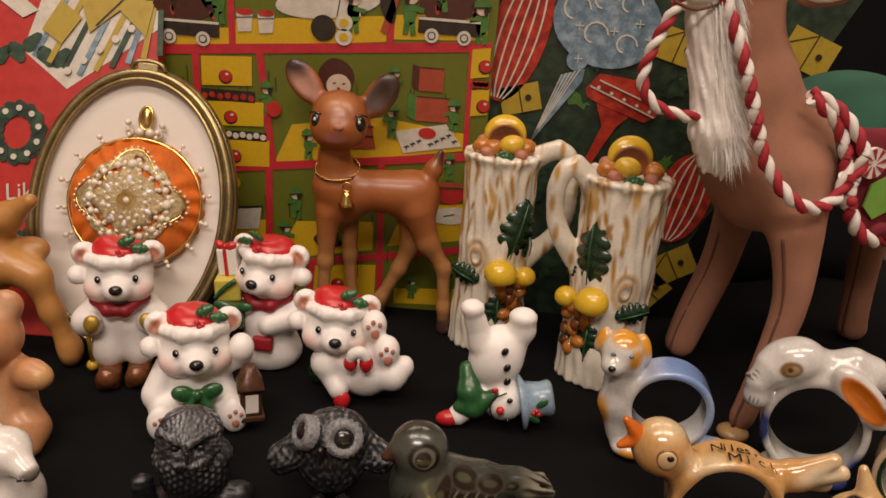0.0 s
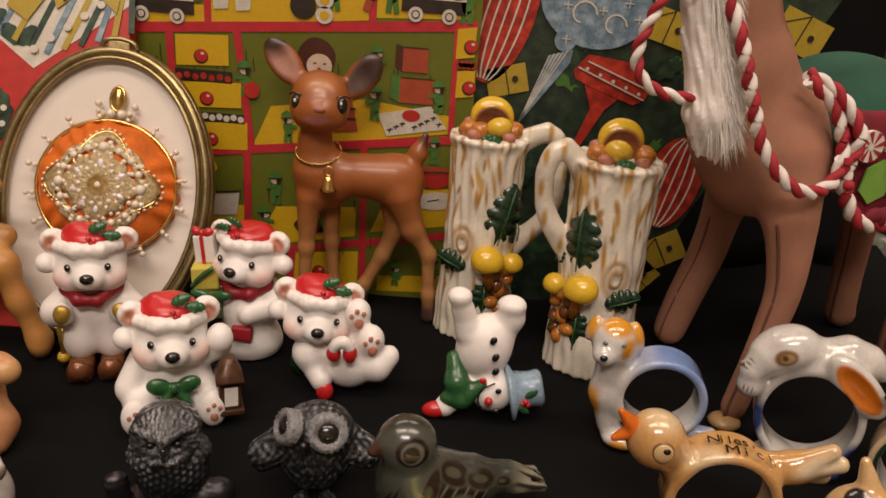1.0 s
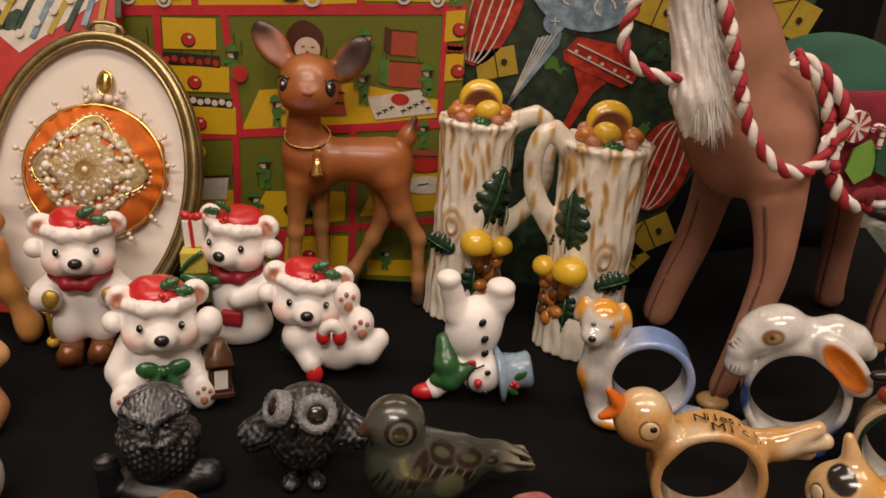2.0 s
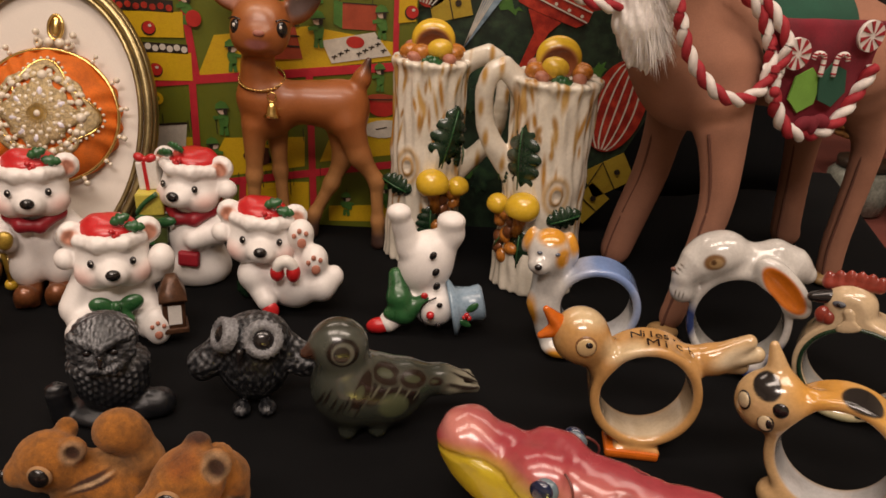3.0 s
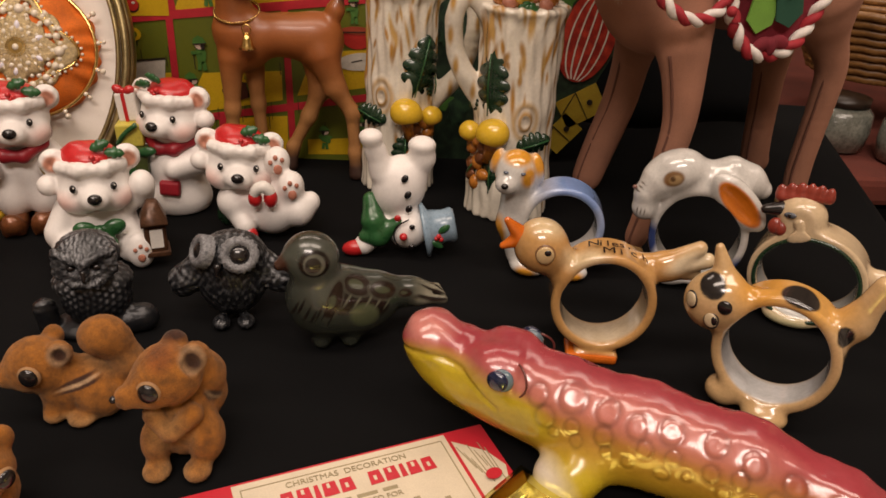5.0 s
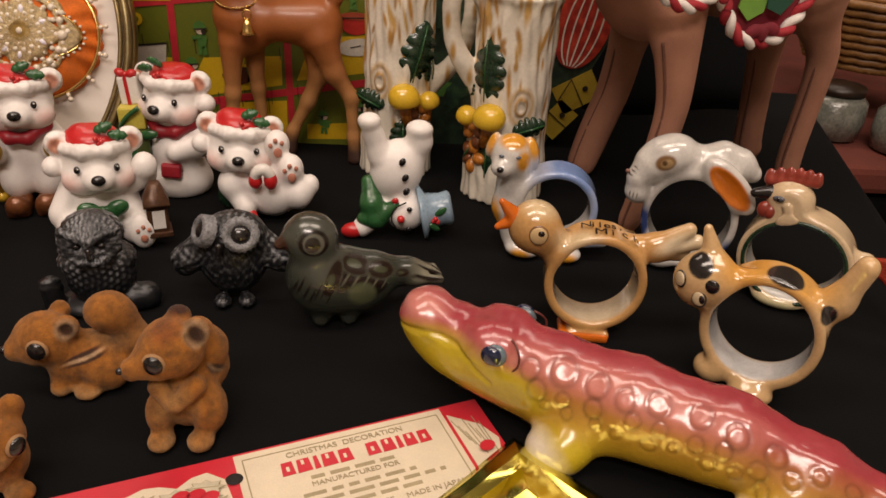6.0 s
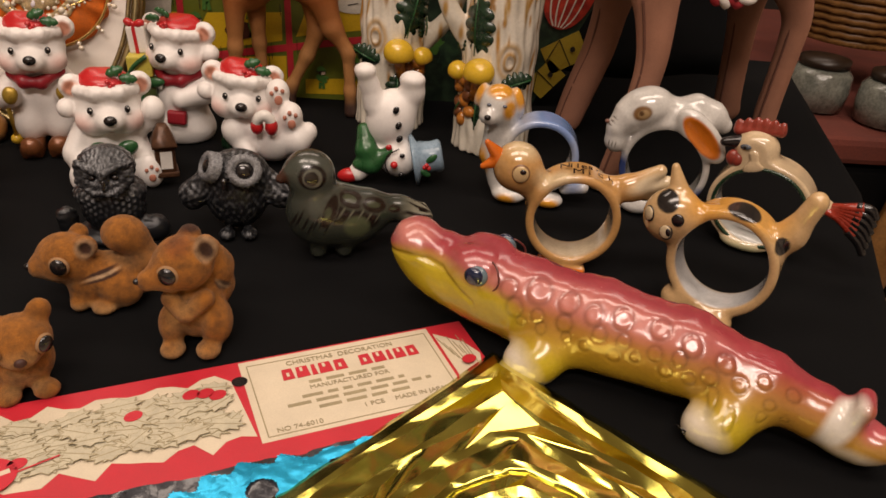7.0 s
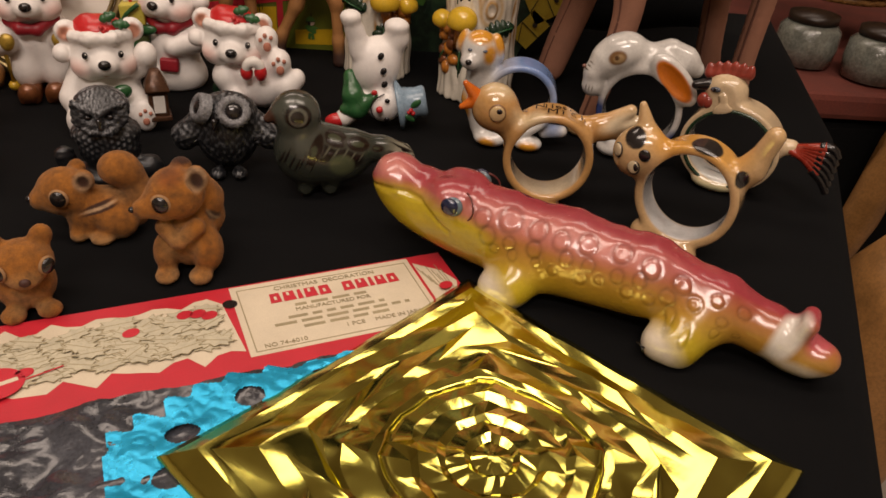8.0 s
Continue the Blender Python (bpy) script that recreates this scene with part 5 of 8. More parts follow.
for x, y, z in ((0.0075, -0.0125, 0.0505), (0.0095, -0.0138, 0.0410), (0.0105, -0.0135, 0.0320)):
    part("button", balls(((x, y, z), (0.0020, 0.0012, 0.0026), (0, 25, 0)), seg=12), BLACKPAINT, snow)
part("scarf", Clay(0.003).limb((-0.012, -0.002, 0.033, 0.0045), (-0.010, -0.009, 0.022, 0.0068), (-0.0065, -0.011, 0.0135, 0.0062), (0.004, -0.012, 0.0225, 0.0035)).ell((-0.0105, -0.0115, 0.0130), (0.0085, 0.0055, 0.0050)).mesh(0.0009), GREENPAINT, snow, "green jacket sleeve")
part("mitten", Clay(0.002).ell((-0.0205, -0.0112, 0.0050), (0.0080, 0.0048, 0.0048), (0, -8, 0)).mesh(0.0007), REDPAINT, snow, "red mitten")
hat = part("hat", lathe([(0.0002, 0.0), (0.0165, 0.0), (0.0170, 0.0018), (0.0115, 0.0045), (0.0100, 0.0130), (0.0108, 0.0180), (0.0092, 0.0198), (0.0002, 0.0188)], 36, pose(0.0200, -0.0060, 0.0150, 0, 78, 0)), surface("pale_blue_glaze", (0.26, 0.36, 0.45), 0.25, 0.25, 120, 700, 0.1, coat=0.3), snow, "pale blue top hat with holly")
part("holly_leaf", balls(((0.0315, -0.0165, 0.0205), (0.0042, 0.0010, 0.0022), (0, -40, 0)), ((0.0280, -0.0170, 0.0105), (0.0040, 0.0010, 0.0020), (0, 30, 0))), GREENPAINT, hat)
part("holly_berry", balls(((0.0285, -0.0175, 0.0160), 0.0016), ((0.0300, -0.0172, 0.0140), 0.0016), ((0.0272, -0.0172, 0.0145), 0.0014), seg=10), REDPAINT, hat)
part("nose", balls(((0.0075, -0.0192, 0.0165), 0.0024), seg=12), REDPAINT, snow, "round red nose")
for z in (0.0225, 0.0095):
    part("eye", balls(((0.0125, -0.0182, z), (0.0018, 0.0011, 0.0016)), seg=12), BLACKPAINT, snow)
part("smile", tube(curve_points([(0.0105, -0.0165, 0.0265), (0.0035, -0.0160, 0.0215), (0.0022, -0.0158, 0.0140), (0.0060, -0.0160, 0.0075)], 6), 0.0005, 6), BLACKPAINT, snow)
part("blush", balls(((0.0040, -0.0142, 0.0262), (0.0022, 0.0012, 0.0020)), seg=10), REDPAINT, snow)
tagged(snow, category="figurine")


# ---- dark resin owls and the glazed dove ----
def owl_surface():
    m, nt, p = _nodes("drybrushed_black_resin")
    n, n2, geo = _noise(nt, 380, 6.0, 0.7), _noise(nt, 55, 3.0), nt.nodes.new("ShaderNodeAttribute")
    geo.attribute_name = "paint"
    worn = _ramp(nt, n.outputs["Fac"], 0.36, 0.56)
    pale = _mix(nt, "MIX", (0.008, 0.009, 0.011), (0.46, 0.47, 0.49), worn)
    nt.links.new(_mix(nt, "MIX", (0.007, 0.0075, 0.009), pale, _mix(nt, "MULTIPLY", geo.outputs["Color"], n2.outputs["Color"], 0.5)), p.inputs["Base Color"])
    p.inputs["Roughness"].default_value = 0.30
    b = nt.nodes.new("ShaderNodeBump")
    b.inputs["Strength"].default_value, b.inputs["Distance"].default_value = 0.55, 0.0006
    nt.links.new(n.outputs["Fac"], b.inputs["Height"])
    nt.links.new(b.outputs["Normal"], p.inputs["Normal"])
    return m


RESIN = owl_surface()


def tips(scale, low, lo=0.45, hi=0.85):
    """Dry-brushed paint that catches the tips of the scales."""
    def f(p):
        a = np.arctan2(p[..., 1], p[..., 0]) * 0.016
        w = np.abs(np.sin(a * scale)) * np.abs(np.sin(p[..., 2] * scale * 0.8 + np.floor(a * scale / np.pi) * 1.57))
        return np.where(p[..., 2] > low, 0.06 + 0.94 * np.clip((w - lo) / (hi - lo), 0, 1), 1.0)
    return lambda p: f(p + 0.0006 * np.sin(p[..., ::-1] * 410 + 1.0))


def streaks(centre, n, low):
    """Dry-brushed rays round a face."""
    def f(p):
        a = np.arctan2(p[..., 2] - centre[2], p[..., 0] - centre[0])
        q = np.hypot(p[..., 2] - centre[2], p[..., 0] - centre[0])
        return np.clip(0.5 + 0.9 * np.sin(a * n + np.floor(q * 500) * 1.9), 0.05, 1) * (q > low)
    return f


def feathers(scale, amp, top):
    """Small overlapping scales pressed into the surface above a height."""
    def f(p):
        a = np.arctan2(p[..., 1], p[..., 0]) * 0.016
        return -amp * np.abs(np.sin(a * scale)) * np.abs(np.sin(p[..., 2] * scale * 0.8 + np.floor(a * scale / np.pi) * 1.57)) * np.clip((p[..., 2] - top) * 300, 0, 1)
    return f


owl = thing("owl_figure", "black resin owl with silvery feathers perched on a stump", "figurine", pose(-0.1205, 0.328, 0, 0, 0, 12), "dark owls")
c = Clay(0.0022, (0.10, 0.10, 0.10))
c.ell((0.001, 0.0, 0.0195), (0.0160, 0.0145, 0.0180)).ell((0.000, 0.001, 0.0275), (0.0180, 0.0155, 0.0080)).ell((0.0, -0.0025, 0.0430), (0.0142, 0.0130, 0.0118))
c.ell((0.0, -0.0105, 0.0405), (0.0135, 0.0065, 0.0095)).ell((-0.0052, -0.0165, 0.0425), (0.0032, 0.003, 0.003), cut=True, k=0.002).ell((0.0052, -0.0165, 0.0425), (0.0032, 0.003, 0.003), cut=True, k=0.002)
c.limb((0, -0.0165, 0.042, 0.0022), (0, -0.0185, 0.0375, 0.0012), k=0.001).limb((-0.0115, -0.0120, 0.0490, 0.0020), (0, -0.0170, 0.0450, 0.0018), (0.0115, -0.0120, 0.0490, 0.0020), k=0.0012)
c.limb((-0.0125, -0.010, 0.0480, 0.0016), (-0.0120, -0.0125, 0.0390, 0.0016), (-0.005, -0.0165, 0.0335, 0.0016), (0.005, -0.0165, 0.0335, 0.0016), (0.0120, -0.0125, 0.0390, 0.0016), (0.0125, -0.010, 0.0480, 0.0016), k=0.0012)
c.limb((-0.0205, -0.004, 0.0, 0.0055), (-0.0225, -0.004, 0.0155, 0.0050), k=0.002).limb((0.006, -0.006, 0.0045, 0.007), (0.021, -0.004, 0.006, 0.0075), k=0.003).ell((0, 0, 0.003), (0.0215, 0.016, 0.006))
c.box((0, 0, -0.02), (0.06, 0.06, 0.0202), r=0.0005, cut=True, k=0.002)
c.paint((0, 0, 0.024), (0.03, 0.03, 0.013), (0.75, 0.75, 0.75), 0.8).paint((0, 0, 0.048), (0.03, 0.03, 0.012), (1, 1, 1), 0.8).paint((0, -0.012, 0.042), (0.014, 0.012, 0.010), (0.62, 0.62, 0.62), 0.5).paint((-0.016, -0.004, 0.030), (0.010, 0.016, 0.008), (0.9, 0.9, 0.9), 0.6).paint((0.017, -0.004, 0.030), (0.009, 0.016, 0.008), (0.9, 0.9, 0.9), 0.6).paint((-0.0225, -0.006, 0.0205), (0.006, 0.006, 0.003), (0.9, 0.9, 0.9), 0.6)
c.relief = feathers(1000, 0.0007, 0.010)
dots, rays = tips(1000, -1.0), streaks((0, 0, 0.0415), 34, 0.0015)
# colour gets darker towards the bottom, uneven across the body
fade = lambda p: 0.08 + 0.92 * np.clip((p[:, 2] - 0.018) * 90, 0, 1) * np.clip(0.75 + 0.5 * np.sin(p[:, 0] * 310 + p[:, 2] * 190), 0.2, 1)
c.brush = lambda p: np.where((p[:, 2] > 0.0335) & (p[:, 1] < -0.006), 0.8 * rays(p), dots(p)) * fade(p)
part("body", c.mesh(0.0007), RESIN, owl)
part("beak", Clay(0.001).limb((0, -0.0175, 0.0405, 0.0020), (0, -0.0195, 0.0370, 0.0008)).mesh(0.0004), BLACKPAINT, owl)
for s in (-1, 1):
    part("eye", balls(((s * 0.0055, -0.0148, 0.0418), (0.0020, 0.0012, 0.0016)), seg=12), BLACKPAINT, owl)

slim(owl, 1.0, 0.95, 0.98)
owl = thing("owl_figure", "black resin owl looking up with wide silvery eye rings", "figurine", pose(-0.0570, 0.3420, 0, 0, 0, 8), "dark owls")
c = Clay(0.003, (0.22, 0.22, 0.22))
c.ell((0.0, 0.0, 0.026), (0.0180, 0.0160, 0.0225)).ell((0.001, -0.001, 0.0405), (0.0165, 0.0145, 0.0120))
for s in (-1, 1):
    c.limb((s * 0.015, -0.001, 0.034, 0.0075), (s * 0.0235, -0.001, 0.0245, 0.0080), (s * 0.0250, -0.001, 0.0205, 0.0050), k=0.003)
    c.ell((s * 0.0062, -0.0120, 0.0035), (0.0045, 0.0055, 0.0035), k=0.003)
    c.paint((s * 0.024, -0.004, 0.030), (0.0085, 0.012, 0.011), (1, 1, 1) if s > 0 else (0.5, 0.5, 0.5), 0.8)
c.box((0, 0, -0.02), (0.06, 0.06, 0.0202), r=0.0005, cut=True, k=0.002)
c.paint((0, 0, 0.052), (0.02, 0.03, 0.009), (0.5, 0.5, 0.5), 0.8)
c.relief = lambda p: 0.0004 * np.sin(np.arctan2(p[..., 1], p[..., 0]) * 46 + 4 * np.sin(p[..., 2] * 400)) * np.sin(p[..., 2] * 700)
def rough_brush(p):
    """Uneven strokes, thick on the wings and brow."""
    w = np.sin(p[:, 0] * 1730 + 3 * np.sin(p[:, 2] * 410 + p[:, 1] * 260)) + np.sin(p[:, 2] * 1130 + 3 * np.sin(p[:, 0] * 530)) + np.sin(p[:, 1] * 1370 + 2 * np.sin(p[:, 2] * 700))
    return np.clip(0.12 + 0.34 * w, 0.02, 1)


c.brush = rough_brush
part("body", c.mesh(0.0007), RESIN, owl)
RINGM = surface("silver_brushed_resin", (0.30, 0.30, 0.31), 0.4, 0.75, 500, 1600, 0.8)
for x, s in ((-0.0128, 0.95), (0.0052, 1.06)):
    m = pose(x, -0.0140 if x > 0 else -0.0085, 0.0425, -26, 0, 6 if x > 0 else -66)
    ring = bmesh.new()
    rows = []
    for i in range(40):
        a = 2 * math.pi * i / 40
        j = 1 + 0.07 * math.sin(i * 2.9)
        rows.append([ring.verts.new((r * s * j * math.cos(a), y, r * s * j * math.sin(a) * 1.02)) for r, y in ((0.0046, -0.0022), (0.0062, -0.0036), (0.0088, -0.0024), (0.0092, 0.003))])
    for i in range(40):
        for q in range(3):
            ring.faces.new((rows[i][q], rows[i][q + 1], rows[(i + 1) % 40][q + 1], rows[(i + 1) % 40][q])).smooth = True
    bmesh.ops.recalc_face_normals(ring, faces=ring.faces[:])
    ob = part("eye_ring", ring, RINGM, owl, "silver-brushed eye ring")
    ob.matrix_basis = m
    e = part("eye", balls(((0, -0.0008, 0), (0.0050 * s, 0.0030, 0.0050 * s))), BLACKPAINT, owl)
    e.matrix_basis = m
part("beak", Clay(0.001).limb((-0.0055, -0.0165, 0.0405, 0.0022), (-0.006, -0.0182, 0.0362, 0.0008)).mesh(0.0004), BLACKPAINT, owl)

slim(owl, 0.97, 0.97, 0.92)
dove = thing("dove_figure", "grey-green glazed pottery dove with painted leaves", "figurine", pose(0.0, 0.323, 0, 0, 0, 10))
tagged(dove, category="figurine")
SLATE, OLIVE, UMBER, PALE = (0.034, 0.038, 0.029), (0.075, 0.085, 0.045), (0.012, 0.008, 0.006), (0.20, 0.19, 0.14)
c = Clay(0.006, SLATE)
c.ell((0.0, 0.0, 0.0225), (0.0260, 0.0165, 0.0175), (0, 10, 0)).ell((-0.010, -0.001, 0.024), (0.0165, 0.0150, 0.0175)).limb((-0.0125, -0.002, 0.030, 0.0125), (-0.0145, -0.003, 0.045, 0.0108))
c.ell((-0.0155, -0.003, 0.0500), (0.0125, 0.0112, 0.0112)).limb((-0.024, -0.005, 0.0500, 0.0050), (-0.0300, -0.006, 0.0470, 0.0026), k=0.003)
c.limb((0.018, 0.001, 0.0255, 0.010), (0.034, 0.003, 0.0235, 0.0062), (0.044, 0.004, 0.0215, 0.0050)).box((0.043, 0.004, 0.0210), (0.0085, 0.0085, 0.0022), (0, 6, 5), 0.002, k=0.004)
for x in (-0.010, 0.004):
    c.limb((x, -0.005, 0.008, 0.005), (x - 0.001, -0.006, 0.0045, 0.0045), k=0.004)
c.limb((0.0, 0.010, 0.010, 0.005), (0.0, 0.010, 0.003, 0.0035), k=0.003)
for i in range(3):
    c.box((0.0500, -0.0008 + 0.0048 * i, 0.0215), (0.006, 0.0006, 0.004), r=0.0003, cut=True, k=0.0006)
c.paint((-0.012, -0.006, 0.046), (0.016, 0.016, 0.016), (0.070, 0.075, 0.060), 0.7).paint((0.046, 0.004, 0.0215), (0.012, 0.02, 0.012), PALE, 0.7)
c.paint((-0.0005, -0.0155, 0.0330), (0.0052, 0.008, 0.0085), UMBER, 0.3, (0, 18, 0)).paint((0.0135, -0.016, 0.0265), (0.0105, 0.008, 0.0060), UMBER, 0.3, (0, 22, 0)).paint((0.009, -0.017, 0.0225), (0.0075, 0.008, 0.0062), OLIVE, 0.3, (0, 20, 0)).paint((0.0255, -0.013, 0.0275), (0.0062, 0.008, 0.0042), (0.03, 0.04, 0.025), 0.3, (0, 15, 0))
c.paint((-0.0145, -0.0125, 0.0505), (0.0072, 0.006, 0.0066), UMBER, 0.15).paint((-0.0145, -0.0135, 0.0505), (0.0050, 0.005, 0.0050), (0.11, 0.11, 0.085), 0.15).paint((-0.0150, -0.0135, 0.0502), (0.0038, 0.005, 0.0038), UMBER, 0.15)
c.paint((-0.0300, -0.006, 0.0475), (0.0055, 0.006, 0.005), (0.05, 0.022, 0.014), 0.4).paint((-0.016, -0.004, 0.0605), (0.012, 0.004, 0.004), (0.035, 0.035, 0.025), 0.5)
for k in range(5):
    c.paint((0.045, -0.004 + 0.004 * k, 0.025), (0.011, 0.0007, 0.006), UMBER, 0.5, (0, 0, 5))
    c.paint((0.002 + 0.0050 * k, -0.0165 + 0.0008 * k, 0.0330 - 0.0012 * k), (0.0006, 0.008, 0.0060), (0.10, 0.10, 0.07), 0.5, (0, 40, 0))
for x, z, rx, rz, tn in ((0.006, 0.0365, 0.0075, 0.0042, 20), (0.019, 0.0320, 0.0080, 0.0040, 16), (0.030, 0.0275, 0.0050, 0.0030, 12), (-0.006, 0.0315, 0.0035, 0.0090, 24)):
    c.paint((x, -0.0135, z), (rx * 1.12, 0.012, rz * 1.14), (0.060, 0.060, 0.045), 0.3, (0, tn, 0)).paint((x, -0.0135, z), (rx, 0.012, rz), (0.016, 0.009, 0.006), 0.2, (0, tn, 0)).paint((x - 0.001, -0.0135, z), (rx * 0.55, 0.012, rz * 0.35), (0.05, 0.055, 0.03), 0.4, (0, tn, 0))
for i in range(7):
    c.paint((-0.024 + 0.0028 * i, -0.013, 0.0255 + 0.002 * math.sin(i * 1.7)), (0.0006, 0.008, 0.0052), UMBER, 0.8, (0, 22, 0))
c.box((0, 0, -0.02), (0.09, 0.06, 0.0202), r=0.0005, cut=True, k=0.002)
part("body", c.mesh(0.0007), GLAZE, dove)

# ---- flocked squirrels ----
RUST, LIGHT, DEEP = (0.36, 0.130, 0.014), (0.42, 0.215, 0.070), (0.06, 0.02, 0.008)


def squirrel_eye(t, p, r, turn):
    rim = part("eye_rim", balls((p, (r * 1.22, r * 0.42, r * 1.22), (0, 0, turn)), seg=14), surface("pale_flock", (0.36, 0.20, 0.09), 0.9, 0.2), t)
    d = Vector((math.sin(radians(turn)), -math.cos(radians(turn)), 0)) * r * 0.16
    e = part("eye", balls((Vector(p) + d, (r, r * 0.6, r * 1.05), (0, 0, turn)), seg=14), BLACKPAINT, rim)
    return e


def stripes(c, cx, cy, cz, rx, turn=0):
    for dz, col in ((0.0, DEEP), (0.0016, (0.55, 0.36, 0.2)), (0.0032, DEEP)):
        c.paint((cx, cy, cz + dz), (rx, 0.006, 0.0009), col, 0.6, (0, turn, 0))


sq = thing("squirrel_figure", "flocked orange-brown squirrel crouching with raised round tail", "figurine", pose(-0.1035, 0.2670, 0, 0, 0, 8), "flocked squirrels")
c = Clay(0.003, RUST)
c.ell((0.000, 0.0, 0.0145), (0.0175, 0.0120, 0.0125)).ell((-0.0185, -0.002, 0.0265), (0.0135, 0.0122, 0.0125)).limb((-0.023, -0.004, 0.0245, 0.0085), (-0.0295, -0.005, 0.0235, 0.0058), k=0.003).limb((-0.012, -0.001, 0.022, 0.010), (-0.010, -0.002, 0.008, 0.009))
c.ell((0.007, -0.008, 0.0105), (0.0105, 0.0065, 0.0095), k=0.002).ell((-0.001, -0.012, 0.003), (0.0060, 0.0050, 0.0032)).ell((-0.013, -0.008, 0.004), (0.0050, 0.0060, 0.0040))
c.limb((0.015, 0.002, 0.010, 0.007), (0.0195, 0.002, 0.022, 0.0068), (0.015, 0.002, 0.032, 0.0080), k=0.004).ell((0.0100, 0.001, 0.0375), (0.0108, 0.0095, 0.0092), k=0.003)
c.ell((-0.0068, -0.006, 0.0345), (0.0056, 0.0036, 0.0060)).ell((-0.0064, -0.0095, 0.0345), (0.0034, 0.0020, 0.0038), cut=True, k=0.001).ell((-0.0130, 0.009, 0.0340), (0.0045, 0.0035, 0.0050))
c.paint((-0.026, -0.006, 0.0180), (0.012, 0.010, 0.0050), LIGHT, 0.8).paint((-0.0064, -0.0085, 0.0345), (0.0050, 0.004, 0.0054), (0.44, 0.26, 0.13), 0.4).paint((-0.0064, -0.0080, 0.0345), (0.0030, 0.004, 0.0033), DEEP, 0.5).paint((0.012, 0.006, 0.026), (0.012, 0.012, 0.007), (0.40, 0.22, 0.09), 0.9).paint((0, -0.010, 0.002), (0.03, 0.02, 0.004), LIGHT, 0.6)
stripes(c, 0.000, -0.0105, 0.0190, 0.010, -18)
c.relief = lambda p: 0.00018 * np.sin(p[..., 0] * 2600 + 3 * np.sin(p[..., 2] * 900)) * np.sin(p[..., 2] * 2300 + p[..., 1] * 1700)
part("body", c.mesh(0.0007), FLOCK, sq)
squirrel_eye(sq, (-0.0180, -0.0142, 0.0285), 0.0042, -8)
part("nose", balls(((-0.0345, -0.0065, 0.0245), (0.0020, 0.0022, 0.0018)), seg=10), BLACKPAINT, sq)
slim(sq, 0.92, 0.95, 0.94)

sq = thing("squirrel_figure", "flocked orange-brown squirrel sitting upright, tail curled behind", "figurine", pose(-0.0575, 0.2390, 0, 0, 0, 2), "flocked squirrels")
c = Clay(0.003, RUST)
c.ell((0.002, 0.001, 0.0195), (0.0130, 0.0120, 0.0180)).ell((-0.001, -0.004, 0.0455), (0.0136, 0.0125, 0.0128)).limb((-0.009, -0.0100, 0.0425, 0.0085), (-0.0148, -0.0135, 0.0415, 0.0050), k=0.004)
c.ell((0.0115, -0.004, 0.0135), (0.0078, 0.0095, 0.0122), k=0.002).ell((-0.0085, -0.005, 0.0125), (0.0066, 0.0088, 0.0105), k=0.002).ell((-0.0075, -0.0135, 0.0036), (0.0058, 0.0065, 0.0038)).ell((0.0090, -0.0135, 0.0036), (0.0058, 0.0065, 0.0038))
c.limb((0.008, -0.009, 0.029, 0.0046), (0.001, -0.0135, 0.0235, 0.0036), k=0.002).limb((-0.007, -0.009, 0.029, 0.0046), (-0.001, -0.0135, 0.0235, 0.0036), k=0.002)
c.limb((0.003, 0.011, 0.009, 0.0085), (0.0085, 0.012, 0.024, 0.0090), (0.0095, 0.009, 0.036, 0.0088), (0.0070, 0.007, 0.0450, 0.0070), k=0.003)
c.ell((0.0100, -0.0060, 0.0545), (0.0056, 0.0036, 0.0068)).ell((0.0100, -0.0098, 0.0542), (0.0038, 0.0024, 0.0050), cut=True, k=0.001).ell((0.001, 0.004, 0.0560), (0.0050, 0.0034, 0.0046))
c.paint((-0.001, -0.012, 0.020), (0.0085, 0.007, 0.012), LIGHT, 0.9).paint((-0.012, -0.012, 0.0360), (0.009, 0.009, 0.0050), LIGHT, 0.8).paint((0.0105, -0.0085, 0.0552), (0.0056, 0.004, 0.0068), (0.44, 0.26, 0.13), 0.4).paint((0.0105, -0.0080, 0.0548), (0.0034, 0.004, 0.0044), DEEP, 0.5).paint((0, -0.014, 0.002), (0.02, 0.01, 0.005), LIGHT, 0.6)
for q, col in ((0.0, DEEP), (0.0022, (0.50, 0.34, 0.20)), (0.0044, DEEP)):
    c.paint((0.0150 + q * 0.5, -0.001 + q * 0.5, 0.0280 - q * 0.2), (0.0013, 0.006, 0.0072), col, 0.5, (0, -32, 0))
c.paint((0.001, 0.004, 0.0600), (0.007, 0.006, 0.003), DEEP, 0.7).paint((-0.002, -0.010, 0.0570), (0.006, 0.010, 0.004), (0.27, 0.080, 0.010), 0.9)
c.relief = lambda p: 0.00018 * np.sin(p[..., 0] * 2500 + 3 * np.sin(p[..., 2] * 900)) * np.sin(p[..., 2] * 2400 + p[..., 1] * 1700)
part("body", c.mesh(0.0007), FLOCK, sq)
squirrel_eye(sq, (-0.0055, -0.0160, 0.0455), 0.0042, -6)
part("nose", balls(((-0.0192, -0.0160, 0.0422), (0.0017, 0.0018, 0.0015)), seg=10), BLACKPAINT, sq)
slim(sq, 0.92, 0.95, 0.93)

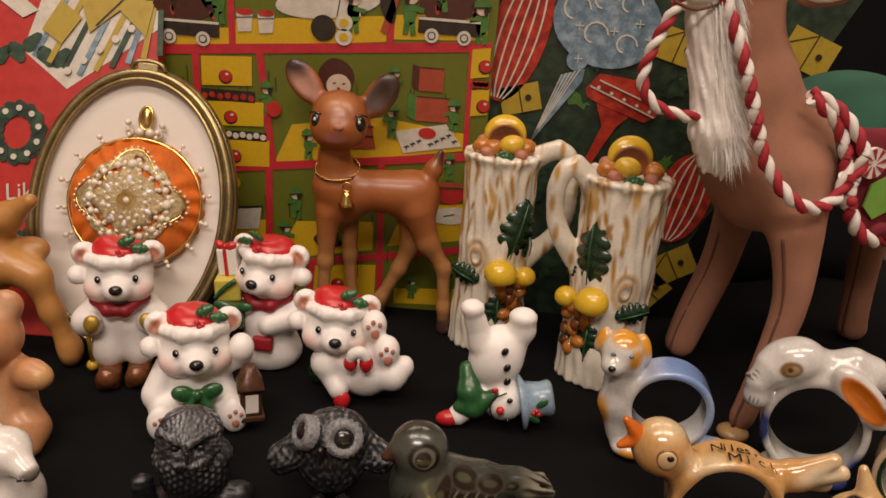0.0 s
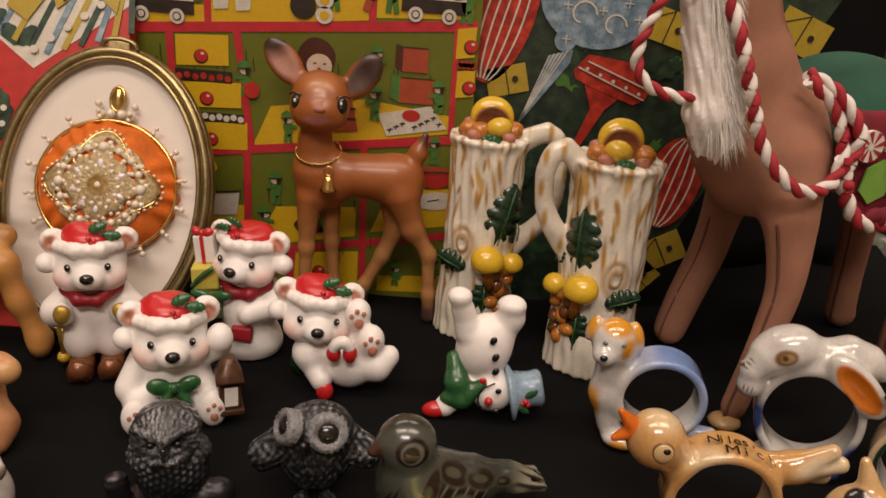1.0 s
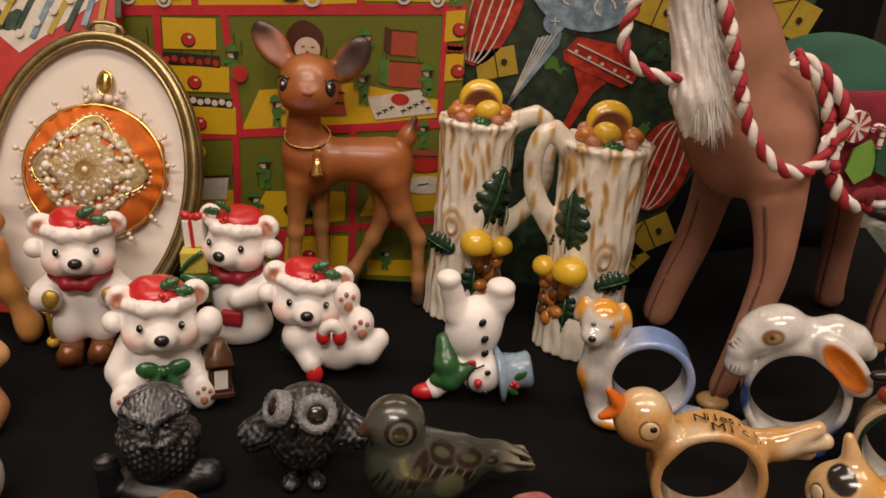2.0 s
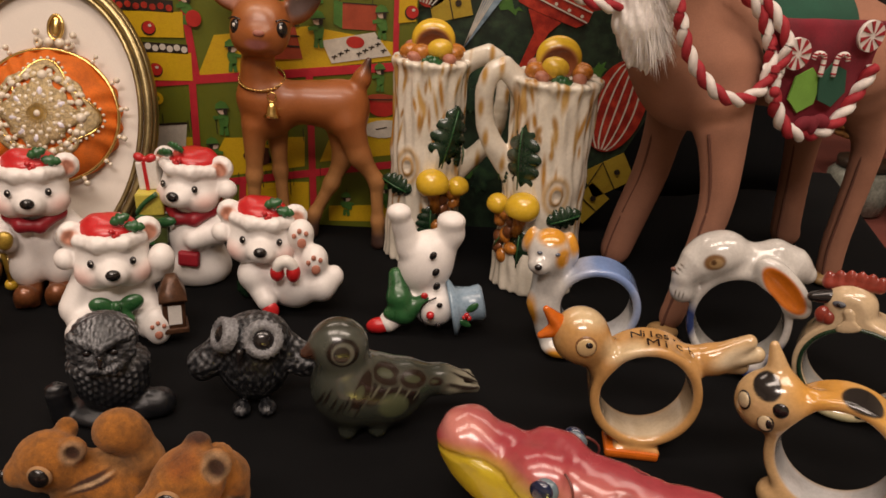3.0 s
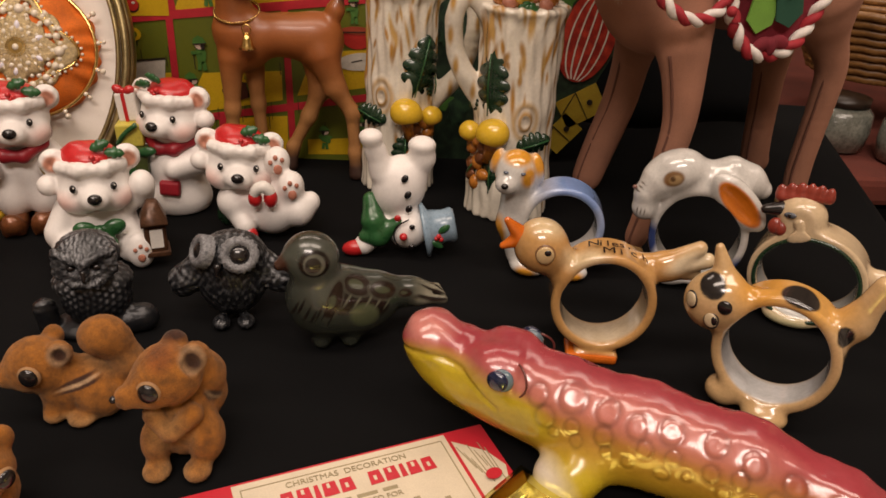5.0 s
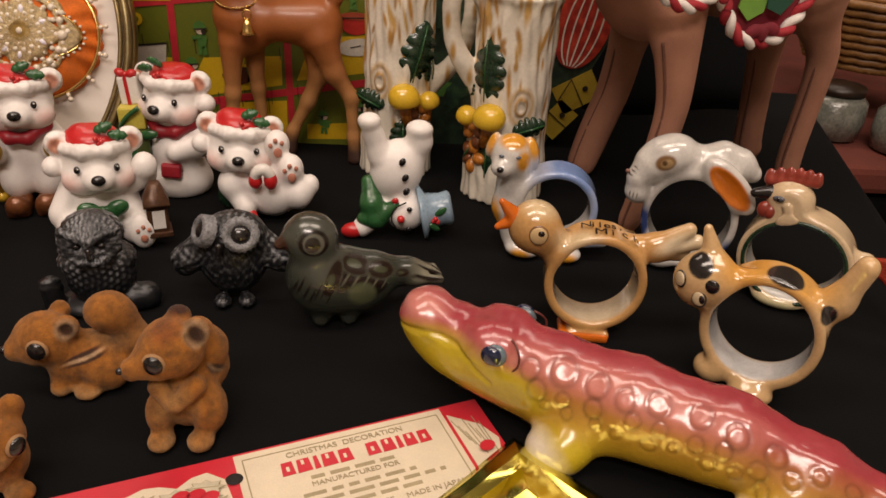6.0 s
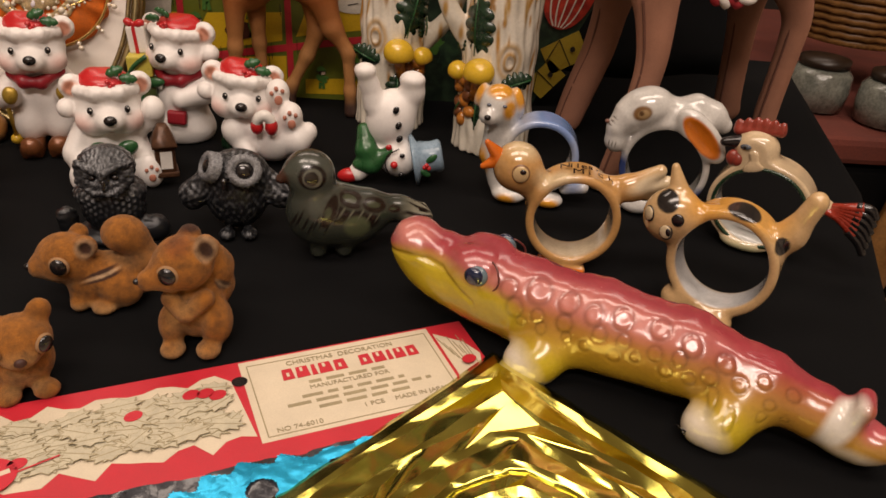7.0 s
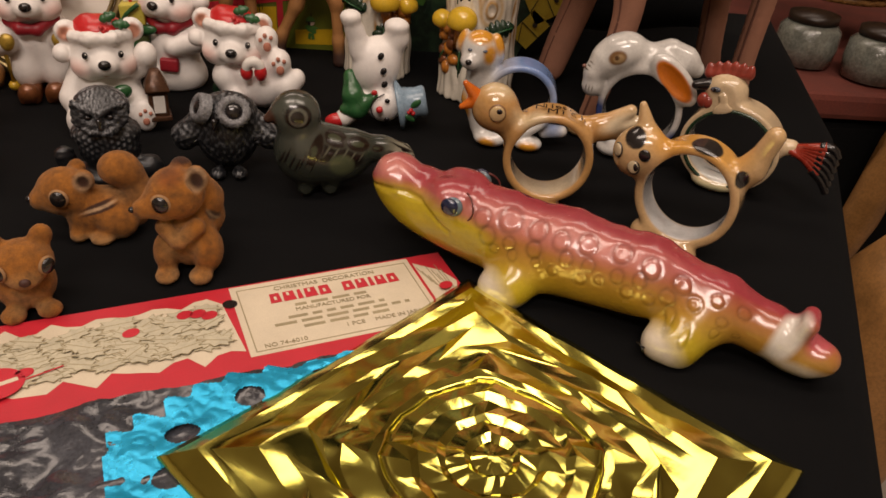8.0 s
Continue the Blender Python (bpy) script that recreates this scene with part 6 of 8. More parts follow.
sq = thing("squirrel_figure", "flocked orange-brown squirrel facing forward with a pale muzzle", "figurine", pose(-0.1170, 0.2030, 0, 0, 0, 25), "flocked squirrels")
c = Clay(0.003, RUST)
c.ell((0.0, 0.002, 0.0125), (0.0135, 0.0125, 0.0125)).ell((0.001, -0.003, 0.0265), (0.0135, 0.0115, 0.0100)).ell((0.001, -0.0115, 0.0235), (0.0075, 0.0060, 0.0052), k=0.003)
c.ell((0.0105, 0.001, 0.0355), (0.0050, 0.0035, 0.0058), (0, 18, 0)).ell((-0.0095, 0.001, 0.0355), (0.0050, 0.0035, 0.0058), (0, -18, 0)).ell((-0.007, -0.010, 0.0035), (0.0055, 0.0055, 0.0035)).ell((0.008, -0.010, 0.0035), (0.0055, 0.0055, 0.0035))
c.paint((0.001, -0.014, 0.0210), (0.0085, 0.007, 0.0058), LIGHT, 0.8).paint((0, -0.011, 0.010), (0.008, 0.006, 0.008), LIGHT, 0.9)
c.relief = lambda p: 0.00018 * np.sin(p[..., 0] * 2500 + 3 * np.sin(p[..., 2] * 900)) * np.sin(p[..., 2] * 2400 + p[..., 1] * 1700)
part("body", c.mesh(0.0007), FLOCK, sq)
for s in (-1, 1):
    squirrel_eye(sq, (0.001 + s * 0.0098, -0.0122, 0.0280), 0.0036, s * 38)
part("nose", balls(((0.001, -0.0172, 0.0240), (0.0026, 0.0016, 0.0020)), seg=10), surface("nose_brown", (0.06, 0.02, 0.012), 0.6), sq)
slim(sq, 0.93, 0.96, 0.95)

# ---- animal napkin rings ----
HONEY, CREAM, PORCELAIN = (0.54, 0.300, 0.105), (0.62, 0.47, 0.27), (0.62, 0.60, 0.56)


def inside(c, cz, ri, half, colour):
    c.paint((0, 0, cz), (ri + 0.0012, half * 0.93 + 0.02, ri + 0.0012), colour, 0.04)


def eye_spot(t, p, r, turn, dark=BLACKPAINT, ring=True):
    e = part("eye", balls((p, (r, r * 0.45, r), (0, 0, turn)), seg=14), WHITEPAINT, t)
    d = Vector((math.sin(radians(turn)), -math.cos(radians(turn)), 0))
    part("pupil", balls((Vector(p) + d * r * 0.36 + Vector((0.0004, 0, 0.0004)), (r * 0.5, r * 0.2, r * 0.55), (0, 0, turn)), seg=12), dark, e)
    return e


def ring_thing(label, m):
    return thing("napkin_ring", label, "napkin ring", m, "animal napkin rings")


ring = ring_thing("tan lustre bird napkin ring with orange beak, lettered on its back", pose(0.1255, 0.3188, 0, 0, 0, -7))
c = Clay(0.003, HONEY)
c.band((0, 0, 0.0300), 0.0205, 0.0250, 0.0105, 0.0020)
c.limb((-0.019, -0.001, 0.042, 0.0085), (-0.028, -0.002, 0.0500, 0.0095), k=0.004).ell((-0.0325, -0.002, 0.0535), (0.0128, 0.0122, 0.0125))
c.limb((0.016, 0.0, 0.0460, 0.0062), (0.028, 0.0, 0.0475, 0.0070), k=0.005)
for tip in ((0.0405, -0.003, 0.0590, 0.0034), (0.0455, -0.002, 0.0530, 0.0036), (0.0405, 0.001, 0.0455, 0.0040)):
    c.limb((0.026, -0.001, 0.0480, 0.0060), tip, k=0.002)
c.bore((0, 0, 0.0300), 0.0203)
c.box((0, 0.0, 0.0025), (0.011, 0.0120, 0.0025), r=0.002, k=0.003)
c.paint((0.046, 0, 0.053), (0.013, 0.02, 0.011), CREAM, 0.7).paint((0, 0, 0.001), (0.02, 0.02, 0.0045), (0.55, 0.13, 0.012), 0.3).paint((-0.030, -0.004, 0.066), (0.010, 0.010, 0.006), CREAM, 0.9)
inside(c, 0.030, 0.0203, 0.0105, (0.58, 0.47, 0.32))
c.paint((0.036, -0.006, 0.053), (0.010, 0.006, 0.0040), (0.74, 0.62, 0.42), 0.8, (0, -25, 0)).paint((-0.012, -0.010, 0.052), (0.010, 0.008, 0.006), CREAM, 0.9)
body = part("body", c.mesh(0.0007), LUSTRE, ring)
ORB = surface("orange_beak_glaze", (0.62, 0.14, 0.012), 0.2, 0.2, 120, 700, 0.05, coat=0.5)
part("beak", Clay(0.0015).limb((-0.0425, -0.003, 0.0580, 0.0045), (-0.0495, -0.005, 0.0655, 0.0016)).limb((-0.0425, -0.003, 0.0565, 0.0042), (-0.0505, -0.005, 0.0530, 0.0016)).mesh(0.0006), ORB, ring, "open orange beak")
part("foot", block((-0.002, -0.0045, 0.0022), (0.0125, 0.0085, 0.0021), bevel=0.0015), ORB, ring, "orange foot")
er = part("eye_ring", balls(((-0.0310, -0.0136, 0.0545), (0.0048, 0.0012, 0.0048)), seg=16), surface("brown_line", (0.22, 0.11, 0.045), 0.3), ring)
ey = part("eye", balls(((-0.0310, -0.0145, 0.0544), (0.0042, 0.0012, 0.0042)), seg=16), surface("tan_glaze", (0.56, 0.40, 0.20), 0.2, 0.1), er)
part("pupil", balls(((-0.0300, -0.0154, 0.0560), (0.0017, 0.0006, 0.0014)), seg=12), BLACKPAINT, er)
for word, y, x0, x1, size in (("Niles,", -0.0025, -0.0080, 0.0085, 0.0078), ("Mich", -0.0097, -0.0015, 0.0155, 0.0086)):
    for i, ch in enumerate(word):
        x = x0 + (x1 - x0) * i / (len(word) - 1)
        a = math.asin(x / 0.0254)
        lettering(ch, size, BLACKPAINT, ring, pose(x, y, 0.0331 + 0.0272 * math.cos(a) + 0.22 * max(x - 0.004, 0) + 0.15 * max(-0.003 - x, 0), 0, math.degrees(a), -3))

slim(ring, 1.0, 1.0, 1.07)
ring = ring_thing("white and orange dog napkin ring with a pale blue band", pose(0.1195, 0.399, 0, 0, 0, -8))
c = Clay(0.004, (0.62, 0.60, 0.56))
c.band((0, 0, 0.0335), 0.0195, 0.0240, 0.0105, 0.0020)
c.ell((-0.0290, -0.003, 0.0630), (0.0120, 0.0115, 0.0122)).ell((-0.0335, -0.0115, 0.0580), (0.0065, 0.0068, 0.0055), k=0.003).limb((-0.026, 0, 0.055, 0.010), (-0.028, -0.001, 0.030, 0.0085), (-0.024, -0.002, 0.012, 0.0065), k=0.005)
c.ell((-0.0400, 0.001, 0.0665), (0.0035, 0.0050, 0.0078), (0, 18, 0), k=0.002).ell((-0.0175, -0.001, 0.0645), (0.0042, 0.0052, 0.0095), (0, -14, 0), k=0.002)
c.bore((0, 0, 0.0335), 0.0193)
c.ell((-0.016, -0.006, 0.0055), (0.011, 0.0085, 0.0055)).ell((0.009, -0.007, 0.0050), (0.0095, 0.0080, 0.0050)).limb((0.020, 0.0, 0.012, 0.005), (0.030, -0.003, 0.014, 0.004), k=0.003)
c.paint((0.008, 0, 0.052), (0.022, 0.03, 0.014), (0.20, 0.30, 0.56), 0.8).paint((0.024, 0, 0.034), (0.006, 0.03, 0.03), (0.30, 0.38, 0.58), 0.9)
inside(c, 0.0335, 0.0193, 0.0105, (0.58, 0.60, 0.63))
AMBER = (0.66, 0.30, 0.03)
for p, r in (((-0.028, -0.008, 0.0735), (0.009, 0.009, 0.0050)), ((-0.0215, -0.012, 0.0625), (0.0042, 0.006, 0.0060)), ((-0.040, 0.0, 0.067), (0.004, 0.007, 0.008)), ((-0.0170, -0.002, 0.068), (0.005, 0.007, 0.007)), ((-0.0350, -0.005, 0.026), (0.005, 0.006, 0.010)), ((-0.018, -0.013, 0.004), (0.006, 0.005, 0.004)), ((0.009, -0.014, 0.004), (0.007, 0.005, 0.004))):
    c.paint(p, r, AMBER, 0.6)
part("body", c.mesh(0.0007), LUSTRE, ring)
part("nose", balls(((-0.0345, -0.0182, 0.0590), (0.0021, 0.0015, 0.0017)), seg=12), BLACKPAINT, ring)
for x, tr in ((-0.0345, -10), (-0.0250, 25)):
    part("eye", balls(((x, -0.0138, 0.0655), (0.0015, 0.0010, 0.0009), (0, 0, tr)), seg=12), surface("grey_eye", (0.12, 0.14, 0.18), 0.2), ring)

ring = ring_thing("spotted tan cat napkin ring with black patches", pose(0.1920, 0.2715, 0, 0, 0, -32))
c = Clay(0.004, (0.58, 0.38, 0.18))
c.band((0, 0, 0.0330), 0.0215, 0.0262, 0.0100, 0.0020)
c.ell((-0.0280, -0.005, 0.0480), (0.0145, 0.0115, 0.0128), (0, -15, 0)).limb((-0.018, -0.002, 0.045, 0.008), (-0.026, -0.004, 0.048, 0.009), k=0.004)
c.limb((-0.0270, -0.003, 0.0560, 0.0058), (-0.0325, -0.003, 0.0695, 0.0020), k=0.003).limb((-0.0180, -0.004, 0.0505, 0.0060), (-0.0105, -0.004, 0.0545, 0.0026), k=0.003)
c.limb((0.019, 0.002, 0.0420, 0.0055), (0.0255, 0.002, 0.0520, 0.0058), (0.0315, 0.001, 0.0690, 0.0048), k=0.006)
c.bore((0, 0, 0.0330), 0.0213)
c.ell((0.003, -0.008, 0.0052), (0.0100, 0.0078, 0.0052)).ell((-0.016, -0.004, 0.0085), (0.0085, 0.0080, 0.0065))
inside(c, 0.033, 0.0213, 0.0100, (0.62, 0.62, 0.61))
c.paint((-0.012, 0, 0.058), (0.012, 0.02, 0.010), (0.60, 0.30, 0.06), 0.9).paint((0.012, 0, 0.058), (0.012, 0.02, 0.007), (0.62, 0.33, 0.08), 0.9)
for p, r, tn in (((-0.0312, -0.0145, 0.0575), (0.0064, 0.010, 0.0048), 20), ((0.004, -0.004, 0.0600), (0.0095, 0.010, 0.0042), 5), ((0.0225, -0.003, 0.0480), (0.0040, 0.007, 0.0050), 30)):
    c.paint(p, r, (0.020, 0.017, 0.016), 0.12, (0, tn, 0))
part("body", c.mesh(0.0007), LUSTRE, ring)
part("nose", balls(((-0.0235, -0.0158, 0.0508), (0.0032, 0.0014, 0.0030)), seg=14), BLACKPAINT, ring)
for x, z, tr in ((-0.0375, 0.0495, -38), (-0.0275, 0.0440, -5)):
    ey = -0.0138 if tr < -20 else -0.0160
    e = part("eye", balls(((x, ey, z), (0.0034, 0.0012, 0.0038), (0, -20, tr)), seg=14), surface("cat_eye_line", (0.03, 0.02, 0.015), 0.3), ring)
    part("eye_white", balls(((x - 0.0002, ey - 0.0006, z + 0.0002), (0.0029, 0.0010, 0.0031), (0, -20, tr)), seg=14), surface("cat_eye_cream", (0.60, 0.48, 0.30), 0.3), e)
    part("pupil", balls(((x + 0.0012, ey - 0.0013, z + 0.0006), (0.0014, 0.0006, 0.0019), (0, -20, tr)), seg=12), BLACKPAINT, e)

slim(ring, 1.0, 1.0, 1.10)
ring = ring_thing("white rabbit napkin ring with orange-lined ears and blue base", pose(0.1965, 0.3890, 0, 0, 0, -20))
c = Clay(0.004, PORCELAIN)
c.band((0, 0, 0.0310), 0.0225, 0.0268, 0.0105, 0.0020)
c.ell((-0.0190, -0.003, 0.0615), (0.0165, 0.0125, 0.0112), (0, -20, 0)).limb((-0.028, -0.007, 0.0550, 0.0090), (-0.0320, -0.009, 0.0500, 0.0070), k=0.004)
c.limb((-0.014, 0, 0.0600, 0.0105), (-0.001, 0.001, 0.0585, 0.0088), (0.011, 0.002, 0.0620, 0.0092), (0.021, 0.003, 0.0605, 0.0078), (0.0290, 0.004, 0.0570, 0.0045), k=0.005)
c.ell((0.0170, -0.0110, 0.0535), (0.0190, 0.0050, 0.0086), (0, 38, 0), k=0.004).ell((0.0172, -0.0158, 0.0535), (0.0155, 0.0026, 0.0060), (0, 38, 0), cut=True, k=0.001)
c.ell((-0.0315, -0.008, 0.0425), (0.0072, 0.0075, 0.0068), k=0.003)
c.bore((0, 0, 0.0310), 0.0223)
c.ell((-0.012, -0.003, 0.0055), (0.0105, 0.0095, 0.0055)).ell((0.014, -0.003, 0.0055), (0.0095, 0.0095, 0.0055))
c.paint((0.0172, -0.0155, 0.0535), (0.0160, 0.0050, 0.0064), (0.56, 0.15, 0.012), 0.15, (0, 38, 0)).paint((-0.0255, 0, 0.026), (0.006, 0.02, 0.011), (0.03, 0.05, 0.16), 0.5).paint((0.025, 0, 0.016), (0.008, 0.02, 0.009), (0.03, 0.05, 0.16), 0.5).paint((0.016, 0, 0.004), (0.014, 0.02, 0.006), (0.03, 0.05, 0.16), 0.4)
inside(c, 0.031, 0.0223, 0.0110, (0.60, 0.60, 0.56))
for p in ((-0.0365, -0.0145, 0.0545), (-0.0375, -0.0140, 0.0525), (-0.0355, -0.0145, 0.0565)):
    c.paint(p, (0.0028, 0.003, 0.0005), (0.12, 0.10, 0.08), 0.6, (0, 15, 0))
for i in range(3):
    c.paint((-0.0350 + 0.002 * i, -0.0125, 0.0420), (0.0004, 0.004, 0.0022), (0.12, 0.10, 0.08), 0.6)
c.paint((-0.0190, -0.0145, 0.0615), (0.0056, 0.005, 0.0040), (0.20, 0.10, 0.035), 0.25, (0, -18, 0)).paint((-0.0180, -0.0150, 0.0612), (0.0034, 0.005, 0.0024), (0.40, 0.27, 0.13), 0.4, (0, -18, 0)).paint((-0.0195, -0.0150, 0.0615), (0.0014, 0.005, 0.0014), (0.10, 0.05, 0.02), 0.4)
part("body", c.mesh(0.0007), LUSTRE, ring)
part("nose", balls(((-0.0385, -0.0125, 0.0535), (0.0014, 0.0012, 0.0011)), seg=10), surface("rabbit_nose", (0.25, 0.12, 0.09), 0.3), ring)

slim(ring, 1.0, 1.0, 1.12)
ring = ring_thing("cream hen napkin ring with red comb and green trim", pose(0.2456, 0.3521, 0, 0, 0, -32))
c = Clay(0.004, (0.62, 0.47, 0.29))
c.band((0, 0, 0.0300), 0.0230, 0.0278, 0.0115, 0.0020)
c.limb((-0.008, 0, 0.050, 0.0120), (-0.0095, -0.002, 0.0600, 0.0105), k=0.006).ell((-0.0105, -0.002, 0.0640), (0.0112, 0.0098, 0.0095))
c.limb((0.024, 0, 0.036, 0.0055), (0.031, 0.001, 0.037, 0.0050), k=0.004)
c.bore((0, 0, 0.0300), 0.0228)
c.box((0, -0.0115, 0.030), (0.05, 0.0006, 0.05), r=0.0002, cut=True, k=0.001)
c.ell((-0.004, -0.006, 0.0050), (0.0120, 0.0090, 0.0050))
c.paint((-0.004, -0.006, 0.003), (0.014, 0.012, 0.006), (0.56, 0.52, 0.30), 0.4)
inside(c, 0.030, 0.0228, 0.0115, (0.60, 0.60, 0.56))
part("body", c.mesh(0.0007), LUSTRE, ring)
part("green_trim", tube([(0.0243 * math.cos(t), -0.0113, 0.030 + 0.0243 * math.sin(t)) for t in [2 * math.pi * i / 64 for i in range(64)]], 0.0011, 8, True), DARKGREEN, ring, "dark green painted trim")
COMB = surface("comb_red", (0.30, 0.045, 0.028), 0.3, 0.3, 150, 700, 0.1, coat=0.4)
comb = Clay(0.002).limb((-0.0215, -0.002, 0.0705, 0.0026), (-0.001, -0.001, 0.0745, 0.0026))
for i in range(6):
    comb.ell((-0.0225 + 0.0044 * i, -0.0018, 0.0742 + 0.0010 * i - 0.0003 * (i - 2) ** 2), (0.0022, 0.0020, 0.0044))
part("comb", comb.mesh(0.0006), COMB, ring, "scalloped red comb")
part("beak", Clay(0.0015).limb((-0.0200, -0.005, 0.0650, 0.0040), (-0.0265, -0.007, 0.0635, 0.0026)).mesh(0.0006), BLACKPAINT, ring, "black beak")
part("wattle", balls(((-0.0205, -0.0085, 0.0560), (0.0034, 0.0030, 0.0048)), ((-0.0175, -0.0095, 0.0555), (0.0030, 0.0026, 0.0040))), COMB, ring, "red wattle")
e = part("eye", balls(((-0.0150, -0.0112, 0.0648), (0.0032, 0.0012, 0.0017), (0, -12, -20)), seg=12), surface("hen_eye", (0.10, 0.11, 0.13), 0.2), ring)
part("pupil", balls(((-0.0150, -0.0121, 0.0648), (0.0012, 0.0005, 0.0012)), seg=10), BLACKPAINT, e)
for i in range(6):
    a = -42 + 15 * i
    col = surface("tail_feather_glaze", (0.34, 0.035, 0.018), 0.25, 0.3, 150, 700, 0.05, coat=0.5)
    f = part("tail_feather", tube(curve_points([(0.031, -0.002 + 0.001 * i, 0.0365), (0.040, -0.003, 0.0375 + 0.0030 * (i - 2.5) * 0.5), (0.049, -0.003, 0.0355 + 0.0035 * (i - 2.5))], 5), lambda q: 0.0022 + 0.0008 * q, 8), col, ring, "red tail feather with a black tip")
    part("feather_tip", tube(curve_points([(0.0455, -0.003, 0.0362 + 0.0030 * (i - 2.5)), (0.052, -0.003, 0.0335 + 0.0042 * (i - 2.5)), (0.056, -0.002, 0.0275 + 0.0046 * (i - 2.5))], 5), lambda q: 0.0031 - 0.001 * q, 8), BLACKPAINT, f)

slim(ring, 1.06, 1.0, 0.98)

# ---- ceramic crocodile ----
croc = thing("crocodile_figure", "pink and yellow glazed ceramic crocodile lying on the cloth", "figurine", pose(0.1300, 0.2235, 0, 0, 0, -29))
tagged(croc, category="figurine")
PINK, ROSE, LEMON = (0.33, 0.046, 0.056), (0.52, 0.19, 0.16), (0.46, 0.34, 0.020)
c = Clay(0.006, PINK)
c.limb((-0.108, 0, 0.0385, 0.0105), (-0.090, 0, 0.0340, 0.0120), (-0.068, 0, 0.0315, 0.0165), (-0.045, 0, 0.0280, 0.0175), (-0.01, 0, 0.0275, 0.0185), (0.03, 0, 0.0265, 0.0180), (0.065, 0, 0.0220, 0.0145), (0.090, 0, 0.0180, 0.0110), (0.104, 0, 0.0140, 0.0092), k=0.006)
c.ell((-0.078, 0, 0.0265), (0.030, 0.0150, 0.0125), (0, 10, 0)).ell((-0.107, 0, 0.0385), (0.0120, 0.0135, 0.0120)).ell((-0.072, -0.008, 0.0395), (0.0120, 0.0090, 0.0095)).ell((-0.072, 0.008, 0.0395), (0.0120, 0.0090, 0.0095))
for x, sy in ((-0.026, -1), (0.058, -1), (-0.026, 1), (0.058, 1)):
    c.limb((x, sy * 0.011, 0.014, 0.0125), (x - 0.005, sy * 0.0185, 0.0085, 0.0105), (x - 0.012, sy * 0.0210, 0.0075, 0.0080), k=0.007)
c.ell((-0.090, -0.001, 0.0255), (0.026, 0.0135, 0.0130), (0, 14, 0)).ell((-0.02, 0, 0.018), (0.075, 0.0160, 0.0160))
c.limb((0.100, 0, 0.013, 0.0100), (0.108, -0.003, 0.0130, 0.0095), k=0.005).box((0.1015, -0.002, 0.0220), (0.0040, 0.0085, 0.0135), (0, 18, 0), 0.004, k=0.005).limb((0.103, 0, 0.012, 0.009), (0.1145, -0.004, 0.0150, 0.0075), k=0.004)
c.box((0, 0, -0.02), (0.2, 0.1, 0.0202), r=0.0005, cut=True, k=0.002)
g = random.Random(8)
# round scales pressed in rows down each flank: place along the body, angle from the top, radius
spots = []
for row, (angle, step, size) in enumerate(((46, 0.0135, 0.0048), (72, 0.0125, 0.0036), (94, 0.0112, 0.0026))):
    x = -0.050 + 0.004 * row
    while x < 0.078:
        spots.append((x + g.uniform(-0.0015, 0.0015), radians(angle + g.uniform(-7, 7)), size * g.uniform(0.8, 1.15) * (1 - max(x - 0.03, 0) * 6)))
        x += step * g.uniform(0.9, 1.15)


def flank(p):
    """Angle from the top round the body's axis, and the radius there."""
    z0 = 0.0275 - np.maximum(p[..., 0] - 0.03, 0) * 0.17
    return np.arctan2(np.abs(p[..., 1]), p[..., 2] - z0)


def scales(p):
    d = np.zeros(p.shape[:-1], np.float32)
    th = flank(p)
    for x, a, r in spots:
        q = np.sqrt((p[..., 0] - x) ** 2 + ((th - a) * 0.0165) ** 2) / r
        d += 0.00034 * np.exp(-((q - 1) / 0.20) ** 2) - 0.00018 * np.exp(-((q - 0.66) / 0.28) ** 2)
    along = np.clip(1 - np.abs(p[..., 0] - 0.015) / 0.085, 0, 1)
    d -= 0.0009 * np.exp(-((th - 0.44) / 0.20) ** 2) * np.minimum(along * 3, 1) * (0.75 + 0.25 * np.sin(p[..., 0] * 560))
    lip = np.abs(p[..., 2] - (0.0365 + 0.0022 * np.sin((p[..., 0] + 0.12) * 75) - np.maximum(p[..., 0] + 0.085, 0) * 0.45))
    d += np.where((p[..., 0] < -0.066) & (p[..., 1] < 0.004), 0.0012 * np.exp(-(lip / 0.0011) ** 2), 0)
    d += 0.0004 * np.sin(p[..., 0] * 420 + p[..., 1] * 300) * np.sin(p[..., 2] * 380) * (p[..., 0] < -0.06) * (p[..., 2] > 0.036)
    return d


c.relief = scales
c.paint((-0.02, 0, 0.055), (0.11, 0.0055, 0.014), (0.27, 0.026, 0.040), 0.7)
c.paint((0, -0.036, 0.002), (0.5, 0.029, 0.0345), LEMON, 0.9).paint((-0.085, -0.022, 0.031), (0.036, 0.017, 0.0130), LEMON, 0.4, (0, 10, 0)).paint((-0.100, -0.006, 0.0265), (0.034, 0.03, 0.0110), LEMON, 0.35, (0, 8, 0)).paint((-0.058, -0.018, 0.026), (0.016, 0.010, 0.010), LEMON, 0.6)
c.paint((-0.010, -0.014, 0.042), (0.06, 0.010, 0.0060), ROSE, 1.2).paint((-0.108, -0.006, 0.0480), (0.012, 0.012, 0.006), ROSE, 0.9).paint((-0.01, 0, 0.053), (0.10, 0.0055, 0.010), (0.33, 0.05, 0.06), 0.8)
c.paint((0, 0, -0.004), (0.3, 0.05, 0.0085), (0.62, 0.56, 0.40), 0.5)
for x in (-0.038, 0.046):
    c.paint((x, -0.024, 0.006), (0.013, 0.012, 0.011), (0.66, 0.58, 0.48), 0.5)
